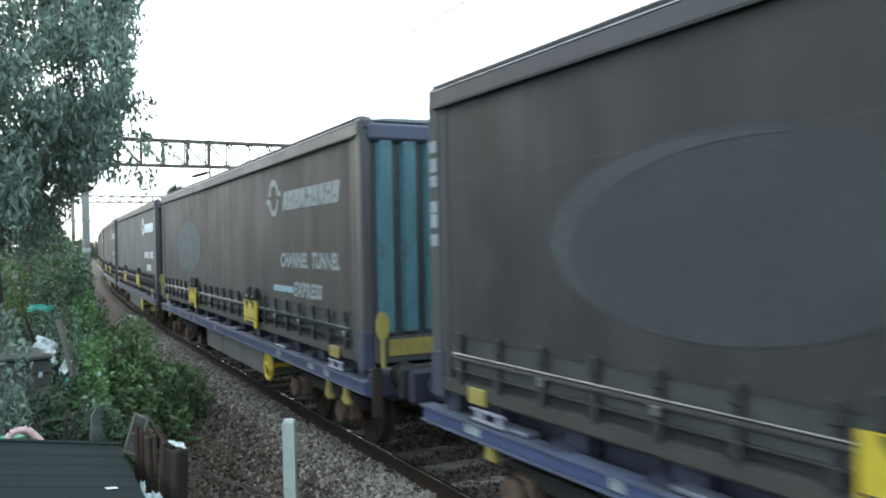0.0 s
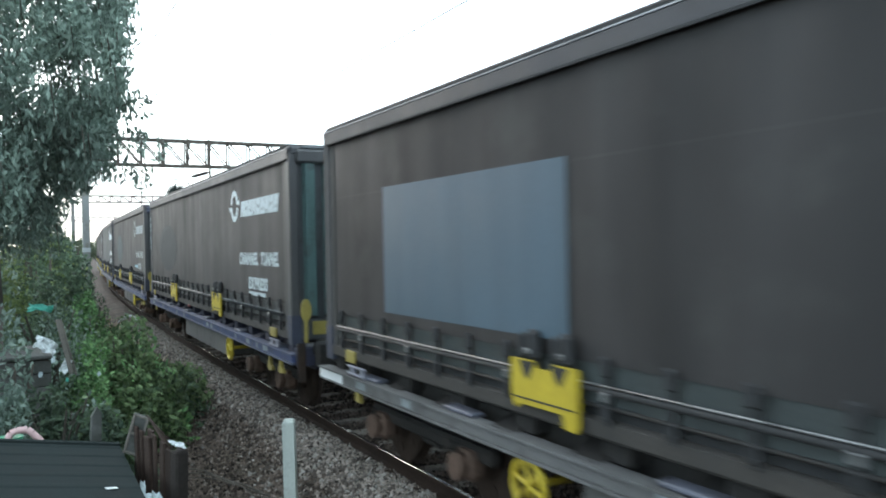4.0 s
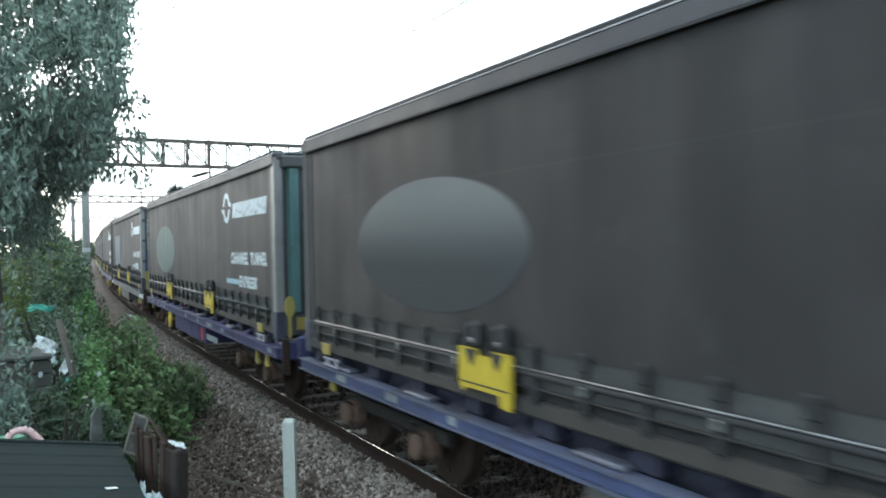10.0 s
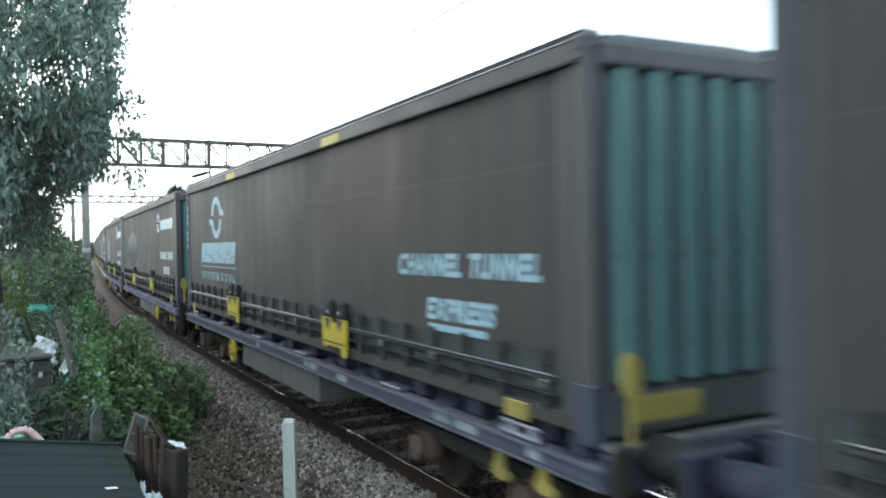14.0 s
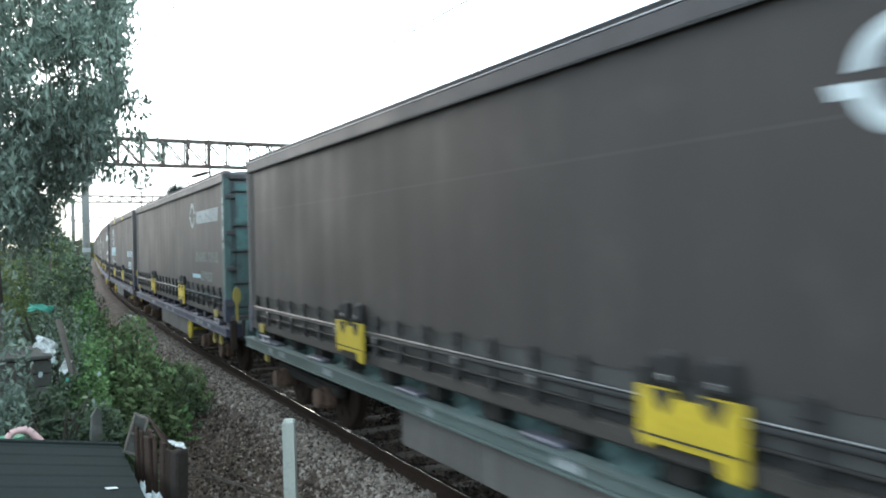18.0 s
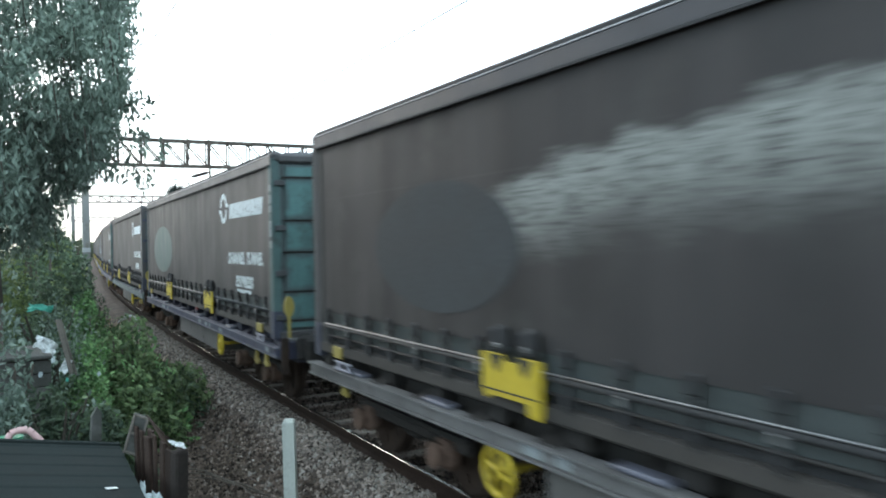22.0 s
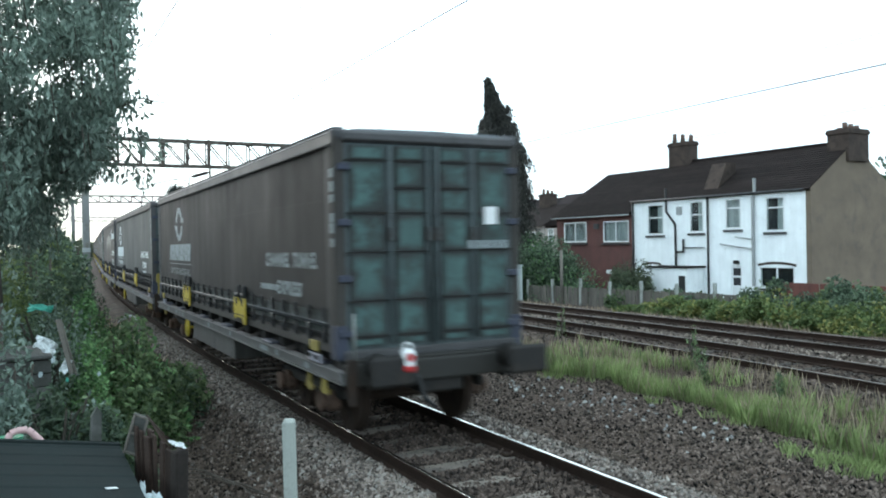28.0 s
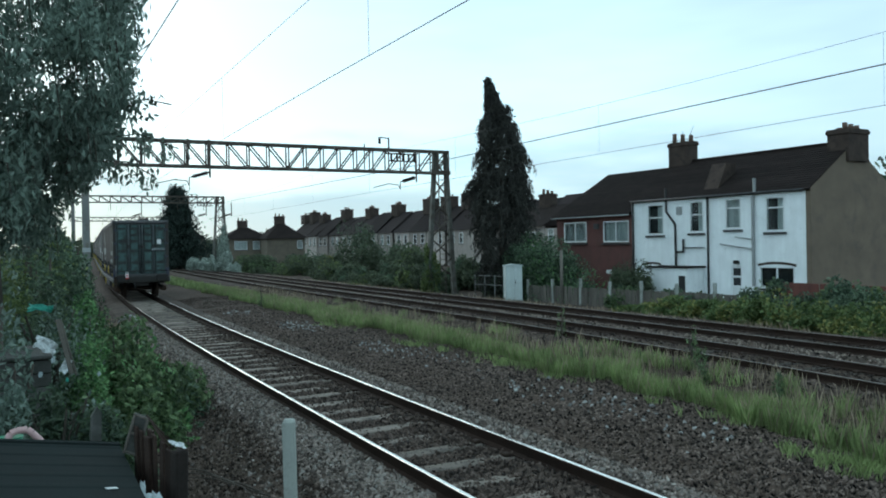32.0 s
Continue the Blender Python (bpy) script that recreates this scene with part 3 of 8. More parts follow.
def curtain_mesh(material, side, tension):
    """A side curtain with shallow upright folds between its buckles."""
    key = ("curtain", material.name, side, tension)
    if key in STOCK:
        return STOCK[key]
    nu, zs = 150, (1.60, 1.70, 1.9, 2.3, 2.9, 3.3, 3.48, 3.56)
    vs, fs = [], []
    rnd = random.Random(tension)
    amp = [rnd.uniform(0.4, 1.0) for _ in range(40)]
    for i in range(nu + 1):
        u = 0.30 + (FRONT - 0.60) * i / nu
        for k, z in enumerate(zs):
            fold = 0.0045 * amp[int(u / 0.56)] * math.sin(2 * math.pi * u / 0.56 + 0.8 * math.sin(u)) * (1.0 if z > 3 else 0.6)
            vs.append((side * (HALF - 0.016 + fold), u, z))
    n = len(zs)
    for i in range(nu):
        for k in range(n - 1):
            q = (i * n + k, (i + 1) * n + k, (i + 1) * n + k + 1, i * n + k + 1)
            fs.append(q if side > 0 else q[::-1])
    STOCK[key] = raw_mesh("curtain", vs, fs, material, True)
    return STOCK[key]


def dusty_panel(base):
    """A copy of a door's paint, grey with road dust along the edges of each pressed panel."""
    key = ("dusty", base.name)
    if key in STOCK:
        return STOCK[key]
    m = base.copy()
    m.name = "dusty_" + base.name
    n, l = m.node_tree.nodes, m.node_tree.links
    b = n["Principled BSDF"]
    tc, sep, no = n.new("ShaderNodeTexCoord"), n.new("ShaderNodeSeparateXYZ"), n.new("ShaderNodeTexNoise")
    l.new(tc.outputs["Generated"], sep.inputs["Vector"])
    l.new(tc.outputs["Object"], no.inputs["Vector"])
    no.inputs["Scale"].default_value, no.inputs["Detail"].default_value = 5.0, 4

    def calc(op, p, q):
        t = n.new("ShaderNodeMath")
        t.operation = op
        for k, v in enumerate((p, q)):
            if isinstance(v, (int, float)):
                t.inputs[k].default_value = v
            else:
                l.new(v, t.inputs[k])
        return t.outputs["Value"]

    x, z = sep.outputs["X"], sep.outputs["Z"]
    near = calc("MINIMUM", calc("MINIMUM", x, calc("SUBTRACT", 1.0, x)), calc("MINIMUM", z, calc("SUBTRACT", 1.0, z)))
    near = calc("ADD", near, calc("MULTIPLY", calc("SUBTRACT", no.outputs["Fac"], 0.5), 0.34))
    r = n.new("ShaderNodeMapRange")
    r.interpolation_type = "SMOOTHSTEP"
    sooty = base is TEAL_TAIL
    r.inputs["From Min"].default_value, r.inputs["From Max"].default_value = 0.0, 0.27 if sooty else 0.20
    r.inputs["To Min"].default_value, r.inputs["To Max"].default_value = 0.90 if sooty else 0.70, 0.0
    l.new(near, r.inputs["Value"])
    mix = n.new("ShaderNodeMix")
    mix.data_type = "RGBA"
    mix.inputs["B"].default_value = (0.022, 0.022, 0.021, 1) if sooty else (0.050, 0.053, 0.056, 1)
    l.new(b.inputs["Base Color"].links[0].from_socket, mix.inputs["A"])
    l.new(r.outputs["Result"], mix.inputs["Factor"])
    l.new(mix.outputs["Result"], b.inputs["Base Color"])
    STOCK[key] = m
    return m


def doors(body, panel, lower, hardware, style, back, header):
    """The rear end: ribbed sheet or panelled double doors."""
    def deep(sh):
        sh.v = [(x, y + back, z) for x, y, z in sh.v]
        return sh

    if style == "ribbed":
        # The sheet is darker than the ribs that stand on it.
        part("end_sheet", Shape().box(-1.13, 1.13, 0.03, 0.06, 1.12, 3.52), DOOR_GREY, body)
        rib = shared("end_rib", lambda: Shape().prism([(-0.095, 0.03), (-0.065, -0.065), (0.065, -0.065), (0.095, 0.03)], "z", 1.45, 3.50), panel)
        for i in range(8):
            part("end_rib", rib, panel, body, m=pose(-0.98 + 0.28 * i, 0.012, 0))
        part("end_sill", Shape().box(-1.13, 1.13, -0.03, 0.03, 1.12, 1.40, 0.01), DOOR_GREY, body)
        part("end_plate", Shape().box(-0.98, -0.36, -0.045, -0.031, 1.19, 1.37, 0.004), YELLOW_DULL, body, "dull yellow warning plate")
        part("end_header", Shape().box(-1.17, 1.17, -0.055, 0.05, 3.50, 3.69, 0.03), header, body)
        return
    top_paint, low_paint = dusty_panel(panel), dusty_panel(lower)
    for s in (-1, 1):
        leaf = part("door", deep(Shape().box(min(s * 0.02, s * 1.14), max(s * 0.02, s * 1.14), 0.02, 0.06, 1.16, 3.58)), DOOR_TEAL, body, "grimy panelled rear door leaf")
        for a, b in ((0.10, 0.50), (0.62, 1.08)):
            zs = (1.19, 1.31, 1.73, 2.30, 2.76, 3.38, 3.57)
            if style == "panel3" and a < 0.5:
                zs = (1.19, 1.31, 1.73, 2.30, 2.76, 3.06, 3.38, 3.57)
            for z0, z1 in zip(zs, zs[1:]):
                p = low_paint if z1 < 2.31 else top_paint
                x0, x1 = sorted((s * a, s * b))
                part("door_panel", deep(Shape().prism([(x0, 0.018), (x0 + 0.03, -0.012), (x1 - 0.03, -0.012), (x1, 0.018)], "z", z0 + 0.018, z1 - 0.018)), p, leaf)
            for z in zs[1:-1]:
                x0, x1 = sorted((s * (a - 0.03), s * (b + 0.03)))
                part("door_ledge", deep(Shape().box(x0, x1, -0.022, 0.016, z - 0.009, z + 0.009)), hardware, leaf)
        if lower is not panel:
            part("lower_plate", deep(Shape().box(*sorted((s * 0.03, s * 1.13)), 0.012, 0.019, 1.17, 2.27)), lower, leaf)
        for x in (0.56, 0.06):
            part("lock_rod", deep(Shape().tube((s * x, -0.03, 1.2), (s * x, -0.03, 3.56), 0.022)), DOOR_TEAL, leaf)
            part("lock_case", deep(Shape().box(s * x - 0.055, s * x + 0.055, -0.045, -0.012, 2.42, 2.60, 0.02)), STEEL_DARK, leaf, "dark oily lock case")
        for z in (1.36, 2.0, 2.65, 3.3):
            part("hinge", deep(Shape().box(*sorted((s * 1.06, s * 1.22)), -0.03, 0.02, z - 0.04, z + 0.04, 0.01)), FOOT_BLUE if style == "panel3" else DOOR_GREY, leaf)
    part("door_sill", deep(Shape().box(-1.17, 1.17, -0.03, 0.06, 1.06, 1.16, 0.012)), POST_DARK, body)
    part("end_header", deep(Shape().box(-1.17, 1.17, -0.03, 0.06, 3.59, 3.72, 0.03)), header, body)


def swap_body(label, curtain, rear, panel, lower, post, seed):
    """A curtain-sided swap body; its origin is the middle of its rear end at rail height, y runs forward."""
    b = thing("swap_body", label, "container", group="swap bodies of the train")
    back = 0.0 if rear == "ribbed" else 0.10
    end = FRONT
    board = BOARD_GREEN if seed % 3 else BOARD_GREY
    header = FACE_BLUE if seed == 20 else POST_DARK
    for s in (-1, 1):
        part("curtain", curtain_mesh(curtain, s, seed), curtain, b, "grimy curtain with shallow folds")
        part("roof_rail", Shape().prism([(s * 1.20, 3.565), (s * 1.258, 3.565), (s * 1.263, 3.575), (s * 1.263, 3.690), (s * 1.257, 3.700), (s * 1.20, 3.700)], "y", back + 0.05, end - 0.05), ROOF_RAIL, b)
        part("rail_strip", Shape().prism([(s * 1.21, 3.702), (s * 1.266, 3.702), (s * 1.266, 3.712), (s * 1.250, 3.718), (s * 1.21, 3.718)], "y", back + 0.16, end - 0.10), RAIL_STRIP_LIT, b, "pale metal strip with the sky's reflection in its colour")
        # Black filling paints the shade inside the roof rail's groove.
        part("rail_groove", Shape().box(*sorted((s * 1.19, s * 1.240)), back + 0.16, end - 0.10, 3.719, 3.742), WEB_AND_SHADE, b)
        part("roof_bead", Shape().tube((s * 1.222, back + 0.05, 3.754), (s * 1.222, end - 0.05, 3.754), 0.013, n=8), ROOF_RAIL, b)
        part("roof_lip", Shape().prism([(s * 1.258, 3.548), (s * 1.282, 3.546), (s * 1.282, 3.562), (s * 1.258, 3.574)], "y", back + 0.12, end - 0.12), WEB_AND_SHADE, b)
        part("side_rail", Shape().prism([(s * 1.10, 1.12), (s * 1.240, 1.12), (s * 1.255, 1.14), (s * 1.255, 1.235), (s * 1.20, 1.25), (s * 1.10, 1.25)], "y", back + 0.08, end - 0.08), RAIL_DUST, b)
        # Black strip painted in for the shaded gap below the side board.
        part("board_recess", Shape().box(*sorted((s * 1.14, s * 1.190)), back + 0.14, end - 0.14, 1.25, 1.31), WEB_AND_SHADE, b)
        part("side_board", Shape().box(*sorted((s * 1.17, s * 1.222)), back + 0.14, end - 0.14, 1.31, 1.62, 0.012), board, b)
        for y0, y1, rear_end in ((back, back + 0.36, True), (end - 0.30, end, False)):
            ya, yb = (y0, y0 + 0.19) if rear_end else (y1 - 0.19, y1)
            pa, pb = (yb, y1) if rear_end else (y0, ya)
            part("corner_post", Shape().box(*sorted((s * 1.13, s * 1.257)), ya, yb, 1.10, 3.66, 0.014), post if rear_end else DOOR_GREY, b, "painted corner post")
            part("curtain_pole", Shape().prism([(s * 1.15, pa + 0.002), (s * 1.238, pa + 0.002), (s * 1.248, pa + 0.03), (s * 1.248, pb - 0.03), (s * 1.238, pb - 0.002), (s * 1.15, pb - 0.002)], "z", 1.14, 3.57), POLE_TAN, b, "dusty tan curtain pole")
            part("corner_foot", Shape().box(*sorted((s * 1.12, s * 1.263)), ya - 0.006, yb + 0.006, 1.06, 1.46, 0.01), FOOT_BLUE, b, "scuffed blue corner foot")
            part("corner_casting", Shape().box(*sorted((s * 1.06, s * 1.266)), ya - 0.012, yb + 0.02, 3.58, 3.762, 0.055), ROOF_RAIL, b)
    part("roof", Shape().prism([(-1.215, 3.72), (1.215, 3.72), (0.9, 3.755), (0.0, 3.768), (-0.9, 3.755)], "y", back + 0.03, end - 0.03), ROOF_SHEET, b)
    part("floor", Shape().box(-1.20, 1.20, back + 0.05, end - 0.05, 1.13, 1.24), STEEL_DARK, b)
    part("front_wall", Shape().box(-1.12, 1.12, end - 0.08, end - 0.02, 1.10, 3.68), panel, b)
    # the row of buckles on the near side
    strap = shared("strap", lambda: Shape().box(-1.272, -1.240, -0.024, 0.024, 1.22, 1.58, 0.006).box(-1.290, -1.255, -0.044, 0.044, 1.53, 1.66, 0.014).box(-1.287, -1.264, -0.034, 0.034, 1.25, 1.35, 0.008), WEB_AND_SHADE)
    buckle = shared("buckle", lambda: Shape().box(-1.291, -1.270, -0.030, 0.030, 1.375, 1.435, 0.008), CHROME)
    n = 24
    for i in range(n):
        y = 0.52 + (end - 1.04) * i / (n - 1)
        if abs(y - 4.62) < 0.4 or abs(y - 9.58) < 0.4:
            continue
        st = part("strap", strap, WEB_AND_SHADE, b, m=pose(0, y, 0))
        if (i * 7 + seed * 3) % 5 < 2:
            part("buckle", buckle, CHROME, st, "shiny steel buckle")
    part("tension_bar", Shape().tube((-1.272, 0.4, 1.474), (-1.272, end - 0.4, 1.474), 0.008, n=6), CHROME, b, "thin shiny tension bar")
    # Added black tube that draws the shade beneath the tension bar.
    part("lower_bar", Shape().tube((-1.258, 0.4, 1.440), (-1.258, end - 0.4, 1.440), 0.024, n=8), WEB_AND_SHADE, b)
    part("dull_bar", Shape().tube((-1.250, 0.4, 1.335), (-1.250, end - 0.4, 1.335), 0.014, n=6), STEEL_DARK, b)
    for y in (4.62, 9.58):
        g = part("grab_plate", Shape().prism([(y + 0.385, 1.55), (y + 0.12, 1.55), (y + 0.08, 1.50), (y - 0.08, 1.50), (y - 0.12, 1.55), (y - 0.385, 1.55), (y - 0.385, 1.17), (y - 0.36, 1.13), (y - 0.24, 1.14), (y - 0.22, 1.23), (y + 0.26, 1.23), (y + 0.34, 1.19), (y + 0.385, 1.25)], "x", -1.318, -1.292), YELLOW, b, "worn yellow lifting plate")
        part("plate_fold", Shape().box(-1.324, -1.317, y - 0.36, y + 0.36, 1.268, 1.280), GRIME, g)
        for d in (-0.19, 0.19):
            part("grab_bracket", Shape().box(-1.32, -1.25, y + d - 0.12, y + d + 0.02, 1.55, 1.77, 0.03).box(-1.31, -1.25, y + d + 0.05, y + d + 0.13, 1.55, 1.74, 0.03), WEB_AND_SHADE, g)
            scuff = [(y + d - 0.10, 1.542), (y + d - 0.02, 1.35 + 0.3 * abs(d)), (y + d + 0.03, 1.44), (y + d + 0.09, 1.545)]
            part("scuff", Shape().prism(scuff, "x", -1.3205, -1.3175), GRIME, g, "dark oily scuff")
            part("grab_bolt", Shape().box(-1.335, -1.32, y + d - 0.06, y + d + 0.01, 1.60, 1.635, 0.006), CHROME, g)
    part("corner_plate", Shape().box(-1.285, -1.256, 0.72, 1.02, 1.10, 1.23, 0.006), YELLOW_DULL, b, "dull yellow corner fitting")
    part("corner_plate", Shape().box(-1.285, -1.256, end - 0.90, end - 0.66, 1.10, 1.23, 0.006), YELLOW_DULL, b, "dull yellow corner fitting")
    doors(b, panel, lower, STEEL_DARK, rear, back, header)
    # number plates down the posts
    plates = [(0.0, 0.10), (0.15, 0.27), (0.30, 0.395), (0.52, 0.62), (0.63, 0.75), (0.81, 0.91)]
    for ya, yb in ((end - 0.15, end - 0.03), (back + 0.03, back + 0.15)):
        if (ya < 1 and rear == "ribbed") or (ya > 1 and seed not in (21, 23, 25)):
            continue
        for p, q in plates:
            part("number_bar", Shape().box(-1.261, -1.256, ya, yb, 3.28 - q, 3.28 - p), WORN_PRINT, b)
    return b


FACE_BLUE = mat("scuffed_blue_beam_face", (0.0500, 0.0530, 0.0860), 0.6, vary=0.25, patch=3, dirt=(0.045, 0.045, 0.055, 0.5, 0.8))
BLUE_FLANGE_LIT = mat("lavender_blue_flange_paint", (0.0680, 0.0800, 0.1320), 0.6, vary=0.3, patch=2.5, dirt=(0.060, 0.058, 0.064, 0.48, 0.9))
BLUE_FACE = mat("scuffed_bright_blue_face", (0.0400, 0.0560, 0.1300), 0.6, vary=0.3, patch=3, dirt=(0.045, 0.045, 0.055, 0.5, 0.8))
# In blue and lav, light caught by the flanges is put into their paler colour.
BAND = {"blue": (BLUE_FLANGE_LIT, NAVY, BLUE_FACE), "lav": (LAVENDER, NAVY, FACE_BLUE), "grey": (BEAM_GREY, STEEL_DARK, BEAM_GREY), "violet": (VIOLET, VIOLET, VIOLET), "teal": (BEAM_TEAL, TEAL_DARK, BEAM_TEAL)}
RUST_BOX = mat("dusty_rust_axlebox", (0.105, 0.068, 0.052), 0.9, vary=0.3, dirt=(0.050, 0.038, 0.032, 0.5, 0.7), spec=0.15)
WHEELS = []


def wheelset_shape():
    s = Shape()
    for sx in (-1, 1):
        s.tube((sx * 0.69, 0, 0), (sx * 0.80, 0, 0), 0.42, n=24)
        s.tube((sx * 0.66, 0, 0), (sx * 0.70, 0, 0), 0.45, n=24)
        s.tube((sx * 0.80, 0, 0), (sx * 0.83, 0, 0), 0.16, n=12)
        for i in range(6):
            t = i * math.pi / 3
            s.tube((sx * 0.805, 0.28 * math.cos(t), 0.28 * math.sin(t)), (sx * 0.812, 0.28 * math.cos(t), 0.28 * math.sin(t)), 0.05, n=8)
    s.tube((-0.7, 0, 0), (0.7, 0, 0), 0.08, n=10)
    return s


def wagon(label, beam, inner, face, skirt, last=False, turned=False):
    """A low platform wagon on two bogies; its origin lies under the rear end of its load at rail height."""
    w = thing("platform_wagon", label, "wagon", group="wagons of the train")
    y0, y1 = -0.09, 14.15
    for s in (-1, 1):
        part("side_beam", Shape().prism([(s * 1.16, 0.81), (s * 1.30, 0.81), (s * 1.30, 0.83), (s * 1.225, 0.84), (s * 1.225, 0.93), (s * 1.31, 0.935), (s * 1.31, 0.955), (s * 1.16, 0.955)], "y", y0, y1), beam, w)
        part("beam_web", Shape().box(*sorted((s * 1.23, s * 1.285)), y0 + 0.02, y1 - 0.02, 0.835, 0.935, 0.006), face, w, "scuffed painted beam face")
        part("inner_beam", Shape().box(*sorted((s * 0.86, s * 0.98)), y0, y1, 0.72, 1.02, 0.012), inner, w)
    part("centre_sill", Shape().box(-0.28, 0.28, y0, y1, 0.62, 0.98, 0.02), STEEL_DARK, w)
    rib = shared("cross_member", lambda: Shape().prism([(-1.26, 0.955), (-1.20, 0.955), (-0.98, 1.04), (0.98, 1.04), (1.20, 0.955), (1.26, 0.955), (1.22, 0.90), (-1.22, 0.90)], "y", -0.16, 0.16), inner)
    for i in range(14):
        part("cross_member", rib, inner, w, m=pose(0, 0.25 + i * 1.0, 0))
    dark = NAVY if inner in (NAVY, VIOLET) else STEEL_DARK
    rest = shared("load_rest", lambda: Shape().prism([(-1.13, 0.955), (-0.98, 0.955), (-0.98, 1.16), (-1.08, 1.16), (-1.13, 1.06)], "y", -0.13, 0.13), dark)
    for i in range(13):
        part("load_rest", rest, dark, w, m=pose(0, 0.72 + i * 1.04, 0))
    pad = shared("pad", lambda: Shape().box(-1.26, -1.12, -0.24, 0.24, 0.957, 0.995, 0.012), LAVENDER)
    for y in (0.9, 3.2, 6.1, 8.3, 10.9, 12.8):
        part("deck_pad", pad, LAVENDER, w, "scuffed pale deck plate", m=pose(0, y, 0))
    bracket = shared("end_bracket", lambda: Shape().box(-1.292, -1.262, -0.24, 0.24, 1.052, 1.074, 0.004).box(-1.292, -1.262, -0.24, 0.24, 0.972, 0.996, 0.004).box(-1.280, -1.262, -0.20, -0.10, 0.996, 1.052).box(-1.280, -1.262, 0.06, 0.20, 0.996, 1.052), BRACKET_PALE)
    for y in (0.82, 13.05):
        part("end_bracket", bracket, BRACKET_PALE, w, "pale scuffed end bracket with dark slots", m=pose(0, y, 0))
    for y in (0.25, LENGTH - 0.15):
        for s in (-1, 1):
            part("spigot", Shape().box(*sorted((s * 1.02, s * 1.2)), y - 0.1, y + 0.1, 0.95, 1.16, 0.02), inner, w)
    yw, yq0, yq1 = (9.85, 5.40, 9.25) if turned else (3.78, 4.15, 8.45)
    bx = part("equipment_box", Shape().box(-1.235, -0.55, yq0, yq1, 0.44, 0.815, 0.01), SKIRT if skirt is None else skirt, w, "dusty grey sheet-metal box under the deck")
    for y in (5.6, 7.0):
        part("box_seam", Shape().box(-1.240, -1.232, y - 0.012, y + 0.012, 0.45, 0.80), POST_DARK, bx)
    part("equipment_box", Shape().box(0.55, 1.235, 4.15, 8.45, 0.44, 0.815, 0.01), SKIRT, w)
    hw = part("handwheel", Shape().ring((-1.26, yw, 0.62), (1, 0, 0), 0.19, 0.028), YELLOW, w, "yellow brake handwheel")
    sp = Shape()
    for i in range(3):
        t = i * math.pi / 3 + 0.3
        sp.tube((-1.26, yw - 0.18 * math.cos(t), 0.62 - 0.18 * math.sin(t)), (-1.26, yw + 0.18 * math.cos(t), 0.62 + 0.18 * math.sin(t)), 0.018, n=6)
    sp.tube((-1.27, yw, 0.62), (-0.9, yw, 0.62), 0.03)
    part("spoke", sp, YELLOW, hw)
    for y, h in ((1.13, 0.20), (0.56, 0.17)):
        part("hook", Shape().prism([(y - 0.04, 0.82), (y + 0.05, 0.82), (y + 0.05, 0.74), (y + 0.11, 0.82 - h), (y + 0.02, 0.78 - h), (y - 0.13, 0.80 - h), (y - 0.14, 0.84 - h), (y - 0.05, 0.87 - h)], "x", -1.275, -1.235), YELLOW_DULL, w, "yellow tie-down hook")
    part("front_hook", Shape().prism([(13.0, 0.82), (13.1, 0.82), (13.12, 0.70), (12.98, 0.69)], "x", -1.275, -1.235), YELLOW_DULL, w, "yellow tie-down hook")
    for yb in (1.9, LENGTH - 1.9):
        bg = part("bogie", Shape().box(-1.02, -0.90, yb - 1.25, yb + 1.25, 0.48, 0.62, 0.03).box(0.90, 1.02, yb - 1.25, yb + 1.25, 0.48, 0.62, 0.03).box(-0.95, 0.95, yb - 0.18, yb + 0.18, 0.40, 0.66, 0.03), STEEL_DARK, w)
        for dy in (-0.9, 0.9):
            for s in (-1, 1):
                ax = Shape().box(*sorted((s * 0.92, s * 1.12)), yb + dy - 0.15, yb + dy + 0.15, 0.32, 0.58, 0.05)
                ax.tube((s * 1.10, yb + dy, 0.45), (s * 1.19, yb + dy, 0.45), 0.12, n=14)
                part("axlebox", ax, RUST_BOX, bg, "rust-brown axlebox")
                sg = Shape().chain([(s * 0.98 + 0.06 * math.cos(k * 0.8), yb + dy + 0.26 + 0.06 * math.sin(k * 0.8), 0.36 + 0.0065 * k) for k in range(36)], 0.018, 4)
                part("spring", sg, STEEL_DARK, bg)
            ws = part("wheelset", shared("wheelset", wheelset_shape, RUST), RUST, bg, m=pose(0, yb + dy, 0.455))
            WHEELS.append((w, ws, yb + dy))
    r = random.Random(len(WHEELS))
    for i in range(10):
        y = r.uniform(0.2, LENGTH - 0.6)
        part("beam_plate", Shape().box(-1.290, -1.284, y, y + r.uniform(0.10, 0.30), 0.85, 0.925, 0.002), WORN_PRINT, w, "pale stencilled plate")
    # the end: headstock, upright step post and handle, buffers and drawbar
    part("headstock", Shape().box(-1.24, 1.24, y0 - 0.06, y0 + 0.06, 0.78, 1.04, 0.02), GRIME if last else inner, w)
    part("end_flange", Shape().box(-1.20, 1.20, y0 - 0.02, y0 + 0.10, 1.04, 1.075, 0.01), GRIME if last else BEAM_GREY, w)
    part("step_post", Shape().box(-1.24, -1.13, y0 - 0.11, y0 - 0.062, 0.58, 1.10, 0.012), RUST, w, "rusty step post")
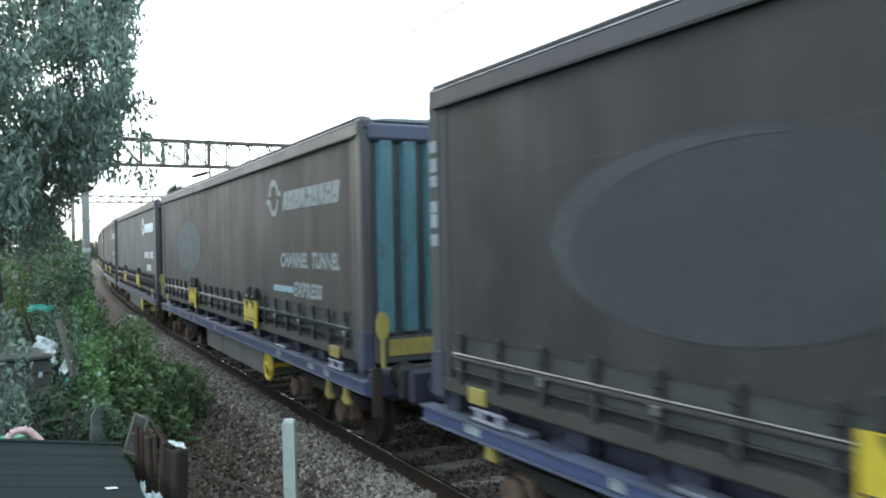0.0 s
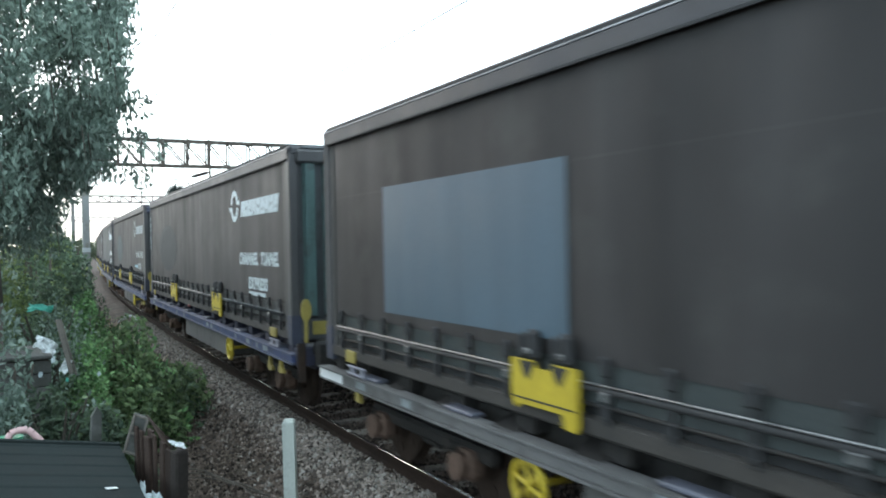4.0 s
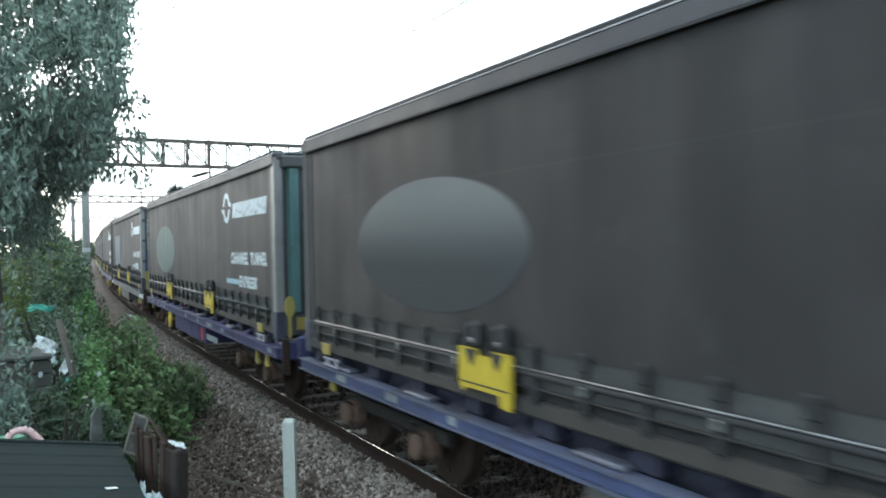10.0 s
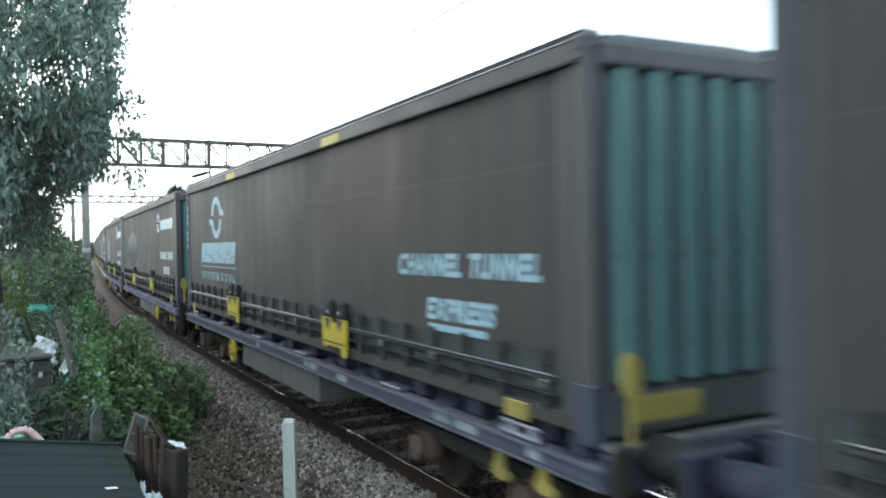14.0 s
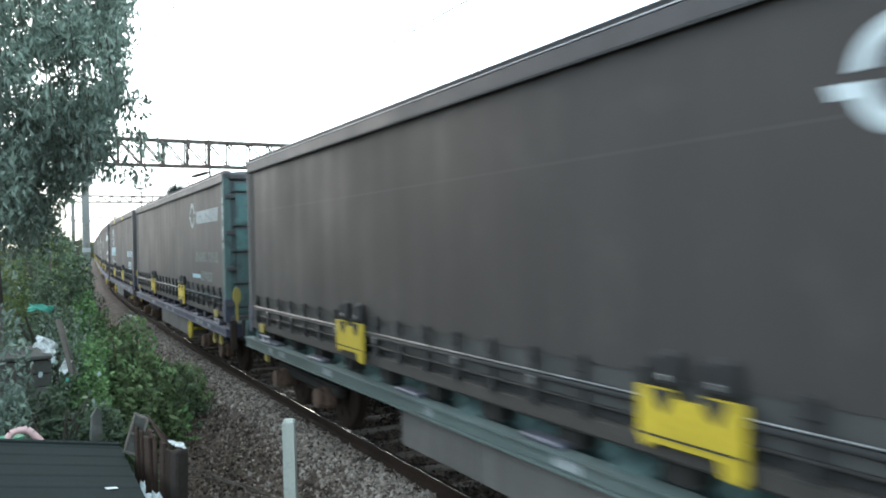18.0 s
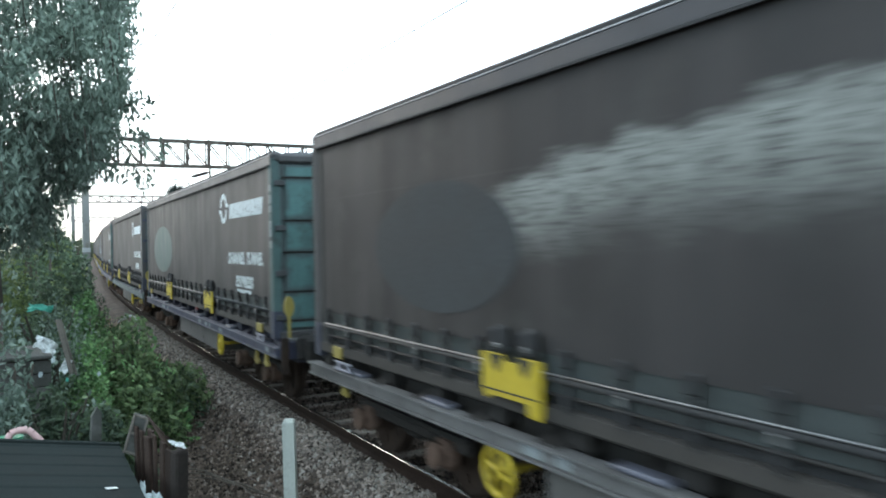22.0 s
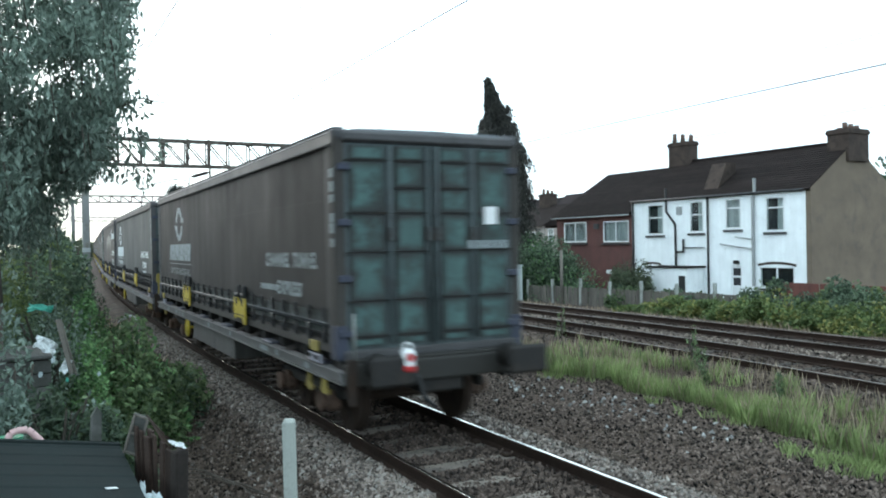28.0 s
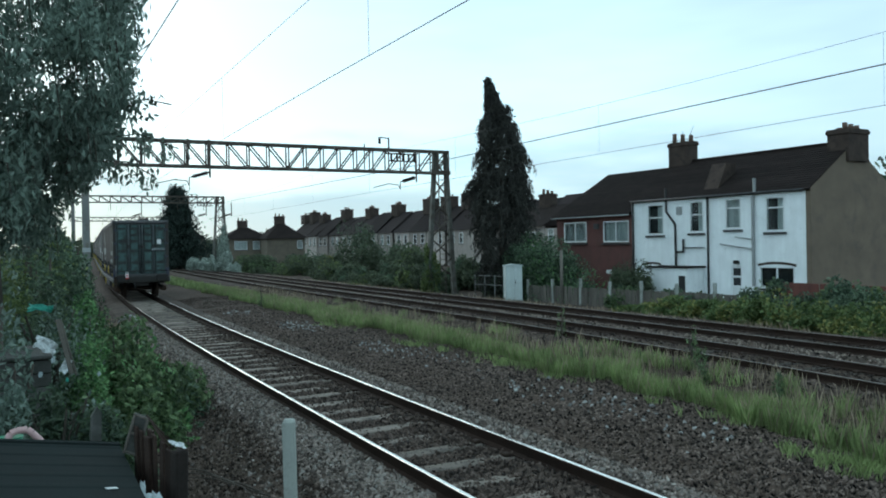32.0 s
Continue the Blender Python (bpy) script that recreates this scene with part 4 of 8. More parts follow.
    if last:
        part("hand_rail", Shape().tube((-1.16, y0 - 0.115, 1.10), (-1.16, y0 - 0.115, 1.62), 0.016, n=6), GALV, w, "thin grey hand rail")
    else:
        part("end_lever", Shape().box(-1.15, -1.10, y0 - 0.13, y0 - 0.10, 1.10, 1.42, 0.012).prism([(-1.125 + 0.072 * math.cos(k * 0.5236), 1.54 + 0.15 * math.sin(k * 0.5236)) for k in range(12)], "y", y0 - 0.135, y0 - 0.095), YELLOW_DULL, w, "dull yellow locking lever")
    for s in (-1, 1):
        part("buffer", Shape().tube((s * 0.875, y0 - 0.05, 1.0), (s * 0.875, y0 - 0.50, 1.0), 0.15, 0.11, n=16).box(s * 0.875 - 0.27, s * 0.875 + 0.27, y0 - 0.58, y0 - 0.50, 0.83, 1.17, 0.05), STEEL_DARK if last or inner is not VIOLET else inner, w)
        part("front_buffer", Shape().tube((s * 0.875, y1, 1.0), (s * 0.875, y1 + 0.50, 1.0), 0.15, 0.11, n=16).box(s * 0.875 - 0.27, s * 0.875 + 0.27, y1 + 0.50, y1 + 0.58, 0.83, 1.17, 0.05), inner, w)
    if not last:
        part("drawbar", Shape().tube((0, y0, 0.92), (0, y0 - 1.0, 0.92), 0.09, n=12), inner, w)
    part("brake_hose", Shape().chain([(-0.35, y0 - 0.05, 0.85), (-0.36, y0 - 0.25, 0.62), (-0.34, y0 - 0.45, 0.55)], 0.025), WEB_AND_SHADE, w)
    return w


# ---- the consist, from the tail (0) forward ----
def rear_print(b, ink, mark=True, word=True, u=0.0, small="bar", express_z=1.72):
    if mark:
        wordmark(b, mark if mark is not True else ink, 2.98 + u, 2.885, 2.25, 0.255)
        badge(b, mark if mark is not True else ink, 3.42 + u, 3.085, 0.268)
    if word:
        part("word", words("CHANNEL", ink, 3.12 + u, 2.10, 1.26, 0.205), ink, b, "printed word CHANNEL")
        part("word", words("TUNNEL", ink, 1.76 + u, 2.10, 1.05, 0.205), ink, b, "printed word TUNNEL")
        part("word", words("EXPRESS", ink, 2.52 + u, express_z, 1.18, 0.195), ink, b, "printed word EXPRESS")
    if small == "under":
        bars(b, ink, 2.48 + u, 1.625, 1.0, 0.06, 13)
    if small == "beside":
        bars(b, PALE_BLUE_PRINT, 3.50 + u, 1.76, 0.95, 0.085, 12)


def front_print(b, ink, u):
    badge(b, ink, u, 2.95, 0.395, 1.10)
    wordmark(b, ink, u + 1.45, 2.10, 2.85, 0.38)
    part("rule", slab([(u + 1.45, 2.015), (u - 1.48, 2.015), (u - 1.48, 2.03), (u + 1.45, 2.03)]), ink, b)
    part("word", words("INTERMODAL", ink, u + 1.42, 1.77, 2.85, 0.155, 0.3, heavy=0.02, gap=1.9), ink, b, "printed word INTERMODAL")


PITCH = 15.4618
SHIFT = (0.05, -0.03, 0.09, -0.20, -0.01, -0.04, 0.1, -0.02, -0.05, -0.27, 0.01, 0.02)
# small unevenness of the run, second by second
UNEVEN = (0.16, 0.01, -0.17, -0.04, 0, 0, 0, 0.05, -0.06, 0.09, 0.08, -0.30, -0.10, -0.06, 0.17, 0.17, 0.13, 0.04, -0.23, -0.04, -0.04, 0.02, 0.03, 0.15, 0.26, -0.09, -0.13, -0.07, -0.03, 0, 0, 0, 0)
RUN = (7.57, 16.26, 25.78, 35.88, 46.45, 57.51, 69.07, 81.18, 93.85, 107.04, 120.71, 134.75, 149.09, 163.68, 178.58, 193.99, 210.39)
ROLL_LAW = np.polyfit(np.arange(0, 33, 2), RUN, 6)
TRAIN = []


def stand(s):
    """The pose of a vehicle whose rear lies s metres along the near track."""
    ahead = s + LENGTH
    x0, x1 = near_x(s), near_x(ahead)
    return pose(x0, s, 0, 0, 0, math.degrees(-math.atan2(x1 - x0, ahead - s)))


def couple(i, body_label, wagon_label, curtain, rear, panel, lower, post, colours, skirt=None):
    """Vehicle i of the train, counted from the one that passes first."""
    beam, inner, face = BAND[colours]
    b = swap_body(body_label, curtain, rear, panel, lower, post, i + 20)
    w = wagon(wagon_label, beam, inner, face, skirt, i == 11, i in (2, 3, 5, 9, 10, 11, -2, -3))
    TRAIN.append((i, b, w))
    return b, w


b, w = couple(11, "dark curtain swap body with worn prints and teal doors", "grey platform wagon with a white tail lamp", CURTAIN_SOOT, "panel3", TEAL_TAIL, TEAL_TAIL, RAIL_DUST, "grey")
rear_print(b, WORN_PRINT, mark=False, u=0.08)
bars(b, WORN_PRINT, 3.50, 1.76, 0.95, 0.085, 12)
front_print(b, WORN_PRINT, 10.85)
part("notice", Shape().box(0.72, 0.90, 0.066, 0.072, 2.62, 2.84, 0.002), WHITE_CASE, b, "white notice on the door")
bar_set = Shape()
for i in range(6):
    bar_set.box(0.48 + i * 0.10, 0.55 + i * 0.10, 0.066, 0.072, 2.32, 2.42)
part("number_bars", bar_set, WORN_PRINT, b)
lampbox = part("tail_lamp", Shape().box(-0.775, -0.625, -0.69, -0.57, 0.98, 1.24, 0.035).ring((-0.70, -0.63, 1.25), (0, 1, 0), 0.055, 0.011, n=14, k=5), WHITE_CASE, w, "white tail lamp with a red lens")
part("lens", Shape().tube((-0.70, -0.68, 1.15), (-0.70, -0.71, 1.15), 0.045, n=14), RED, lampbox)
part("lamp_stripe", Shape().box(-0.779, -0.621, -0.694, -0.566, 0.98, 1.08, 0.03), RED, lampbox)
part("lamp_bracket", Shape().box(-0.73, -0.67, -0.66, -0.15, 0.92, 0.98, 0.01), STEEL_DARK, w)

b, w = couple(10, "blue grey curtain swap body with large white prints", "grey platform wagon with a pale box under its deck", CURTAIN_BLUE, "panel3", TEAL_DARK, TEAL_DARK, POST_DARK, "grey")
rear_print(b, WHITE_PRINT, mark=False, u=0.42, small="under", express_z=1.78)
front_print(b, WHITE_PRINT, 11.68)
b, w = couple(9, "dark curtain swap body splashed with pale dust", "light grey platform wagon with yellow hooks", splashed(CURTAIN), "panel", TEAL, TEAL_DARK, POST_DARK, "grey")
rear_print(b, WHITE_PRINT, small="under")
part("globe_print", oval(10.85, 2.36, 1.30, 0.58), DIM_DISC, b, "dim grey globe print")
b, w = couple(8, "dark curtain swap body with pale oval and teal doors", "faded lavender-blue platform wagon with a grey box", CURTAIN, "panel", TEAL, TEAL, TEAL_DARK, "lav")
rear_print(b, WHITE_PRINT, small="under")
part("globe_print", oval(11.05, 2.37, 1.60, 0.60), TEAL_DISC, b, "pale teal oval print")
b, w = couple(7, "plain dark curtain swap body with grimy teal doors", "faded green-grey platform wagon with yellow handwheel", CURTAIN_WARM, "panel3", TEAL_DARK, TEAL_DARK, POST_DARK, "teal")
rear_print(b, WHITE_PRINT)
b, w = couple(6, "brownish curtain swap body with faded prints", "faded lavender platform wagon with a dusty box", CURTAIN_WARM, "panel", TEAL, TEAL_DARK, TEAL_DARK, "lav")
rear_print(b, FADED_PRINT, mark=WORN_PRINT, small="beside")
b, w = couple(5, "brownish curtain swap body with pale blue prints", "faded lavender-blue platform wagon with rusty step post", CURTAIN_WARM, "ribbed", TEAL, TEAL, POST_DARK, "lav")
rear_print(b, PALE_BLUE_PRINT, mark=False, u=-0.15, small="under")
front_print(b, PALE_BLUE_PRINT, 11.10)
for y in (4.75, 9.75):
    part("yellow_patch", Shape().box(-1.271, -1.262, y - 0.30, y + 0.30, 3.545, 3.665, 0.003), YELLOW, b, "yellow patch on the roof rail")
b, w = couple(4, "dark curtain swap body with grey globe and ribbed end", "lavender-blue platform wagon with a grey box", CURTAIN, "ribbed", TEAL_BLUE, TEAL, POST_DARK, "blue")
rear_print(b, WHITE_PRINT)
part("globe_print", oval(10.64, 2.38, 1.62, 0.60), GLOBE, b, "grey globe print, pale above and dark below")
b, w = couple(3, "dark curtain swap body with pale oval and ribbed end", "deep violet-blue platform wagon with printed side box", CURTAIN, "ribbed", TEAL, TEAL, POST_PALE, "violet", VIOLET)
rear_print(b, WHITE_PRINT, small="beside", u=-0.2)
part("globe_print", oval(10.70, 2.37, 1.58, 0.60), TEAL_DISC, b, "pale teal oval print")
part("red_badge", oval(5.75, 0.62, 0.16, 0.14), RED, w, "round red badge on the side box")
for i in range(9):
    part("mark_block", slab([(5.3 - i * 0.12, 0.55), (5.2 - i * 0.12, 0.55), (5.17 - i * 0.12, 0.67), (5.27 - i * 0.12, 0.67)]), WORN_PRINT, w)
b, w = couple(2, "dark curtain swap body with blue panel and blue doors", "worn light grey platform wagon with a white beam end", CURTAIN, "panel", TEAL, BLUE, POST_PALE, "grey")
rear_print(b, WHITE_PRINT, small="beside")
part("beam_tip", Shape().box(-1.293, -1.225, -0.11, 0.62, 0.815, 0.952, 0.004), WHITE_CASE, w, "white painted beam end")
part("beam_tip", Shape().box(-1.293, -1.225, 13.45, 14.165, 0.815, 0.952, 0.004), WHITE_CASE, w, "white painted beam end")
part("blue_panel", slab([(12.36, 1.71), (9.38, 1.71), (9.38, 2.965), (12.36, 2.965)]), BLUE_POSTER, b, "plain blue rectangle printed on the curtain")
b, w = couple(1, "dark curtain swap body with dim globe print", "violet and lavender platform wagon with yellow hooks", CURTAIN, "ribbed", TEAL_DARK, TEAL_DARK, POST_DARK, "blue")
rear_print(b, WHITE_PRINT, small="under", u=-0.1)
part("globe_print", oval(10.88, 2.40, 1.40, 0.58), DIM_DISC, b, "dim grey globe print")
part("globe_arc", crescent(10.90, 2.40, 1.34, 0.55, -50, 115, 0.22), ARC_PRINT, b, "faint pale arc on the globe")
b, w = couple(0, "dark curtain swap body with bright teal ribbed end", "lavender-blue platform wagon with a long grey box", CURTAIN, "ribbed", TEAL_BLUE, TEAL, POST_DARK, "blue")
rear_print(b, WORN_PRINT, small="beside")
part("globe_print", oval(10.35, 2.42, 1.42, 0.55), GREY_DISC, b, "dim teal-grey oval print")
for i, cols in ((-1, "lav"), (-2, "grey"), (-3, "lav"), (-4, "grey")):
    b, w = couple(i, "dark grey curtain swap body with white prints far along the line", "platform wagon far along the line", CURTAIN_BLUE if i == -1 else CURTAIN, "ribbed" if i % 2 else "panel", TEAL_DARK, TEAL_DARK, POST_DARK, cols)
    rear_print(b, WHITE_PRINT if i == -1 else WORN_PRINT)


for i, b, w in TRAIN:
    if i in (1, 3, 8):
        part("red_handle", Shape().box(-1.27, -1.22, (7.9, 7.7, 6.2)[(1, 3, 8).index(i)] - 0.09, (7.9, 7.7, 6.2)[(1, 3, 8).index(i)] + 0.09, 1.08, 1.15, 0.02), RED_DULL, w, "small red valve handle")


def run(i, t):
    return float(np.polyval(ROLL_LAW, t)) + float(np.interp(t, range(33), UNEVEN)) - PITCH * i + (SHIFT[i] if i >= 0 else 0)


def motions():
    """The train draws away; its wheels turn while they are near."""
    for i, b, w in TRAIN:
        rows = [(t, stand(run(i, t))) for t in range(33)]
        walk(b, rows)
        walk(w, rows)
    for w, ws, y in WHEELS:
        i = next(k for k, _, q in TRAIN if q is w)
        home = ws.matrix_basis.translation.copy()
        times = [0.0]
        t = 0.0
        while t < 32:
            near = -6 < run(i, t) + y < 24
            t = round(t + (1 / 15 if near else 1.0), 4) if near or t >= 31 else round(t + 0.2, 4)
            times.append(min(t, 32.0))
        rows, angle, before = [], 0.0, None
        for t in times:
            s = run(i, t) + y
            if before is not None and -6 < s < 26:
                angle -= min((s - before) / 0.45, 1.5)
            before = s
            rows.append((t, Matrix.Translation(home) @ Matrix.Rotation(angle, 4, "X")))
        walk(ws, rows)
    # the boughs swing in the wind
    wind_t = (0, 3, 6, 9, 11, 13, 14.5, 17, 19, 21, 23.5, 26, 28, 30, 32)
    wind = (0.05, 0.0, -0.01, -0.01, -0.06, -0.11, -0.07, -0.02, -0.01, 0.01, 0.05, 0.03, 0.01, 0.04, 0.07)
    for limb, much, lag in BOUGHS:
        rows = []
        for t in range(33):
            a = float(np.interp(max(t - lag, 0), wind_t, wind)) * much + 0.008 * math.sin(1.7 * t + 5 * lag)
            rows.append((t, pose(a, 0.3 * a, -0.15 * abs(a))))
        walk(limb, rows)


# ---- overhead line and lineside furniture ----
def lattice(s, x0, x1, y, z0, z1, depth, bays, r, falling):
    """A boxed lattice girder between x0 and x1."""
    for dy in (-depth / 2, depth / 2):
        for z in (z0, z1):
            s.box(x0, x1, y + dy - r, y + dy + r, z - r, z + r)
        step = (x1 - x0) / bays
        for i in range(bays + 1):
            x = x0 + i * step
            s.tube((x, y + dy, z0), (x, y + dy, z1), r * 0.62, n=4, smooth=False)
            if i < bays:
                a, b = (z1, z0) if falling else (z0, z1)
                s.tube((x, y + dy, a), (x + step, y + dy, b), r * 0.62, n=4, smooth=False)
    for i in range(bays + 1):
        x = x0 + i * step
        for z in (z0, z1):
            s.tube((x, y - depth / 2, z), (x, y + depth / 2, z), r * 0.55, n=4, smooth=False)
    return s


LEG_GREY = mat("weathered_green_grey_leg", (0.135, 0.132, 0.118), 0.75, 0.1, vary=0.3, streak=0.3, dirt=(0.070, 0.056, 0.044, 0.48, 0.8), spec=0.3)
PLATE_GREY = mat("pale_grey_plate", (0.36, 0.38, 0.38), 0.6, vary=0.2)


def gantry(y, x0, x1, label, fine=True):
    g = thing("line_gantry", label, "gantry", group="gantries over the line")
    z0, z1 = (6.40, 7.62) if fine else (7.32, 8.0)
    bays = 20 if fine else 16
    half = (x0 + x1) / 2
    part("girder", lattice(Shape(), x0 - 0.6, half, y, z0, z1, 0.50, bays // 2, 0.062, True), GIRDER, g, "brown-grey lattice girder")
    part("girder", lattice(Shape(), half, x1 - 0.22, y, z0, z1, 0.50, bays // 2, 0.062, False), GIRDER, g, "brown-grey lattice girder")
    part("mast", Shape().box(x0 - 0.16, x0 + 0.16, y - 0.17, y + 0.17, -0.6, 7.0 if fine else 7.6, 0.03), GALV, g, "pale grey steel mast")
    part("mast_collar", Shape().box(x0 - 0.17, x0 + 0.17, y - 0.18, y + 0.18, 2.28, 2.48, 0.01), PLATE_GREY, g, "white mast plate")
    for a, b in ((-0.98, -1.56), (-0.32, 0.12)):
        leg = Shape().prism([(x1 + b - 0.12, -0.6), (x1 + b + 0.12, -0.6), (x1 + a + 0.10, z1 + 0.05), (x1 + a - 0.10, z1 + 0.05)], "y", y - 0.13, y + 0.13)
        part("leg", leg, LEG_GREY, g, "pale grey steel leg, browner towards the girder")
    part("gusset", Shape().box(x1 - 1.35, x1 - 0.16, y - 0.345, y - 0.315, z0 - 0.12, z0 + 0.14, 0.01).box(x1 - 1.06, x1 - 0.90, y - 0.345, y - 0.315, z0 + 0.144, z1, 0.01), GIRDER, g, "riveted brown gusset plate")
    ladder = Shape()
    for x in (x1 - 0.78, x1 - 0.42):
        ladder.box(x - 0.022, x + 0.022, y - 0.05, y + 0.0, -0.5, z1, 0.004)
    for k in range(22):
        ladder.tube((x1 - 0.78, y - 0.025, 0.1 + k * 0.33), (x1 - 0.42, y - 0.025, 0.1 + k * 0.33), 0.016, n=5)
    part("ladder", ladder, GIRDER, g, "narrow rusty ladder between the legs")
    for i in range(6):
        za, zb = 0.4 + i * 1.15, 0.4 + (i + 1) * 1.15
        ka, kb = za / 7.5, zb / 7.5
        la, ra, lb, rb_ = x1 - 1.56 + 0.56 * ka, x1 + 0.12 - 0.42 * ka, x1 - 1.56 + 0.56 * kb, x1 + 0.12 - 0.42 * kb
        part("leg_brace", Shape().tube((la, y - 0.08, za), (rb_, y - 0.08, zb), 0.048, n=5), GIRDER, g)
        part("leg_brace", Shape().tube((ra, y + 0.08, za), (lb, y + 0.08, zb), 0.048, n=5), GIRDER, g)
    # hangers with insulators and registration arms over each track
    for x in ((5.32, 16.70) if fine else (near_x(y), mid_x(y), far_x(y))):
        k = part("hanger", Shape().tube((x + 3.1, y - 0.3, 7.3 if fine else 7.4), (x + 3.1, y - 0.3, 5.85), 0.05, n=6), GIRDER, g)
        arm = Shape().tube((x + 3.1, y - 0.3, 6.12), (x + 2.2, y - 0.3, 5.86), 0.05, n=6)
        for i in range(7):
            arm.tube((x + 2.95 - i * 0.10, y - 0.3, 6.08 - i * 0.03), (x + 2.90 - i * 0.10, y - 0.3, 6.065 - i * 0.03), 0.105, n=8)
        part("insulator", arm, STEEL_DARK, k, "dark ribbed insulator")
        part("registration_arm", Shape().chain([(x + 2.2, y - 0.3, 5.86), (x + 2.1, y - 0.3, 5.84), (x + 2.1, y - 0.3, 5.42), (x + 2.0, y - 0.3, 5.66), (x + 1.4, y - 0.3, 5.72), (x + 0.5, y - 0.3, 5.50)], 0.024), STEEL_DARK, k)
        part("drop_post", Shape().tube((x + 0.1, y, 6.5), (x + 0.1, y, 7.9), 0.03, n=5), GIRDER, g)
    for xg in ((x0 + 3.4, x0 + 4.6, x0 + 5.6) if fine else ()):
        part("clamp_post", Shape().box(xg - 0.035, xg + 0.035, y - 0.40, y - 0.34, z0 - 0.1, z1 + 0.12, 0.01).tube((xg, y - 0.36, z0 + 0.3), (xg, y - 0.36, z0 + 0.55), 0.085, n=8).tube((xg, y - 0.36, z1 - 0.30), (xg, y - 0.36, z1 - 0.08), 0.08, n=8), GIRDER, g, "dark clamp with insulators")
    bx = x0 + (x1 - x0) * 0.80
    part("switch_post", Shape().tube((bx, y, 7.6), (bx, y, 8.3), 0.05, n=6).tube((bx, y, 8.27), (bx - 0.55, y, 8.3), 0.03, n=6).tube((bx - 0.55, y, 8.3), (bx - 0.55, y, 7.95), 0.07, n=8), STEEL_DARK, g)
    sw = Shape().box(bx - 0.3, bx + 1.6, y - 0.33, y - 0.27, 7.35, 7.42).box(bx - 0.1, bx + 1.6, y - 0.33, y - 0.27, 6.95, 7.02)
    for i in range(5):
        sw.tube((bx + i * 0.35, y - 0.33, 7.0), (bx + i * 0.35, y - 0.33, 7.4), 0.06, n=6)
    part("switch_gear", sw, STEEL_DARK, g, "dark switch gear along the girder")
    return g


gantry(40.3, 2.78, 22.14, "weathered grey lattice gantry across three railway tracks")
gantry(90.0, 5.0, 20.6, "distant grey lattice gantry across the tracks", False)
gantry(150.0, 8.5, 26.0, "far grey lattice gantry across the tracks", False)

WIRE = mat("tarnished_wire", (0.045, 0.045, 0.043), 0.6, 0.6, vary=0.1, bump=0)
SPANS = (-60, -10, 40.3, 90, 150, 230)


def sag(y, low, high):
    for a, b in zip(SPANS, SPANS[1:]):
        if a <= y <= b:
            t = (y - a) / (b - a) * 2 - 1
            return low + (high - low) * t * t
    return high


def overhead(middle, low, high, contact, label):
    o = thing("overhead_wires", label, "overhead wires", group="overhead wires")
    ys = [-30 + 3.0 * i for i in range(84)]
    part("contact_wire", Shape().chain([(middle(y), y, contact) for y in ys[::2]], 0.0065, 5), WIRE, o)
    part("carrier_wire", Shape().chain([(middle(y), y, sag(y, low, high)) for y in ys], 0.005, 5), WIRE, o)
    for y in [-20 + 9.6 * i for i in range(18)]:
        yy = y + 10.5 - 8.8
        part("dropper", Shape().tube((middle(yy), yy, contact), (middle(yy), yy, sag(yy, low, high)), 0.0035, n=4), WIRE, o)
    return o


overhead(lambda y: near_x(y) + 0.02, 6.62, 7.15, 5.10, "thin dark overhead wires above the near track")
overhead(lambda y: far_x(y), 6.70, 7.30, 5.16, "thin dark overhead wires above the far track")
solid("feeder_cable", Shape().chain([(2.9, y, 7.33) for y in (-40, 0, 40.3)] + [(5.2, 90, 7.6), (8.8, 150, 7.6)], 0.014, 6), WIRE, "dark feeder cable strung along the steel masts", "cable")
solid("feeder_cable", Shape().chain([(22.3, y, 7.35 - 0.0004 * abs(y - 10) ** 1.5) for y in (-40, -10, 10, 25, 40.3)] + [(20.8, 90, 7.5)], 0.020, 6), WIRE, "dark feeder cable along the garden side", "cable")

CABINET = mat("pale_grey_cabinet", (0.50, 0.56, 0.55), 0.5, vary=0.12, dirt=(0.30, 0.32, 0.30, 0.58, 0.6), streak=0.1)
cb = thing("relay_cabinet", "pale grey metal relay cabinet standing beside the far track", "cabinet", pose(21.75, 33.3, -0.62, 0, 0, -20))
part("case", Shape().box(-0.42, 0.42, -0.30, 0.30, 0.12, 1.80, 0.02), CABINET, cb)
part("roof", Shape().prism([(-0.46, 1.80), (0.46, 1.80), (0.46, 1.84), (0.0, 1.90), (-0.46, 1.84)], "y", -0.34, 0.34), CABINET, cb)
part("plinth", Shape().box(-0.45, 0.45, -0.33, 0.33, -0.1, 0.12, 0.01), CONCRETE, cb)
part("door", Shape().box(-0.38, -0.02, -0.318, -0.298, 0.22, 1.72, 0.006), CABINET, cb)
part("door", Shape().box(0.02, 0.38, -0.318, -0.298, 0.22, 1.72, 0.006), CABINET, cb)
part("handle", Shape().box(0.05, 0.08, -0.34, -0.318, 0.92, 1.10, 0.005), STEEL_DARK, cb)

hr = thing("handrail", "grey tubular handrail beside the relay cabinet", "handrail")
for i in range(4):
    part("post", Shape().tube((22.35 - 0.10 * i, 34.95 + 0.86 * i, -0.8), (22.35 - 0.10 * i, 34.95 + 0.86 * i, 0.62), 0.03), GALV, hr)
for z in (0.10, 0.58):
    part("rail", Shape().tube((22.35, 34.9, z), (22.05, 37.55, z), 0.025), GALV, hr)

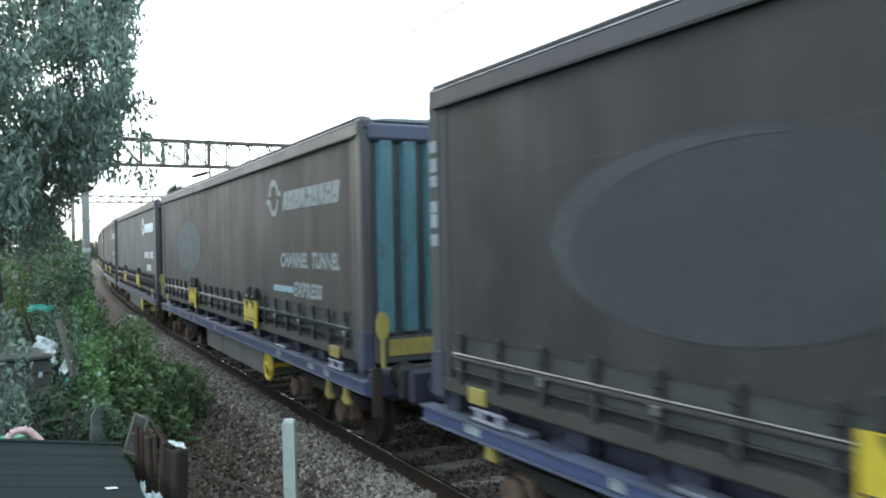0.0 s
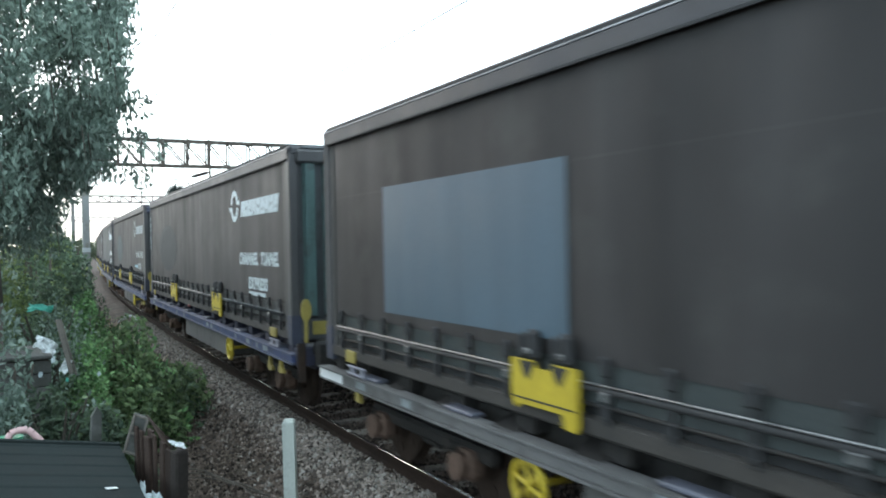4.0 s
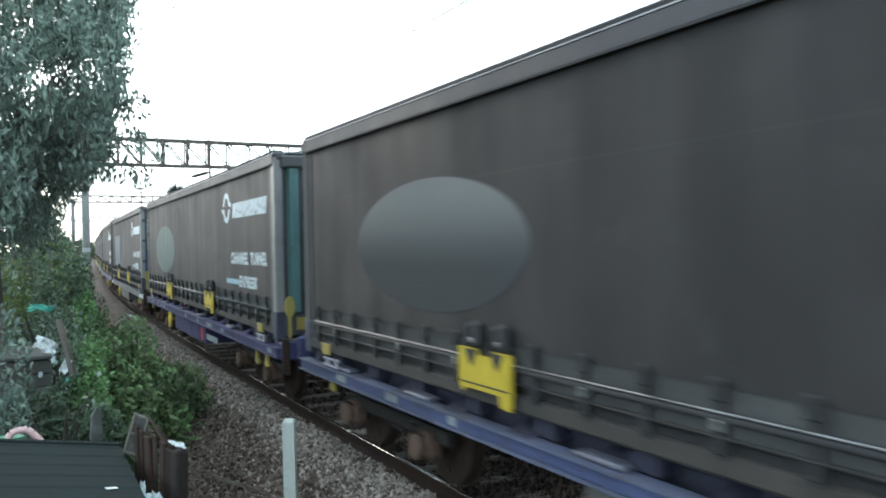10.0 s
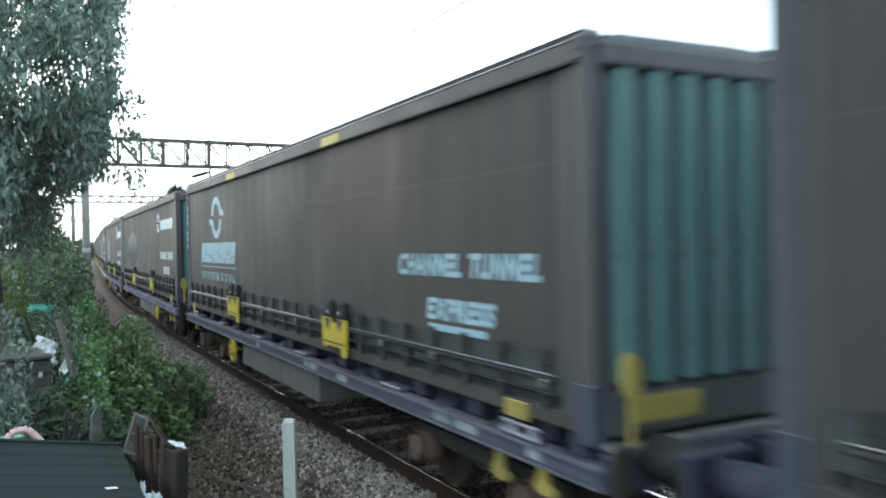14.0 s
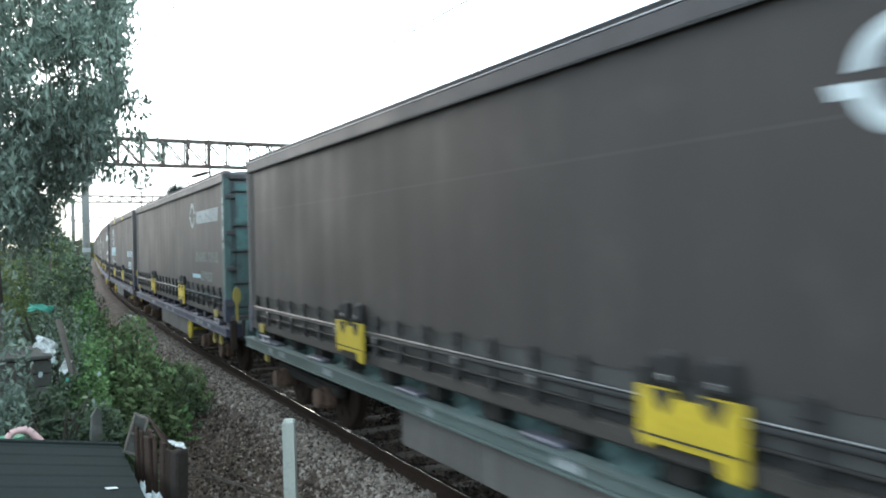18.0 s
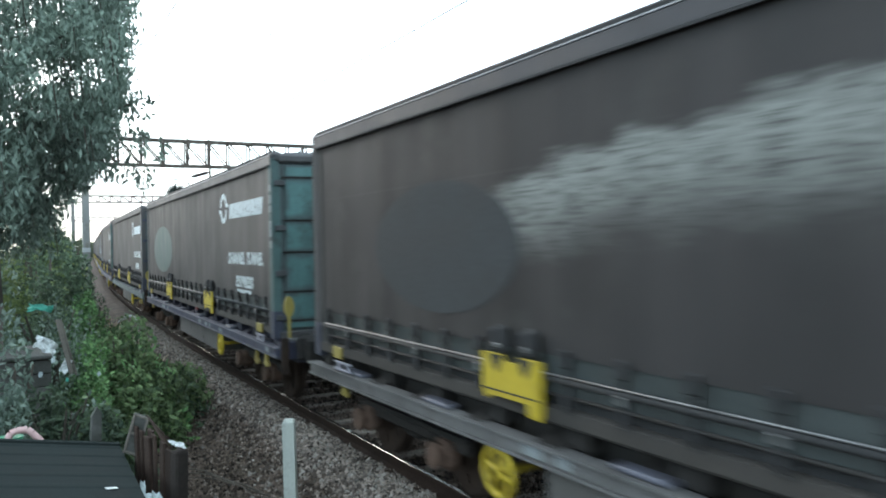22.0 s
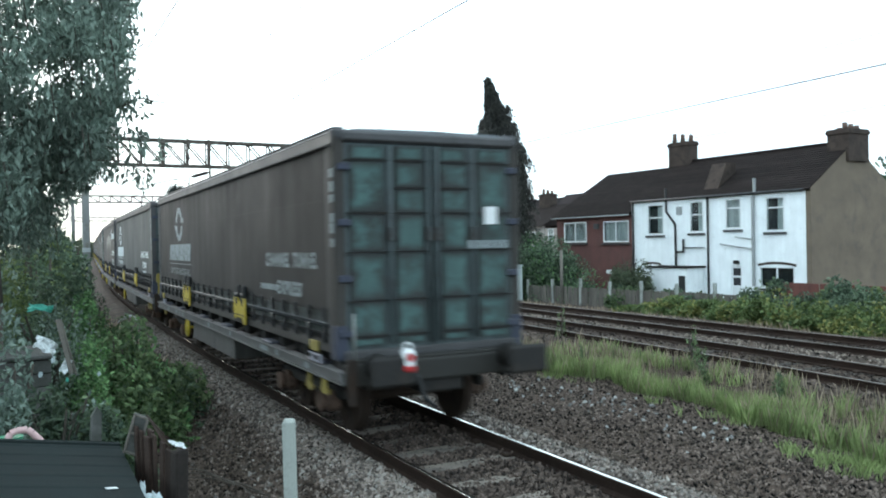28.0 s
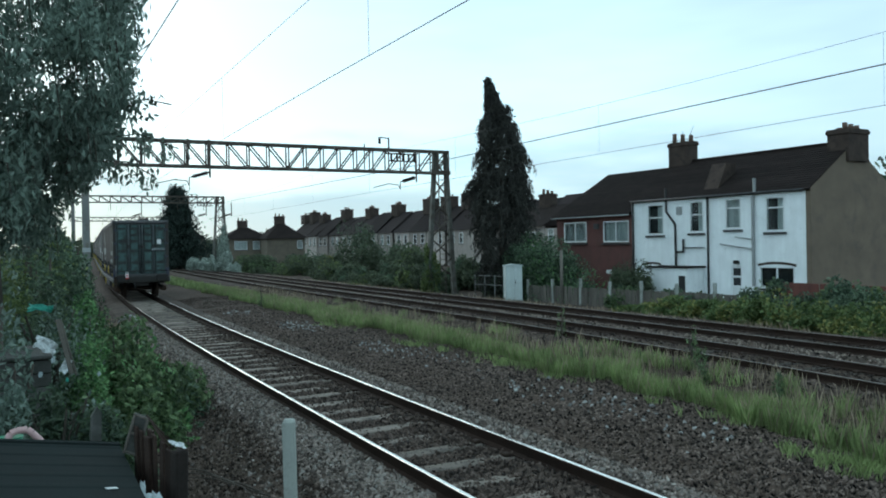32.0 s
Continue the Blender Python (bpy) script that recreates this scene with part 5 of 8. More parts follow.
WOOD_GREY = mat("weathered_grey_wood", (0.125, 0.110, 0.094), 0.9, grain=40, vary=0.3, streak=0.3, dirt=(0.08, 0.075, 0.06, 0.52, 0.7), rand=0.2)
WOOD_DARK = mat("dark_creosoted_wood", (0.032, 0.026, 0.023), 0.9, grain=40, vary=0.35, streak=0.35, dirt=(0.02, 0.018, 0.016, 0.5, 0.7), rand=0.25, spec=0.15)
RED_WOOD = mat("red_brown_fence", (0.13, 0.045, 0.035), 0.85, vary=0.25, streak=0.2)


def garden_fence():
    """Concrete posts with panels of boards along the garden ends."""
    f = thing("garden_fence", "weathered garden fence of grey boards between concrete posts", "fence")
    a, b = Vector((22.45, 33.0, 0)), Vector((24.2, 20.5, 0))
    n = 7
    rnd = random.Random(3)
    board = Shape().box(-0.011, 0.011, -0.055, 0.055, 0, 1.05, 0.004).mesh("board", WOOD_GREY)
    post = Shape().box(-0.06, 0.06, -0.06, 0.06, -0.3, 1.32, 0.015).mesh("post", CONCRETE)
    turn = math.degrees(math.atan2(-(b - a).x, (b - a).y))
    for i in range(n + 1):
        p = a.lerp(b, i / n)
        part("post", post, CONCRETE, f, m=pose(p.x, p.y, -0.80 + rnd.uniform(-0.05, 0.12), rnd.uniform(-2, 2), rnd.uniform(-2, 2), turn))
        if i < n:
            k = 15
            for j in range(k):
                q = a.lerp(b, (i + (j + 0.5) / k) / n)
                part("board", board, WOOD_GREY, f, m=pose(q.x, q.y, -0.84 + rnd.uniform(-0.03, 0.03), rnd.uniform(-1.5, 1.5), rnd.uniform(-2, 2), turn))
    return f


garden_fence()
solid("fence_pole", Shape().tube((22.75, 30.6, -0.9), (22.75, 30.6, 1.95), 0.085, 0.07, n=10), WOOD_GREY, "tall weathered wooden pole beside the garden fence", "pole")
rf = thing("low_fence", "low red-brown fence with a white post behind brambles", "fence")
for i in range(5):
    part("board", Shape().box(27.0, 27.03, 12.0 + i * 2.0, 13.95 + i * 2.0, -0.4, 0.55, 0.01), RED_WOOD, rf)
part("post", Shape().box(26.85, 26.98, 16.0, 16.12, -0.9, 0.9, 0.01), WHITE_CASE, rf)


# ---- houses beyond the line ----
WHITEWASH = mat("white_painted_render", (0.86, 0.89, 0.90), 0.8, grain=50, vary=0.07, bump=0.15, streak=0.06, dirt=(0.52, 0.54, 0.52, 0.60, 0.55))
PEBBLEDASH = mat("brown_pebbledash", (0.175, 0.137, 0.104), 0.95, grain=70, patch=0.8, vary=0.22, bump=0.5, dirt=(0.12, 0.10, 0.085, 0.52, 0.6), spec=0.2)
BRICK_RED = mat("dark_red_brick", (0.118, 0.050, 0.044), 0.9, grain=45, vary=0.25, bump=0.3)
BRICK_BROWN = mat("sooty_brown_brick", (0.062, 0.046, 0.039), 0.92, grain=40, vary=0.35, bump=0.3, dirt=(0.030, 0.026, 0.023, 0.5, 0.8), spec=0.15)
TILE = mat("dark_roof_tile", (0.0215, 0.0165, 0.0155), 0.95, grain=25, patch=1.0, vary=0.35, bump=0.3, dirt=(0.030, 0.029, 0.022, 0.56, 0.6), rand=0.12, spec=0.05)
SLATE = mat("dark_slate_roof", (0.024, 0.019, 0.019), 0.9, grain=12, patch=0.6, vary=0.3, bump=0.2, rand=0.3, spec=0.08)
FRAME_WHITE = mat("white_window_frame", (0.76, 0.78, 0.78), 0.45, vary=0.05, bump=0.02)
PIPE_BLACK = mat("black_downpipe", (0.018, 0.018, 0.019), 0.5, vary=0.15)
PIPE_GREY = mat("grey_soil_pipe", (0.30, 0.31, 0.31), 0.6, vary=0.15)
POT = mat("clay_chimney_pot", (0.12, 0.075, 0.058), 0.9, vary=0.25)
CREAM = mat("cream_render", (0.36, 0.315, 0.285), 0.9, grain=30, vary=0.2, streak=0.15, rand=0.3)
BROWN_RENDER = mat("brown_rendered_wall", (0.150, 0.125, 0.095), 0.9, grain=30, vary=0.25, streak=0.1, rand=0.2)
CURTAIN_NET = mat("net_curtain", (0.45, 0.48, 0.47), 0.9, grain=60, vary=0.2, bump=0.1, streak=0.3)
ROOM_DARK = mat("dim_room", (0.03, 0.032, 0.035), 0.9, vary=0.3)


def glass_material():
    m = bpy.data.materials.new("window_glass")
    m.use_nodes = True
    b = m.node_tree.nodes["Principled BSDF"]
    b.inputs["Base Color"].default_value = (0.85, 0.9, 0.9, 1)
    b.inputs["Roughness"].default_value = 0.03
    b.inputs["Transmission Weight"].default_value = 1.0
    b.inputs["IOR"].default_value = 1.3
    return m


GLASS = glass_material()


def window(parent, y0, y1, z0, z1, x=0.0, panes=2, upright=False, net=True, sill=True, arch=False):
    """A window in a wall whose face is x, looking towards the line; y and z in the wall's own space."""
    w = part("window", Shape().box(x - 0.012, x + 0.05, y0, y0 + 0.075, z0, z1, 0.006).box(x - 0.012, x + 0.05, y1 - 0.075, y1, z0, z1, 0.006).box(x - 0.012, x + 0.05, y0 + 0.075, y1 - 0.075, z0, z0 + 0.075, 0.006).box(x - 0.012, x + 0.05, y0 + 0.075, y1 - 0.075, z1 - 0.075, z1, 0.006), FRAME_WHITE, parent, "white framed window")
    if upright:
        cut = [y0 + (y1 - y0) * i / panes for i in range(panes + 1)]
        for c in cut[1:-1]:
            part("mullion", Shape().box(x - 0.016, x + 0.05, c - 0.035, c + 0.035, z0 + 0.075, z1 - 0.075, 0.005), FRAME_WHITE, w)
    else:
        zc = z0 + (z1 - z0) * (0.56 if panes == 2 else 0.68)
        part("glazing_bar", Shape().box(x - 0.016, x + 0.05, y0 + 0.075, y1 - 0.075, zc - 0.035, zc + 0.035, 0.005), FRAME_WHITE, w)
    part("pane", Shape().box(x + 0.022, x + 0.028, y0 + 0.05, y1 - 0.05, z0 + 0.05, z1 - 0.05), GLASS, w)
    part("interior", Shape().box(x + 0.20, x + 0.22, y0, y1, z0, z1), ROOM_DARK, w)
    if net:
        n = max(4, int((y1 - y0) / 0.07))
        s = Shape()
        k = 0.45 if net == "half" else 1.0
        ys = [y0 + 0.05 + (y1 - y0 - 0.1) * k * i / n for i in range(n + 1)]
        s.add([(x + 0.10 + 0.02 * (i % 2), y, z) for i, y in enumerate(ys) for z in (z0 + 0.05, z1 - 0.05)], [(2 * i, 2 * i + 2, 2 * i + 3, 2 * i + 1) for i in range(n)])
        part("curtain", s, CURTAIN_NET, w, "pale net curtain")
    if sill:
        part("sill", Shape().box(x - 0.10, x + 0.05, y0 - 0.08, y1 + 0.08, z0 - 0.13, z0 - 0.03, 0.012), POST_DARK, w)
    if arch:
        n, c, yc = 10, (y1 - y0) / 2 + 0.06, (y0 + y1) / 2
        rise = 0.09 * c + 0.02
        r = (c * c + rise * rise) / (2 * rise)
        span = math.asin(c / r)
        ts = [math.pi / 2 - span + 2 * span * i / n for i in range(n + 1)]
        vs = [(xx, yc + q * math.cos(t), z1 + rise - r + q * math.sin(t)) for xx in (x - 0.02, x + 0.004) for q in (r - 0.005, r + 0.095) for t in ts]
        k = n + 1
        fs = []
        for i in range(n):
            fs += [(i, i + 1, k + i + 1, k + i), (2 * k + i, 3 * k + i, 3 * k + i + 1, 2 * k + i + 1), (i, 2 * k + i, 2 * k + i + 1, i + 1), (k + i, k + i + 1, 3 * k + i + 1, 3 * k + i)]
        fs += [(0, k, 3 * k, 2 * k), (n, 2 * k + n, 3 * k + n, k + n)]
        s = Shape().add(vs, fs)
        part("arch", s, BRICK_BROWN, w, "dark brick arch")
    return w


def wall_with_holes(face, y0, y1, z0, z1, holes, thick=0.22):
    """An upright wall at x = face with openings, in pieces that butt together."""
    ys = sorted({y0, y1, *[h[0] for h in holes], *[h[1] for h in holes]})
    zs = sorted({z0, z1, *[h[2] for h in holes], *[h[3] for h in holes]})
    vs, fs, idx = [], [], {}

    def vert(x, y, z):
        key = (x, y, z)
        if key not in idx:
            idx[key] = len(vs)
            vs.append(key)
        return idx[key]

    def solid_cell(i, j):
        if not (0 <= i < len(ys) - 1 and 0 <= j < len(zs) - 1):
            return False
        y, z = (ys[i] + ys[i + 1]) / 2, (zs[j] + zs[j + 1]) / 2
        return not any(h[0] < y < h[1] and h[2] < z < h[3] for h in holes)

    a, b = face, face + thick
    for i in range(len(ys) - 1):
        for j in range(len(zs) - 1):
            if not solid_cell(i, j):
                continue
            p, q, r, s = ys[i], ys[i + 1], zs[j], zs[j + 1]
            fs.append((vert(a, p, r), vert(a, p, s), vert(a, q, s), vert(a, q, r)))
            fs.append((vert(b, p, r), vert(b, q, r), vert(b, q, s), vert(b, p, s)))
            if not solid_cell(i - 1, j):
                fs.append((vert(a, p, r), vert(b, p, r), vert(b, p, s), vert(a, p, s)))
            if not solid_cell(i + 1, j):
                fs.append((vert(a, q, r), vert(a, q, s), vert(b, q, s), vert(b, q, r)))
            if not solid_cell(i, j - 1):
                fs.append((vert(a, p, r), vert(a, q, r), vert(b, q, r), vert(b, p, r)))
            if not solid_cell(i, j + 1):
                fs.append((vert(a, p, s), vert(b, p, s), vert(b, q, s), vert(a, q, s)))
    return Shape().add(vs, fs)


def chimney(parent, x, y, z0, z1, wx, wy, pots, material=BRICK_BROWN, low=0.30):
    c = part("chimney", Shape().box(x - wx / 2, x + wx / 2, y - wy / 2, y + wy / 2, z0, z1 - 0.22, 0.01).box(x - wx / 2 - 0.05, x + wx / 2 + 0.05, y - wy / 2 - 0.05, y + wy / 2 + 0.05, z1 - 0.22, z1 - 0.08, 0.01).box(x - wx / 2 - 0.02, x + wx / 2 + 0.02, y - wy / 2 - 0.02, y + wy / 2 + 0.02, z1 - 0.08, z1, 0.01), material, parent, "sooty brick chimney")
    for i in range(pots):
        py = y + (i - (pots - 1) / 2) * wy * 0.8 / max(pots - 1, 1)
        h = low + 0.10 * ((i * 7) % 3)
        part("pot", Shape().tube((x, py, z1), (x, py, z1 + h), 0.13, 0.10, n=10).ring((x, py, z1 + h), (0, 0, 1), 0.10, 0.03, n=10, k=4), POT, c)
    return c


def tiled_slope(parent, y0, y1, xe, ze, xr, zr, material, cut=0.0):
    """A roof slope in courses of overlapping tiles, from eave (xe, ze) to ridge (xr, zr). cut: how far the hip leans in at the y1 end."""
    run_len = math.hypot(xr - xe, zr - ze)
    n = max(4, int(run_len / 0.20))
    dirx, dirz = (xr - xe) / run_len, (zr - ze) / run_len
    nxn, nzn = -dirz * (1 if xr > xe else -1), dirx * (1 if xr > xe else -1)
    for i in range(n):
        a, b = run_len * i / n, run_len * (i + 1) / n + 0.05
        t0, t1 = 0.036, 0.020
        pa = (xe + dirx * a, ze + dirz * a)
        pb = (xe + dirx * b, ze + dirz * b)
        pts = [(pa[0], pa[1]), (pa[0] + nxn * t0, pa[1] + nzn * t0), (pb[0] + nxn * t1, pb[1] + nzn * t1), (pb[0], pb[1])]
        ya0, ya1 = y0, y1 - cut * (i / n)
        part("tile_course", Shape().prism(pts, "y", ya0, ya1), material, parent)


def white_pair():
    """Two white-rendered terraced houses and their neighbours' gable."""
    h = thing("terraced_house", "white rendered pair of terraced houses with dark tiled roof", "house", pose(29.05, 22.05, 0, 0, 0, 3.2))
    eave, ridge, xr, depth, wide = 4.40, 6.45, 3.10, 6.2, 10.0
    g = -0.95
    holes = [(1.00, 1.95, 2.62, 4.14), (3.22, 4.10, 2.78, 4.18), (5.35, 6.20, 2.66, 4.18), (7.85, 8.95, 2.60, 4.14), (0.55, 2.30, 0.15, 1.10), (3.25, 3.80, -0.9, 1.10), (8.15, 9.15, 0.0, 1.05)]
    part("wall", wall_with_holes(0.0, 0.0, wide, g, eave, holes), WHITEWASH, h, "white rendered rear wall")
    part("back_wall", Shape().box(depth - 0.2, depth, 0, wide, g, eave), PEBBLEDASH, h)
    part("gable", Shape().prism([(-0.02, g), (depth, g), (depth, eave), (xr, ridge - 0.03), (-0.02, eave)], "y", -0.24, -0.004), PEBBLEDASH, h, "bare brown pebbledash gable wall")
    part("party_gable", Shape().prism([(0.22, g), (depth - 0.22, g), (depth - 0.22, eave), (xr, ridge - 0.1), (0.22, eave)], "y", wide - 0.2, wide), BRICK_BROWN, h)
    roof = part("roof", Shape().prism([(-0.12, eave - 0.10), (xr, ridge - 0.09), (depth + 0.12, eave - 0.10), (depth + 0.12, eave - 0.05), (xr, ridge - 0.02), (-0.12, eave - 0.05)], "y", -0.22, wide), TILE, h, "dark tiled roof")
    tiled_slope(roof, -0.25, wide, -0.16, eave - 0.06, xr, ridge, TILE)
    part("ridge", Shape().tube((xr, -0.25, ridge + 0.02), (xr, wide, ridge + 0.02), 0.10, n=8), TILE, roof)
    part("gutter", Shape().tube((-0.14, 0.0, eave - 0.06), (-0.14, wide, eave - 0.06), 0.055, n=8), PIPE_BLACK, h, "black gutter")
    window(h, *holes[0], panes=3, net="half")
    window(h, *holes[1], panes=3)
    window(h, *holes[2], net="half")
    window(h, *holes[3], net="half")
    window(h, *holes[4], panes=2, upright=True, net=False, arch=True)
    d = part("door", Shape().box(0.05, 0.10, 3.25, 3.80, -0.9, 1.10, 0.01), FRAME_WHITE, h, "white back door with glazed top")
    part("pane", Shape().box(0.035, 0.045, 3.33, 3.72, 0.2, 0.55, 0.004), ROOM_DARK, d)
    part("pane", Shape().box(0.035, 0.045, 3.33, 3.72, 0.65, 0.98, 0.004), ROOM_DARK, d)
    window(h, *holes[6], arch=True)
    part("downpipe", Shape().tube((-0.07, 5.06, eave), (-0.07, 5.06, g), 0.05, n=8), PIPE_BLACK, h, "black downpipe")
    part("downpipe", Shape().tube((-0.07, 9.93, eave), (-0.07, 9.93, g), 0.06, n=8), PIPE_BLACK, h, "black downpipe")
    part("soil_pipe", Shape().chain([(-0.08, 7.62, 4.9), (-0.08, 7.62, 3.75), (-0.08, 7.05, 3.1), (-0.08, 7.02, 0.9)], 0.055, 8), PIPE_BLACK, h, "black bent soil pipe")
    part("waste_pipe", Shape().chain([(-0.08, 6.98, 1.72), (-0.08, 6.55, 1.74), (-0.08, 6.55, 2.35)], 0.05, 8).chain([(-0.07, 6.5, 1.93), (-0.07, 5.3, 1.93)], 0.03, 6), PIPE_BLACK, h)
    part("soil_pipe", Shape().chain([(-0.08, 2.45, 5.0), (-0.08, 2.45, 4.35), (-0.08, 2.55, 4.2), (-0.08, 2.55, 0.2)], 0.07, 8), PIPE_GREY, h, "pale grey soil pipe")
    part("waste_pipe", Shape().chain([(-0.08, 2.6, 1.85), (-0.08, 3.3, 1.95), (-0.08, 4.35, 2.1)], 0.035, 6).chain([(-0.08, 2.6, 2.3), (-0.08, 3.5, 2.42)], 0.03, 6), PIPE_GREY, h)
    part("vent", Shape().box(-0.06, 0.0, 6.65, 7.0, 3.55, 3.95, 0.02), PIPE_GREY, h)
    part("wall_lamp", Shape().box(-0.14, 0.0, 3.35, 3.62, 1.18, 1.34, 0.02), STEEL_DARK, h)
    part("roof_stub", Shape().prism([(0.25, eave + 0.1), (1.6, eave + 0.1), (1.6, 5.95), (1.0, 5.95), (0.45, 4.9)], "y", 4.78, 5.62), BRICK_BROWN, roof, "sooty stepped stub on the roof")
    chimney(h, xr, 9.30, 5.7, 7.55, 0.7, 1.40, 3)
    part("aerial", Shape().tube((xr, 9.0, 7.5), (xr, 8.55, 8.35), 0.012, n=4).tube((xr, 9.3, 7.5), (xr, 9.3, 8.15), 0.015, n=4), STEEL_DARK, h, "thin bent aerial")
    chimney(h, xr + 0.15, 0.12, 5.6, 7.02, 1.5, 1.0, 4, BRICK_BROWN, 0.12)
    # the lean-to against the wall
    lean = part("lean_to", Shape().prism([(-1.2, g), (-0.01, g), (-0.01, 0.98), (-1.2, 0.98)], "y", 5.35, 7.85), WHITEWASH, h, "white lean-to outhouse")
    part("lean_roof", Shape().prism([(-1.28, 0.985), (-0.012, 0.985), (-0.012, 1.06), (-1.28, 1.04)], "y", 5.25, 7.95), SLATE, lean)
    part("lean_door", Shape().box(-1.225, -1.203, 5.45, 5.85, g, 0.62, 0.005), PIPE_BLACK, lean)
    return h


def brick_house():
    h = thing("brick_house", "dark red brick house with low eaves and hipped roof", "house", pose(28.48, 32.07, 0, 0, 0, 3.2))
    eave, ridge, xr, wide, g = 3.76, 6.30, 3.7, 6.15, -0.95
    holes = [(0.25, 2.20, 2.25, 3.40), (3.55, 5.50, 2.27, 3.43)]
    part("wall", wall_with_holes(0.0, 0.0, wide, g, eave, holes), BRICK_RED, h, "dark red brick wall")
    part("end_wall", Shape().box(0.22, 6.8, wide - 0.22, wide, g, eave), BRICK_RED, h)
    part("side_wall", Shape().box(0.22, 1.1, 0.0, 0.2, g, eave), BRICK_RED, h)
    roof = part("roof", Shape().add([(-0.25, -0.02, eave - 0.05), (-0.25, wide + 0.25, eave - 0.05), (7.2, wide + 0.25, eave - 0.05), (7.2, -0.02, eave - 0.05), (xr, -0.02, ridge), (xr, wide - 0.5, ridge)], [(0, 4, 5, 1), (1, 5, 2), (2, 5, 4, 3), (0, 3, 4), (0, 1, 2, 3)]), TILE, h, "dark hipped roof")
    tiled_slope(roof, 0.0, wide + 0.27, -0.27, eave - 0.04, xr, ridge + 0.02, TILE, cut=0.75)
    part("fascia", Shape().box(-0.28, -0.24, 0.0, wide + 0.25, eave - 0.11, eave - 0.03, 0.008), PIPE_GREY, h, "grey fascia board")
    for ho in holes:
        w = window(h, *ho, panes=2, upright=True)
    part("overflow_box", Shape().box(-0.14, 0.0, 2.5, 2.85, 3.0, 3.3, 0.02), POST_DARK, h)
    part("low_window", Shape().box(-0.02, 0.06, 1.2, 2.0, 0.55, 0.75, 0.01), FRAME_WHITE, h)
    return h


def terrace():
    """A far row of terraced houses, roofs towards the line."""
    rnd = random.Random(8)
    y, i = 66.0, 0
    while y < 150:
        wide = 5.1 + (0.4 if i % 3 == 0 else 0)
        x = 50.5 - (y - 66) * 0.03 + rnd.uniform(-0.25, 0.25)
        ridge, eave = 7.3 + rnd.uniform(-0.15, 0.2), 4.1
        wall = rnd.choice([CREAM, CREAM, WHITEWASH, CREAM, CREAM])
        h = thing("terraced_house", rnd.choice(["distant terraced house with slate roof and brick chimney", "distant rendered terraced house with dark roof"]), "house", pose(x, y, 0), group="far terrace")
        holes = [(0.7, 1.7, 2.3, 3.7), (3.0, 4.0, 2.3, 3.7)]
        part("wall", wall_with_holes(0.0, 0.0, wide, -1.2, eave, holes), wall, h)
        for ho in holes:
            window(h, *ho, net=rnd.choice([True, "half", False]))
        part("roof", Shape().prism([(-0.3, eave - 0.05), (3.6, ridge), (7.5, eave - 0.05), (3.6, eave)], "y", 0.0, wide - 0.003), SLATE, h, "dark slate roof")
        part("party_wall", Shape().box(0.0, 7.2, wide - 0.12, wide - 0.005, -1.2, eave), BRICK_BROWN, h)
        if i > 0 and (i % 2 == 0 or i % 5 == 0):
            chimney(h, 3.4, wide - 0.5, ridge - 0.6, ridge + 1.3 + rnd.uniform(-0.3, 0.4), 1.6, 2.2 + rnd.uniform(-0.3, 0.4), rnd.choice([3, 4, 5]), BRICK_BROWN)
        y += wide
        i += 1


def hipped_house(x, y, wide, eave, ridge, material, rz=0, cuts=((0.10, 0.32), (0.40, 0.62), (0.70, 0.92))):
    h = thing("detached_house", "distant brick house with a dark hipped roof", "house", pose(x, y, 0, 0, 0, rz), group="far houses")
    inset = min(3.6, wide / 2 - 0.15)
    holes = [(wide * a, wide * b, 1.9, 3.3) for a, b in cuts]
    part("wall", wall_with_holes(0, 0, wide, -1.2, eave, holes), material, h)
    part("end_wall", Shape().box(0.22, 7.0, 0.0, 0.2, -1.2, eave), material, h)
    part("end_wall", Shape().box(0.22, 7.0, wide - 0.2, wide, -1.2, eave), material, h)
    for ho in holes:
        window(h, *ho, upright=True)
    part("roof", Shape().add([(-0.4, -0.4, eave - 0.1), (-0.4, wide + 0.4, eave - 0.1), (7.4, wide + 0.4, eave - 0.1), (7.4, -0.4, eave - 0.1), (3.5, inset, ridge), (3.5, wide - inset, ridge)], [(0, 4, 5, 1), (1, 5, 2), (2, 5, 4, 3), (0, 3, 4), (0, 1, 2, 3)]), TILE, h, "dark hipped roof")
    chimney(h, 3.5, wide - inset, ridge - 1.0, ridge + 0.9, 0.9, 1.6, 3)


def back_terrace():
    """The next houses of the row, seen over the bush."""
    h = thing("terraced_house", "cream rendered house with dark roof behind the cypress", "house", pose(34.5, 48.6, 0, 0, 0, 3.2))
    part("wall", Shape().box(0, 0.22, 0, 11, -1.0, 3.55), CREAM, h)
    part("roof", Shape().prism([(-0.25, 3.5), (3.2, 5.25), (6.6, 3.5), (3.2, 3.6)], "y", -0.2, 11), TILE, h, "dark tiled roof")
    chimney(h, 3.2, 3.3, 4.6, 6.15, 0.8, 1.3, 3, BRICK_BROWN, 0.2)
    window(h, 0.9, 2.1, 2.0, 3.1, upright=True, net="half")


white_pair()
brick_house()
back_terrace()
terrace()
hipped_house(41.6, 126.0, 6.2, 3.7, 6.45, BROWN_RENDER, 88, ((0.06, 0.20),))
hipped_house(37.4, 131.0, 7.6, 3.75, 5.9, BROWN_RENDER, 88, ((0.12, 0.40), (0.52, 0.80)))
hipped_house(30.5, 150.0, 14.0, 4.0, 7.0, BROWN_RENDER, 88)
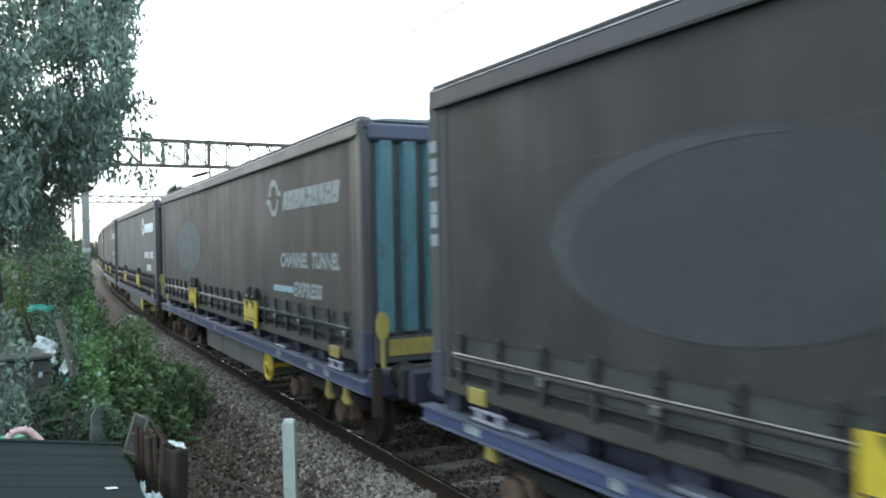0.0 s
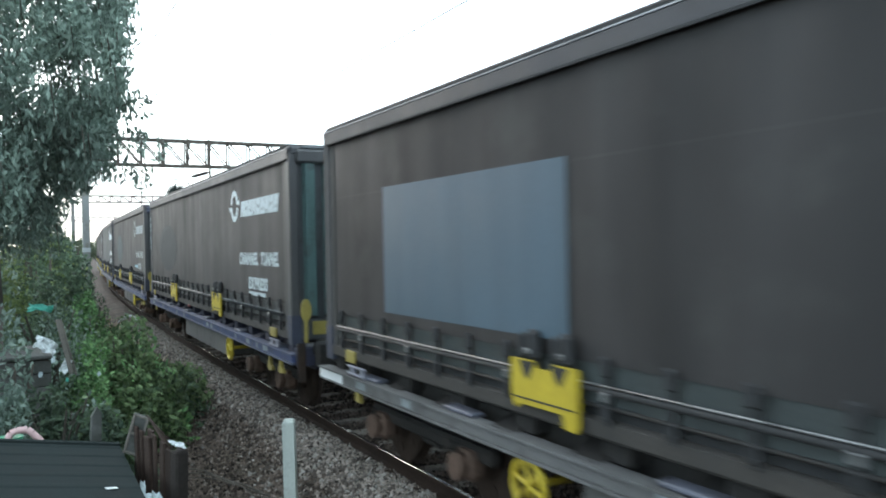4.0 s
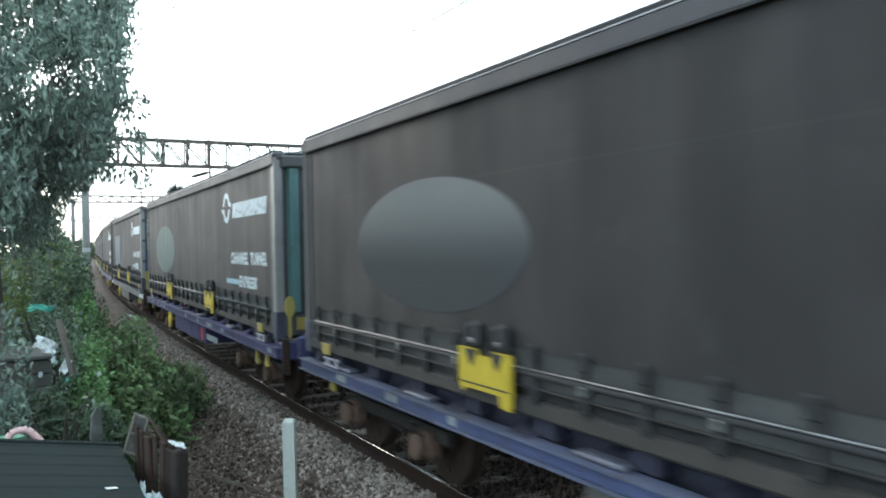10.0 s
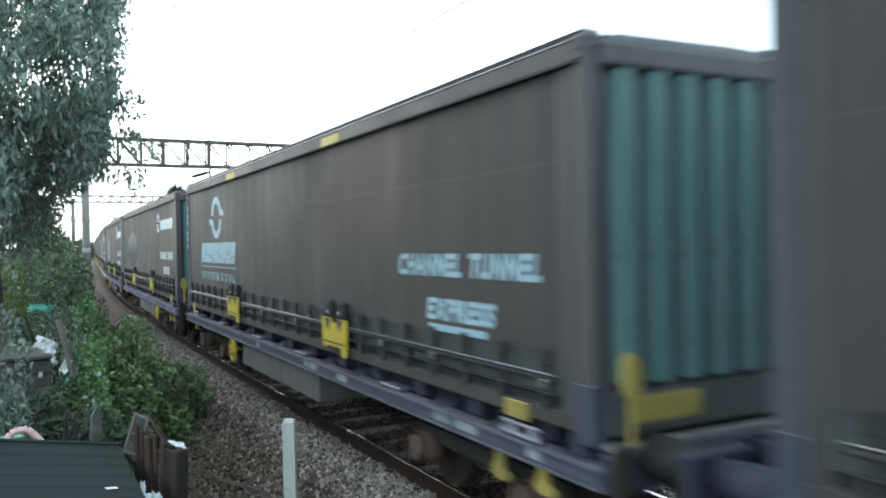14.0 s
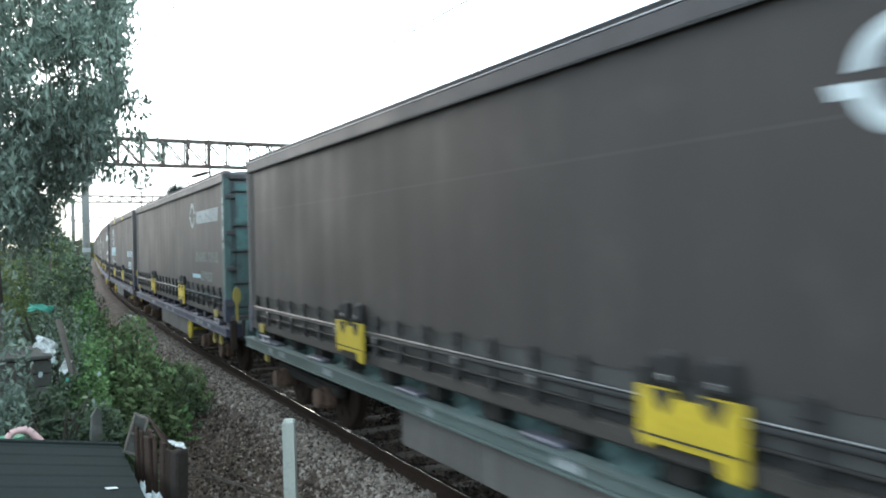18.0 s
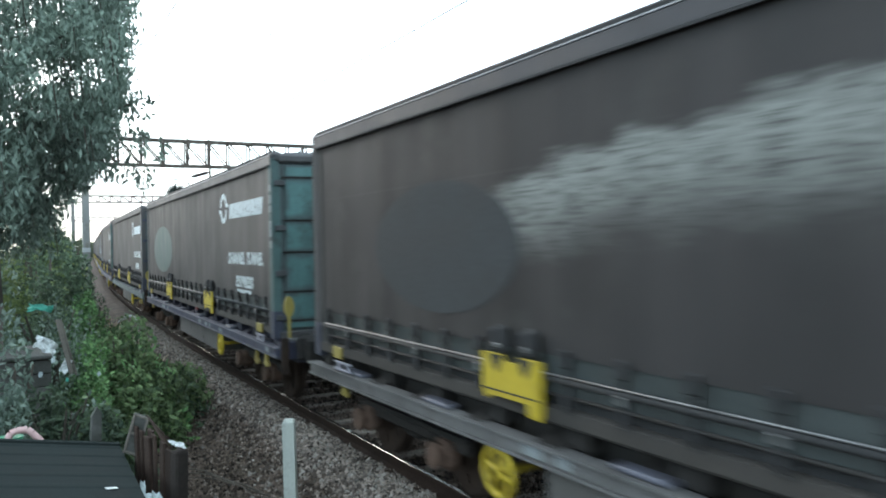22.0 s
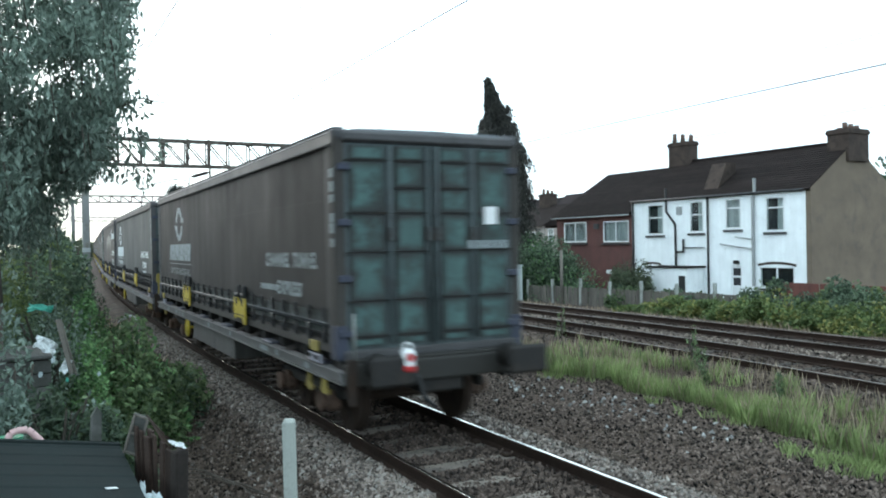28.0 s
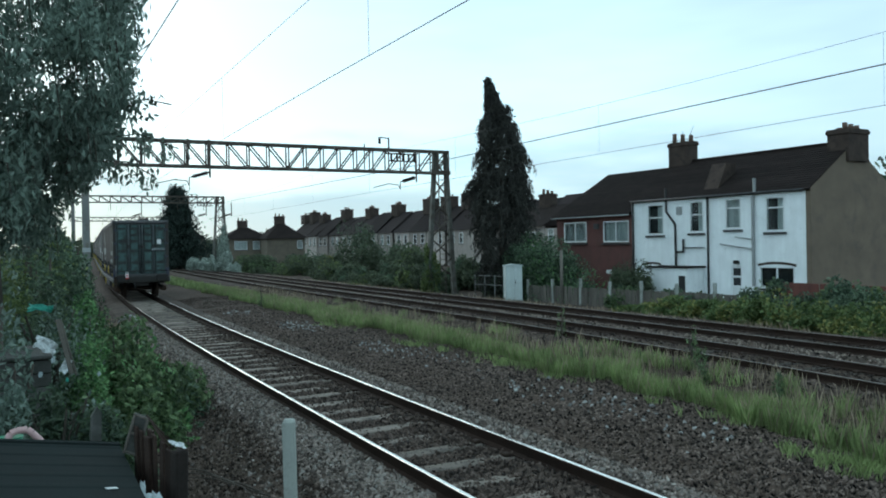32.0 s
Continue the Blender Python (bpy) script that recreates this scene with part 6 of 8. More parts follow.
hipped_house(27.0, 172.0, 13.0, 4.4, 7.4, BRICK_BROWN, 80)


# ---- plants ----
def leaf_mat(name, a, b, rough=0.55, thin=0.25):
    """Leaves that differ one by one between two greens."""
    m = bpy.data.materials.new(name)
    m.use_nodes = True
    n, l = m.node_tree.nodes, m.node_tree.links
    p = n["Principled BSDF"]
    p.inputs["Roughness"].default_value = rough
    p.inputs["Specular IOR Level"].default_value = 0.18
    g = n.new("ShaderNodeNewGeometry")
    mix = n.new("ShaderNodeMix")
    mix.data_type = "RGBA"
    mix.inputs["A"].default_value, mix.inputs["B"].default_value = (*a, 1), (*b, 1)
    l.new(g.outputs["Random Per Island"], mix.inputs["Factor"])
    tc, no = n.new("ShaderNodeTexCoord"), n.new("ShaderNodeTexNoise")
    no.inputs["Scale"].default_value = 1.3
    l.new(tc.outputs["Object"], no.inputs["Vector"])
    mr = n.new("ShaderNodeMapRange")
    mr.inputs["From Min"].default_value, mr.inputs["From Max"].default_value = 0.3, 0.7
    mr.inputs["To Min"].default_value, mr.inputs["To Max"].default_value = 0.65, 1.35
    l.new(no.outputs["Fac"], mr.inputs["Value"])
    sc = n.new("ShaderNodeVectorMath")
    sc.operation = "SCALE"
    l.new(mix.outputs["Result"], sc.inputs[0])
    l.new(mr.outputs["Result"], sc.inputs["Scale"])
    l.new(sc.outputs["Vector"], p.inputs["Base Color"])
    tr, ms = n.new("ShaderNodeBsdfTranslucent"), n.new("ShaderNodeMixShader")
    l.new(sc.outputs["Vector"], tr.inputs["Color"])
    ms.inputs["Fac"].default_value = thin
    l.new(p.outputs["BSDF"], ms.inputs[1])
    l.new(tr.outputs["BSDF"], ms.inputs[2])
    l.new(ms.outputs["Shader"], n["Material Output"].inputs["Surface"])
    return m


LEAF_TREE = leaf_mat("grey_green_hanging_leaves", (0.084, 0.120, 0.095), (0.265, 0.335, 0.280), thin=0.32)
LEAF_ELDER = leaf_mat("mid_green_elder_leaves", (0.038, 0.064, 0.032), (0.180, 0.252, 0.118))
LEAF_IVY = leaf_mat("fresh_green_ivy_leaves", (0.052, 0.125, 0.048), (0.190, 0.340, 0.135))
LEAF_DARK = leaf_mat("dark_hedge_leaves", (0.036, 0.060, 0.040), (0.142, 0.198, 0.124))
LEAF_FAR = leaf_mat("dark_far_bush_leaves", (0.050, 0.066, 0.044), (0.135, 0.160, 0.098))
LEAF_OLIVE = leaf_mat("olive_background_leaves", (0.075, 0.115, 0.044), (0.184, 0.224, 0.086))
LEAF_CONIFER = leaf_mat("dark_conifer_foliage", (0.012, 0.021, 0.017), (0.036, 0.052, 0.042), thin=0.08)
LEAF_CYPRESS = leaf_mat("dark_brown_green_cypress_fronds", (0.022, 0.023, 0.020), (0.068, 0.066, 0.057), thin=0.05)
LEAF_BRAMBLE = leaf_mat("bramble_leaves", (0.050, 0.090, 0.035), (0.160, 0.205, 0.075))
LEAF_YELLOW = leaf_mat("yellowing_leaves", (0.120, 0.145, 0.042), (0.260, 0.260, 0.090))
LEAF_PALE = leaf_mat("pale_grey_green_leaves", (0.220, 0.270, 0.230), (0.420, 0.470, 0.420))
GRASS = leaf_mat("green_lineside_grass", (0.128, 0.178, 0.066), (0.330, 0.405, 0.175))
GRASS_DRY = leaf_mat("dry_seeding_grass", (0.190, 0.150, 0.105), (0.400, 0.325, 0.240))
BARK = mat("grey_brown_bark", (0.075, 0.062, 0.050), 0.95, grain=30, vary=0.35, bump=0.6, streak=0.4)


def leaf_arrays(rng, centres, length, width, down, spread_=0.7):
    """Pointed leaves at the centres; down: how far they hang."""
    n = len(centres)
    d = rng.normal(size=(n, 3)) * spread_
    d[:, 2] -= down
    d /= np.linalg.norm(d, axis=1)[:, None] + 1e-9
    r = rng.normal(size=(n, 3))
    w = np.cross(d, r)
    w /= np.linalg.norm(w, axis=1)[:, None] + 1e-9
    ln = length * rng.uniform(0.6, 1.25, n)[:, None]
    wd = width * rng.uniform(0.6, 1.2, n)[:, None]
    up = np.cross(d, w)
    v = np.stack([centres - d * ln * 0.5, centres + w * wd * 0.5 + up * wd * 0.15 - d * ln * 0.08, centres + d * ln * 0.5, centres - w * wd * 0.5 + up * wd * 0.15 - d * ln * 0.08], axis=1).reshape(-1, 3)
    f = np.arange(n * 4).reshape(-1, 4)
    return v, f


def lumpy(rng, n, centre, radii, lumps=14, hollow=0.55):
    """Points in clumps over an uneven, open mass."""
    k = rng.normal(size=(lumps, 3))
    k /= np.linalg.norm(k, axis=1)[:, None]
    k *= rng.uniform(hollow, 1.0, lumps)[:, None]
    k[:, 2] = np.abs(k[:, 2]) * 0.9 - 0.12
    size = rng.uniform(0.22, 0.42, lumps)
    pick = rng.integers(0, lumps, n)
    d = rng.normal(size=(n, 3))
    d /= np.linalg.norm(d, axis=1)[:, None]
    p = k[pick] + d * (size[pick] * rng.uniform(0.35, 1.0, n) ** 0.6)[:, None]
    return p * np.array(radii) + np.array(centre)


def shrub(name, label, at, radii, leaves, length, width, material, seed, stems=6, down=0.3, lumps=14, second=None, category="shrub", group=""):
    """A bush: bent stems and clumps of separate leaves."""
    rng = np.random.default_rng(seed)
    x, y, z = at
    t = thing(name, label, category, pose(x, y, z), group)
    for i in range(stems):
        a = rng.uniform(0, 2 * math.pi)
        k = rng.uniform(0.2, 0.5)
        tip = (radii[0] * k * math.cos(a), radii[1] * k * math.sin(a), radii[2] * rng.uniform(0.5, 1.0))
        mid = (tip[0] * 0.35, tip[1] * 0.35, tip[2] * 0.6)
        part("stem", Shape().tube((tip[0] * 0.08, tip[1] * 0.08, -0.15), mid, 0.03 * radii[2], 0.018 * radii[2], n=5, cap=False).tube(mid, tip, 0.018 * radii[2], 0.006 * radii[2], n=5, cap=False), BARK, t)
    leaves = int(leaves * 1.7)
    p = lumpy(rng, leaves, (0, 0, radii[2] * 0.12), radii, lumps)
    v, f = leaf_arrays(rng, p, length, width, down)
    part("foliage", raw_mesh("foliage", v, f, material), material, t)["kind"] = "stuff"
    if second:
        p = lumpy(rng, leaves // 5, (0, 0, radii[2] * 0.1), radii, lumps)
        v, f = leaf_arrays(rng, p, length, width, down)
        part("foliage", raw_mesh("foliage", v, f, second), second, t)["kind"] = "stuff"
    return t


BOUGHS = []


def hanging_tree():
    """The tree beside the camera: boughs of long leaves that hang in strands and sway."""
    rng = np.random.default_rng(21)
    t = thing("hanging_leaf_tree", "tall tree with drooping strands of narrow grey-green leaves", "tree", pose(-0.35, 10.2, -0.4))
    part("trunk", Shape().tube((0, 0, -0.2), (0.1, -0.1, 2.2), 0.12, 0.09, n=10).tube((0.1, -0.1, 2.2), (0.05, -0.3, 4.4), 0.09, 0.06, n=10).tube((0.05, -0.3, 4.4), (-0.2, -0.2, 7.4), 0.06, 0.02, n=8), BARK, t)
    base = np.array((-0.35, 10.2, -0.4))
    edge_z = np.array([1.9, 2.3, 2.64, 2.81, 3.04, 3.22, 3.30, 3.46, 3.67, 3.88, 4.04, 4.19, 4.49, 4.8, 5.2, 6.2, 7.6])
    edge_x = np.array([0.05, 0.15, 0.28, 0.38, 0.44, 0.56, 0.74, 0.82, 0.88, 0.93, 1.00, 1.03, 1.08, 1.12, 1.14, 1.0, 0.4])
    n = 1750
    strands = []
    while len(strands) < n:
        z = rng.uniform(2.75, 6.4) if rng.random() < 0.85 else rng.uniform(2.45, 3.4)
        y = rng.uniform(8.0, 10.4)
        rag = 0.20 * noise.noise(Vector((y * 1.5, z * 2.4, 7.0)))
        x = np.interp(z, edge_z, edge_x) - 0.10 + rag - (abs(rng.normal(0, 0.55)) if rng.random() < 0.45 else rng.uniform(0, 2.4)) + 0.12 * (y - 8.5)
        gap = noise.noise(Vector((x * 2.3, y * 0.8, z * 1.9))) + 0.45 * noise.noise(Vector((x * 6.0, y * 1.5, z * 5.0)))
        if x < -2.6 or gap < (-0.06 if x > -0.4 else -0.24):
            continue
        strands.append((x, y, z))
    strands = np.array(strands) - base
    heads = [(0.40, -1.6, 3.3), (0.9, -1.7, 3.9), (0.9, -1.6, 5.0), (0.1, -1.9, 3.4), (0.0, -1.8, 4.8), (-0.9, -1.6, 3.2), (-1.0, -1.5, 4.9), (0.2, -0.6, 6.6), (0.3, -0.5, 3.3)]
    which = np.argmin(((strands[:, None, :] - np.array(heads)[None]) ** 2).sum(2), axis=1)
    for b, head in enumerate(heads):
        own = strands[which == b]
        if not len(own):
            continue
        root = Vector((0.05, -0.25, max(1.9, head[2] - 0.7)))
        limb = part("bough", Shape().tube(root, root.lerp(Vector(head), 0.5) + Vector((0, 0, 0.18)), 0.024, 0.016, n=7).tube(root.lerp(Vector(head), 0.5) + Vector((0, 0, 0.18)), head, 0.016, 0.006, n=7), BARK, t, "drooping leafy bough")
        pts = []
        for s in own:
            m = 30
            u = rng.random(m)
            drop = rng.uniform(0.25, 0.55)
            q = np.stack([s[0] + rng.normal(0, 0.050, m) + 0.05 * np.sin(u * 5), s[1] + rng.normal(0, 0.05, m), s[2] + drop * (0.5 - u)], axis=1)
            pts.append(q)
        v, f = leaf_arrays(rng, np.concatenate(pts), 0.100, 0.034, 0.9, 0.55)
        part("foliage", raw_mesh("foliage", v, f, LEAF_TREE), LEAF_TREE, limb)["kind"] = "stuff"
        tw = Shape()
        for s in own[::3]:
            tw.tube((s[0], s[1], s[2] + 0.16), (s[0] + 0.03, s[1], s[2] - 0.16), 0.006, 0.003, n=4, cap=False)
        part("twig", tw, BARK, limb)["kind"] = "stuff"
        BOUGHS.append((limb, 0.5 + 0.12 * (b % 4) + (0.25 if head[0] > 0.5 else 0), 0.35 * b))
    # thin sprays reach out over the line
    sprays = (((0.75, -1.5, 3.80), (1.15, -1.62, 4.16), (1.45, -1.7, 4.32), (1.72, -1.7, 4.28)),
              ((0.70, -1.5, 3.66), (1.05, -1.55, 3.92), (1.40, -1.6, 3.98), (1.80, -1.6, 3.84)),
              ((0.65, -1.4, 3.52), (0.95, -1.5, 3.70), (1.30, -1.5, 3.70), (1.55, -1.5, 3.56)))
    for k, line in enumerate(sprays):
        spray = part("bough", Shape().chain(line, 0.007, 5), BARK, t, "thin spray of leaves")
        pts = []
        for _ in range(13):
            u = rng.uniform(0.15, 1.0)
            a = min(int(u * 3), 2)
            c = Vector(line[a]).lerp(Vector(line[a + 1]), u * 3 - a)
            m = 14
            w = rng.random(m)
            pts.append(np.stack([c.x + rng.normal(0, 0.035, m), c.y + rng.normal(0, 0.05, m), c.z + 0.05 - 0.26 * w], axis=1))
        v, f = leaf_arrays(rng, np.concatenate(pts), 0.095, 0.034, 0.9, 0.5)
        part("foliage", raw_mesh("foliage", v, f, LEAF_TREE), LEAF_TREE, spray)["kind"] = "stuff"
        BOUGHS.append((spray, 0.8, 0.4 + 0.1 * k))


hanging_tree()
# the lineside thicket, near to far
shrub("elder_bush", "leafy green elder bush beside the ballast", (1.25, 12.2, -0.45), (0.90, 1.30, 1.65), 4800, 0.115, 0.065, LEAF_ELDER, 1, 8, 0.35, 18, LEAF_IVY)
shrub("elder_bush", "low spreading green bush at the edge of the ballast", (2.00, 13.6, -0.5), (0.80, 1.1, 1.05), 2800, 0.11, 0.06, LEAF_ELDER, 2, 6, 0.35, 14, LEAF_DARK)
shrub("elder_bush", "yellow-green bush rising above the ballast shoulder", (1.75, 15.2, -0.5), (0.60, 1.2, 1.45), 3600, 0.085, 0.05, LEAF_ELDER, 3, 6, 0.3, 12, LEAF_OLIVE)
shrub("weed_clump", "dark green nettles behind the low shed", (0.30, 8.3, -0.2), (0.75, 0.7, 1.20), 3400, 0.09, 0.045, LEAF_DARK, 4, 8, 0.4, 14, LEAF_TREE)
shrub("weed_clump", "grey-green leafy weeds over the shed", (-0.45, 7.9, 0.0), (0.55, 0.6, 1.35), 2600, 0.085, 0.035, LEAF_TREE, 5, 6, 0.6, 12)
shrub("ivy_bank", "fresh green ivy bank over an old fence", (1.25, 17.6, -0.4), (0.42, 3.0, 1.75), 5200, 0.085, 0.07, LEAF_IVY, 6, 6, 0.2, 22, LEAF_ELDER)
shrub("ivy_fence", "narrow bright green ivy grown over an old fence", (0.84, 12.3, -0.3), (0.20, 3.7, 1.45), 4200, 0.062, 0.05, LEAF_IVY, 16, 4, 0.2, 30, LEAF_ELDER)
shrub("thicket_bush", "dense dark thicket along the line", (0.35, 13.2, -0.3), (0.85, 1.8, 2.0), 5200, 0.08, 0.04, LEAF_DARK, 7, 6, 0.4, 20, LEAF_TREE)
shrub("thicket_bush", "mixed green thicket along the line", (0.55, 19.5, -0.4), (0.9, 2.2, 3.0), 5600, 0.11, 0.06, LEAF_DARK, 8, 6, 0.4, 20, LEAF_OLIVE)
shrub("thicket_bush", "mixed green thicket along the line", (1.15, 25.5, -0.4), (0.95, 3.0, 2.9), 5200, 0.13, 0.07, LEAF_DARK, 9, 6, 0.3, 20, LEAF_ELDER)
shrub("thicket_bush", "olive green thicket near the mast", (1.25, 33.5, -0.4), (1.1, 4.0, 2.75), 5200, 0.15, 0.08, LEAF_DARK, 10, 6, 0.3, 22, LEAF_OLIVE)
shrub("thicket_bush", "olive green thicket beyond the mast", (1.3, 45.0, -0.4), (1.4, 6.0, 3.4), 4200, 0.2, 0.11, LEAF_DARK, 11, 5, 0.3, 22, LEAF_OLIVE)
shrub("small_tree", "rounded dark green tree behind the thicket", (0.30, 24.0, -0.4), (1.35, 1.5, 4.3), 6000, 0.12, 0.06, LEAF_DARK, 12, 6, 0.6, 22, LEAF_OLIVE, "tree")
shrub("small_tree", "olive tree with yellowing leaves behind the thicket", (-0.9, 17.0, -0.4), (1.2, 1.5, 3.9), 6000, 0.10, 0.055, LEAF_OLIVE, 13, 6, 0.5, 22, LEAF_DARK, "tree")
shrub("small_tree", "dark green tree beyond the sheds", (-1.6, 13.0, -0.4), (1.2, 1.4, 4.5), 5000, 0.10, 0.05, LEAF_DARK, 14, 6, 0.5, 20, LEAF_TREE, "tree")
for i, (x, y, r) in enumerate(((2.5, 62, 3.6), (3.2, 78, 3.4), (4.5, 96, 3.6))):
    shrub("far_tree", "dark lineside tree in the distance", (x - 1.5, y, -0.4), (1.6, 5.0, r), 3000, 0.30, 0.16, LEAF_DARK, 15 + i, 4, 0.3, 18, None, "tree")


def conifer(x, y, z, height, radius, n, seed, label):
    rng = np.random.default_rng(seed)
    t = thing("conifer_tree", label, "tree", pose(x, y, z))
    part("trunk", Shape().tube((0, 0, -0.3), (0, 0, height * 0.97), radius * 0.12, 0.02, n=8), BARK, t)
    sprays = 260
    pts, seg = [], n // sprays
    for i in range(sprays):
        k = (i + rng.random()) / sprays
        zz = height * (0.04 + 0.94 * k)
        taper = min(1.0, 0.80 + 0.9 * k) * (1 - k) ** 1.1 * 1.22
        r = radius * taper * rng.uniform(0.72, 1.12) * (1.25 if rng.random() < 0.07 else 1)
        a = rng.uniform(0, 2 * math.pi)
        u = rng.random(seg) ** 0.6
        rr = r * u * (1.0 if i % 3 else 0.62)
        droop = -0.16 * height / 11 * 3.0 * u ** 2 * (0.4 + rng.random()) + 0.35 * (1 - u)
        wob = rng.normal(0, 0.10 * radius, (seg, 3))
        pts.append(np.stack([rr * math.cos(a), rr * math.sin(a), zz + droop], axis=1) + wob)
    v, f = leaf_arrays(rng, np.concatenate(pts), 0.42, 0.17, 0.9, 0.5)
    part("foliage", raw_mesh("foliage", v, f, LEAF_CONIFER), LEAF_CONIFER, t)["kind"] = "stuff"
    return t


def cypress():
    """A tall narrow tree of drooping fronds, its tip bent over."""
    rng = np.random.default_rng(31)
    t = thing("cypress_tree", "tall narrow dark cypress beside the garden fence", "tree", pose(23.2, 36.6, -0.8))
    hs = np.array((0.3, 2.0, 4.0, 5.6, 8.3, 10.2, 11.3, 12.0))
    rs = np.array((1.10, 1.45, 1.85, 1.85, 1.35, 0.70, 0.30, 0.05))
    cx = np.array((0.1, 0.1, 0.08, 0.10, 0.12, -0.22, -0.50, -0.74))
    spine = [(float(np.interp(z, hs, cx)), 0.0, float(z)) for z in (-0.3, 2.0, 4.5, 7.0, 9.0, 10.5, 11.6)]
    trunk = Shape()
    for k, (a, b) in enumerate(zip(spine, spine[1:])):
        trunk.tube(a, b, 0.24 - 0.037 * k, 0.24 - 0.037 * (k + 1), n=8, cap=False)
    part("trunk", trunk, BARK, t)
    pts = []
    for i in range(1600):
        h = 0.3 + 11.6 * rng.random() ** 0.85
        a = rng.uniform(0, 2 * math.pi)
        lump = 1 + 0.20 * noise.noise(Vector((2.2 * math.cos(a), 2.2 * math.sin(a), h * 0.8)))
        r = float(np.interp(h, hs, rs)) * lump * rng.uniform(0.72, 1.04) * (1.16 if rng.random() < 0.10 else 1)
        long = rng.uniform(0.5, 1.15) * min(1.0, 0.35 + r * 0.5)
        u = rng.random(46)
        rr = r * (0.55 + 0.45 * u)
        z = h + 0.30 * long * np.sin(u * 2.4) - long * u ** 2.2
        wob = rng.normal(0, 0.065, (46, 3)) * (1.15 - 0.6 * u)[:, None]
        pts.append(np.stack([np.interp(h, hs, cx) + rr * math.cos(a), rr * math.sin(a), z], axis=1) + wob)
    for a, h, r in ((2.6, 6.0, 2.15), (2.4, 5.7, 2.10), (2.8, 6.2, 2.00), (2.5, 7.9, 1.55), (-0.4, 8.1, 1.48), (-0.5, 7.5, 1.65), (2.4, 9.4, 1.12), (-0.5, 10.2, 0.82), (-0.4, 9.2, 1.10)):
        for k in range(5):
            u = rng.random(60)
            e = r + rng.normal(0, 0.08)
            b = a + rng.normal(0, 0.06)
            q = np.stack([np.interp(h, hs, cx) + e * (0.6 + 0.4 * u) * math.cos(b), e * (0.6 + 0.4 * u) * math.sin(b), h + rng.normal(0, 0.1) + 0.35 * np.sin(u * 2.6) - 0.75 * u ** 3], axis=1)
            pts.append(q + rng.normal(0, 0.06, (60, 3)))
    v, f = leaf_arrays(rng, np.concatenate(pts), 0.19, 0.060, 1.3, 0.45)
    part("foliage", raw_mesh("foliage", v, f, LEAF_CYPRESS), LEAF_CYPRESS, t)["kind"] = "stuff"


cypress()
conifer(17.2, 101.0, -0.6, 9.9, 4.9, 26000, 32, "broad dark conifer in the distance by the line")
# far side of the line
shrub("garden_bush", "green garden bush in front of the brick house", (24.2, 34.6, -0.8), (1.8, 4.4, 3.3), 21000, 0.15, 0.09, LEAF_DARK, 41, 6, 0.3, 36, LEAF_IVY)
shrub("garden_bush", "dark rounded shrub against the white wall", (26.6, 30.2, -0.9), (1.05, 1.4, 2.5), 8000, 0.15, 0.06, LEAF_FAR, 42, 4, -0.2, 30)
shrub("garden_bush", "low green shrubs along the garden fence", (23.6, 27.4, -0.8), (0.7, 1.3, 1.25), 1800, 0.14, 0.08, LEAF_ELDER, 43, 4, 0.3, 12, LEAF_DARK)
shrub("garden_bush", "green shrub behind the garden fence", (25.0, 34.4, -0.8), (0.9, 1.4, 1.9), 2200, 0.16, 0.09, LEAF_DARK, 44, 4, 0.3, 14)
rb = random.Random(17)
for i in range(9):
    y = 10.5 + 1.75 * i
    x = 20.9 + 0.17 * i + rb.uniform(-0.3, 0.3)
    shrub("bramble_bush", "bramble thicket with yellowing leaves beside the far track", (x + 0.2, y, -0.65), (1.3, 1.3, (0.95 if i < 6 else 0.55) + rb.uniform(-0.1, 0.25)), 1700, 0.15, 0.10, LEAF_BRAMBLE, 50 + i, 4, 0.2, 14, LEAF_YELLOW)
    shrub("bramble_bush", "tall dark bramble thicket in front of the gardens", (x + 2.3, y + 0.8, -0.7), (1.3, 1.3, (1.30 if i < 6 else 0.70) + rb.uniform(-0.2, 0.30)), 1900, 0.16, 0.10, LEAF_DARK, 70 + i, 4, 0.2, 14, LEAF_BRAMBLE)
    if i > 4:
        continue
    shrub("bramble_bush", "tall green thicket below the gable", (x + 4.2, y + 0.5, -0.8), (1.2, 1.3, 1.25 + rb.uniform(-0.2, 0.3)), 1500, 0.16, 0.10, LEAF_BRAMBLE, 90 + i, 4, 0.2, 14, LEAF_ELDER)
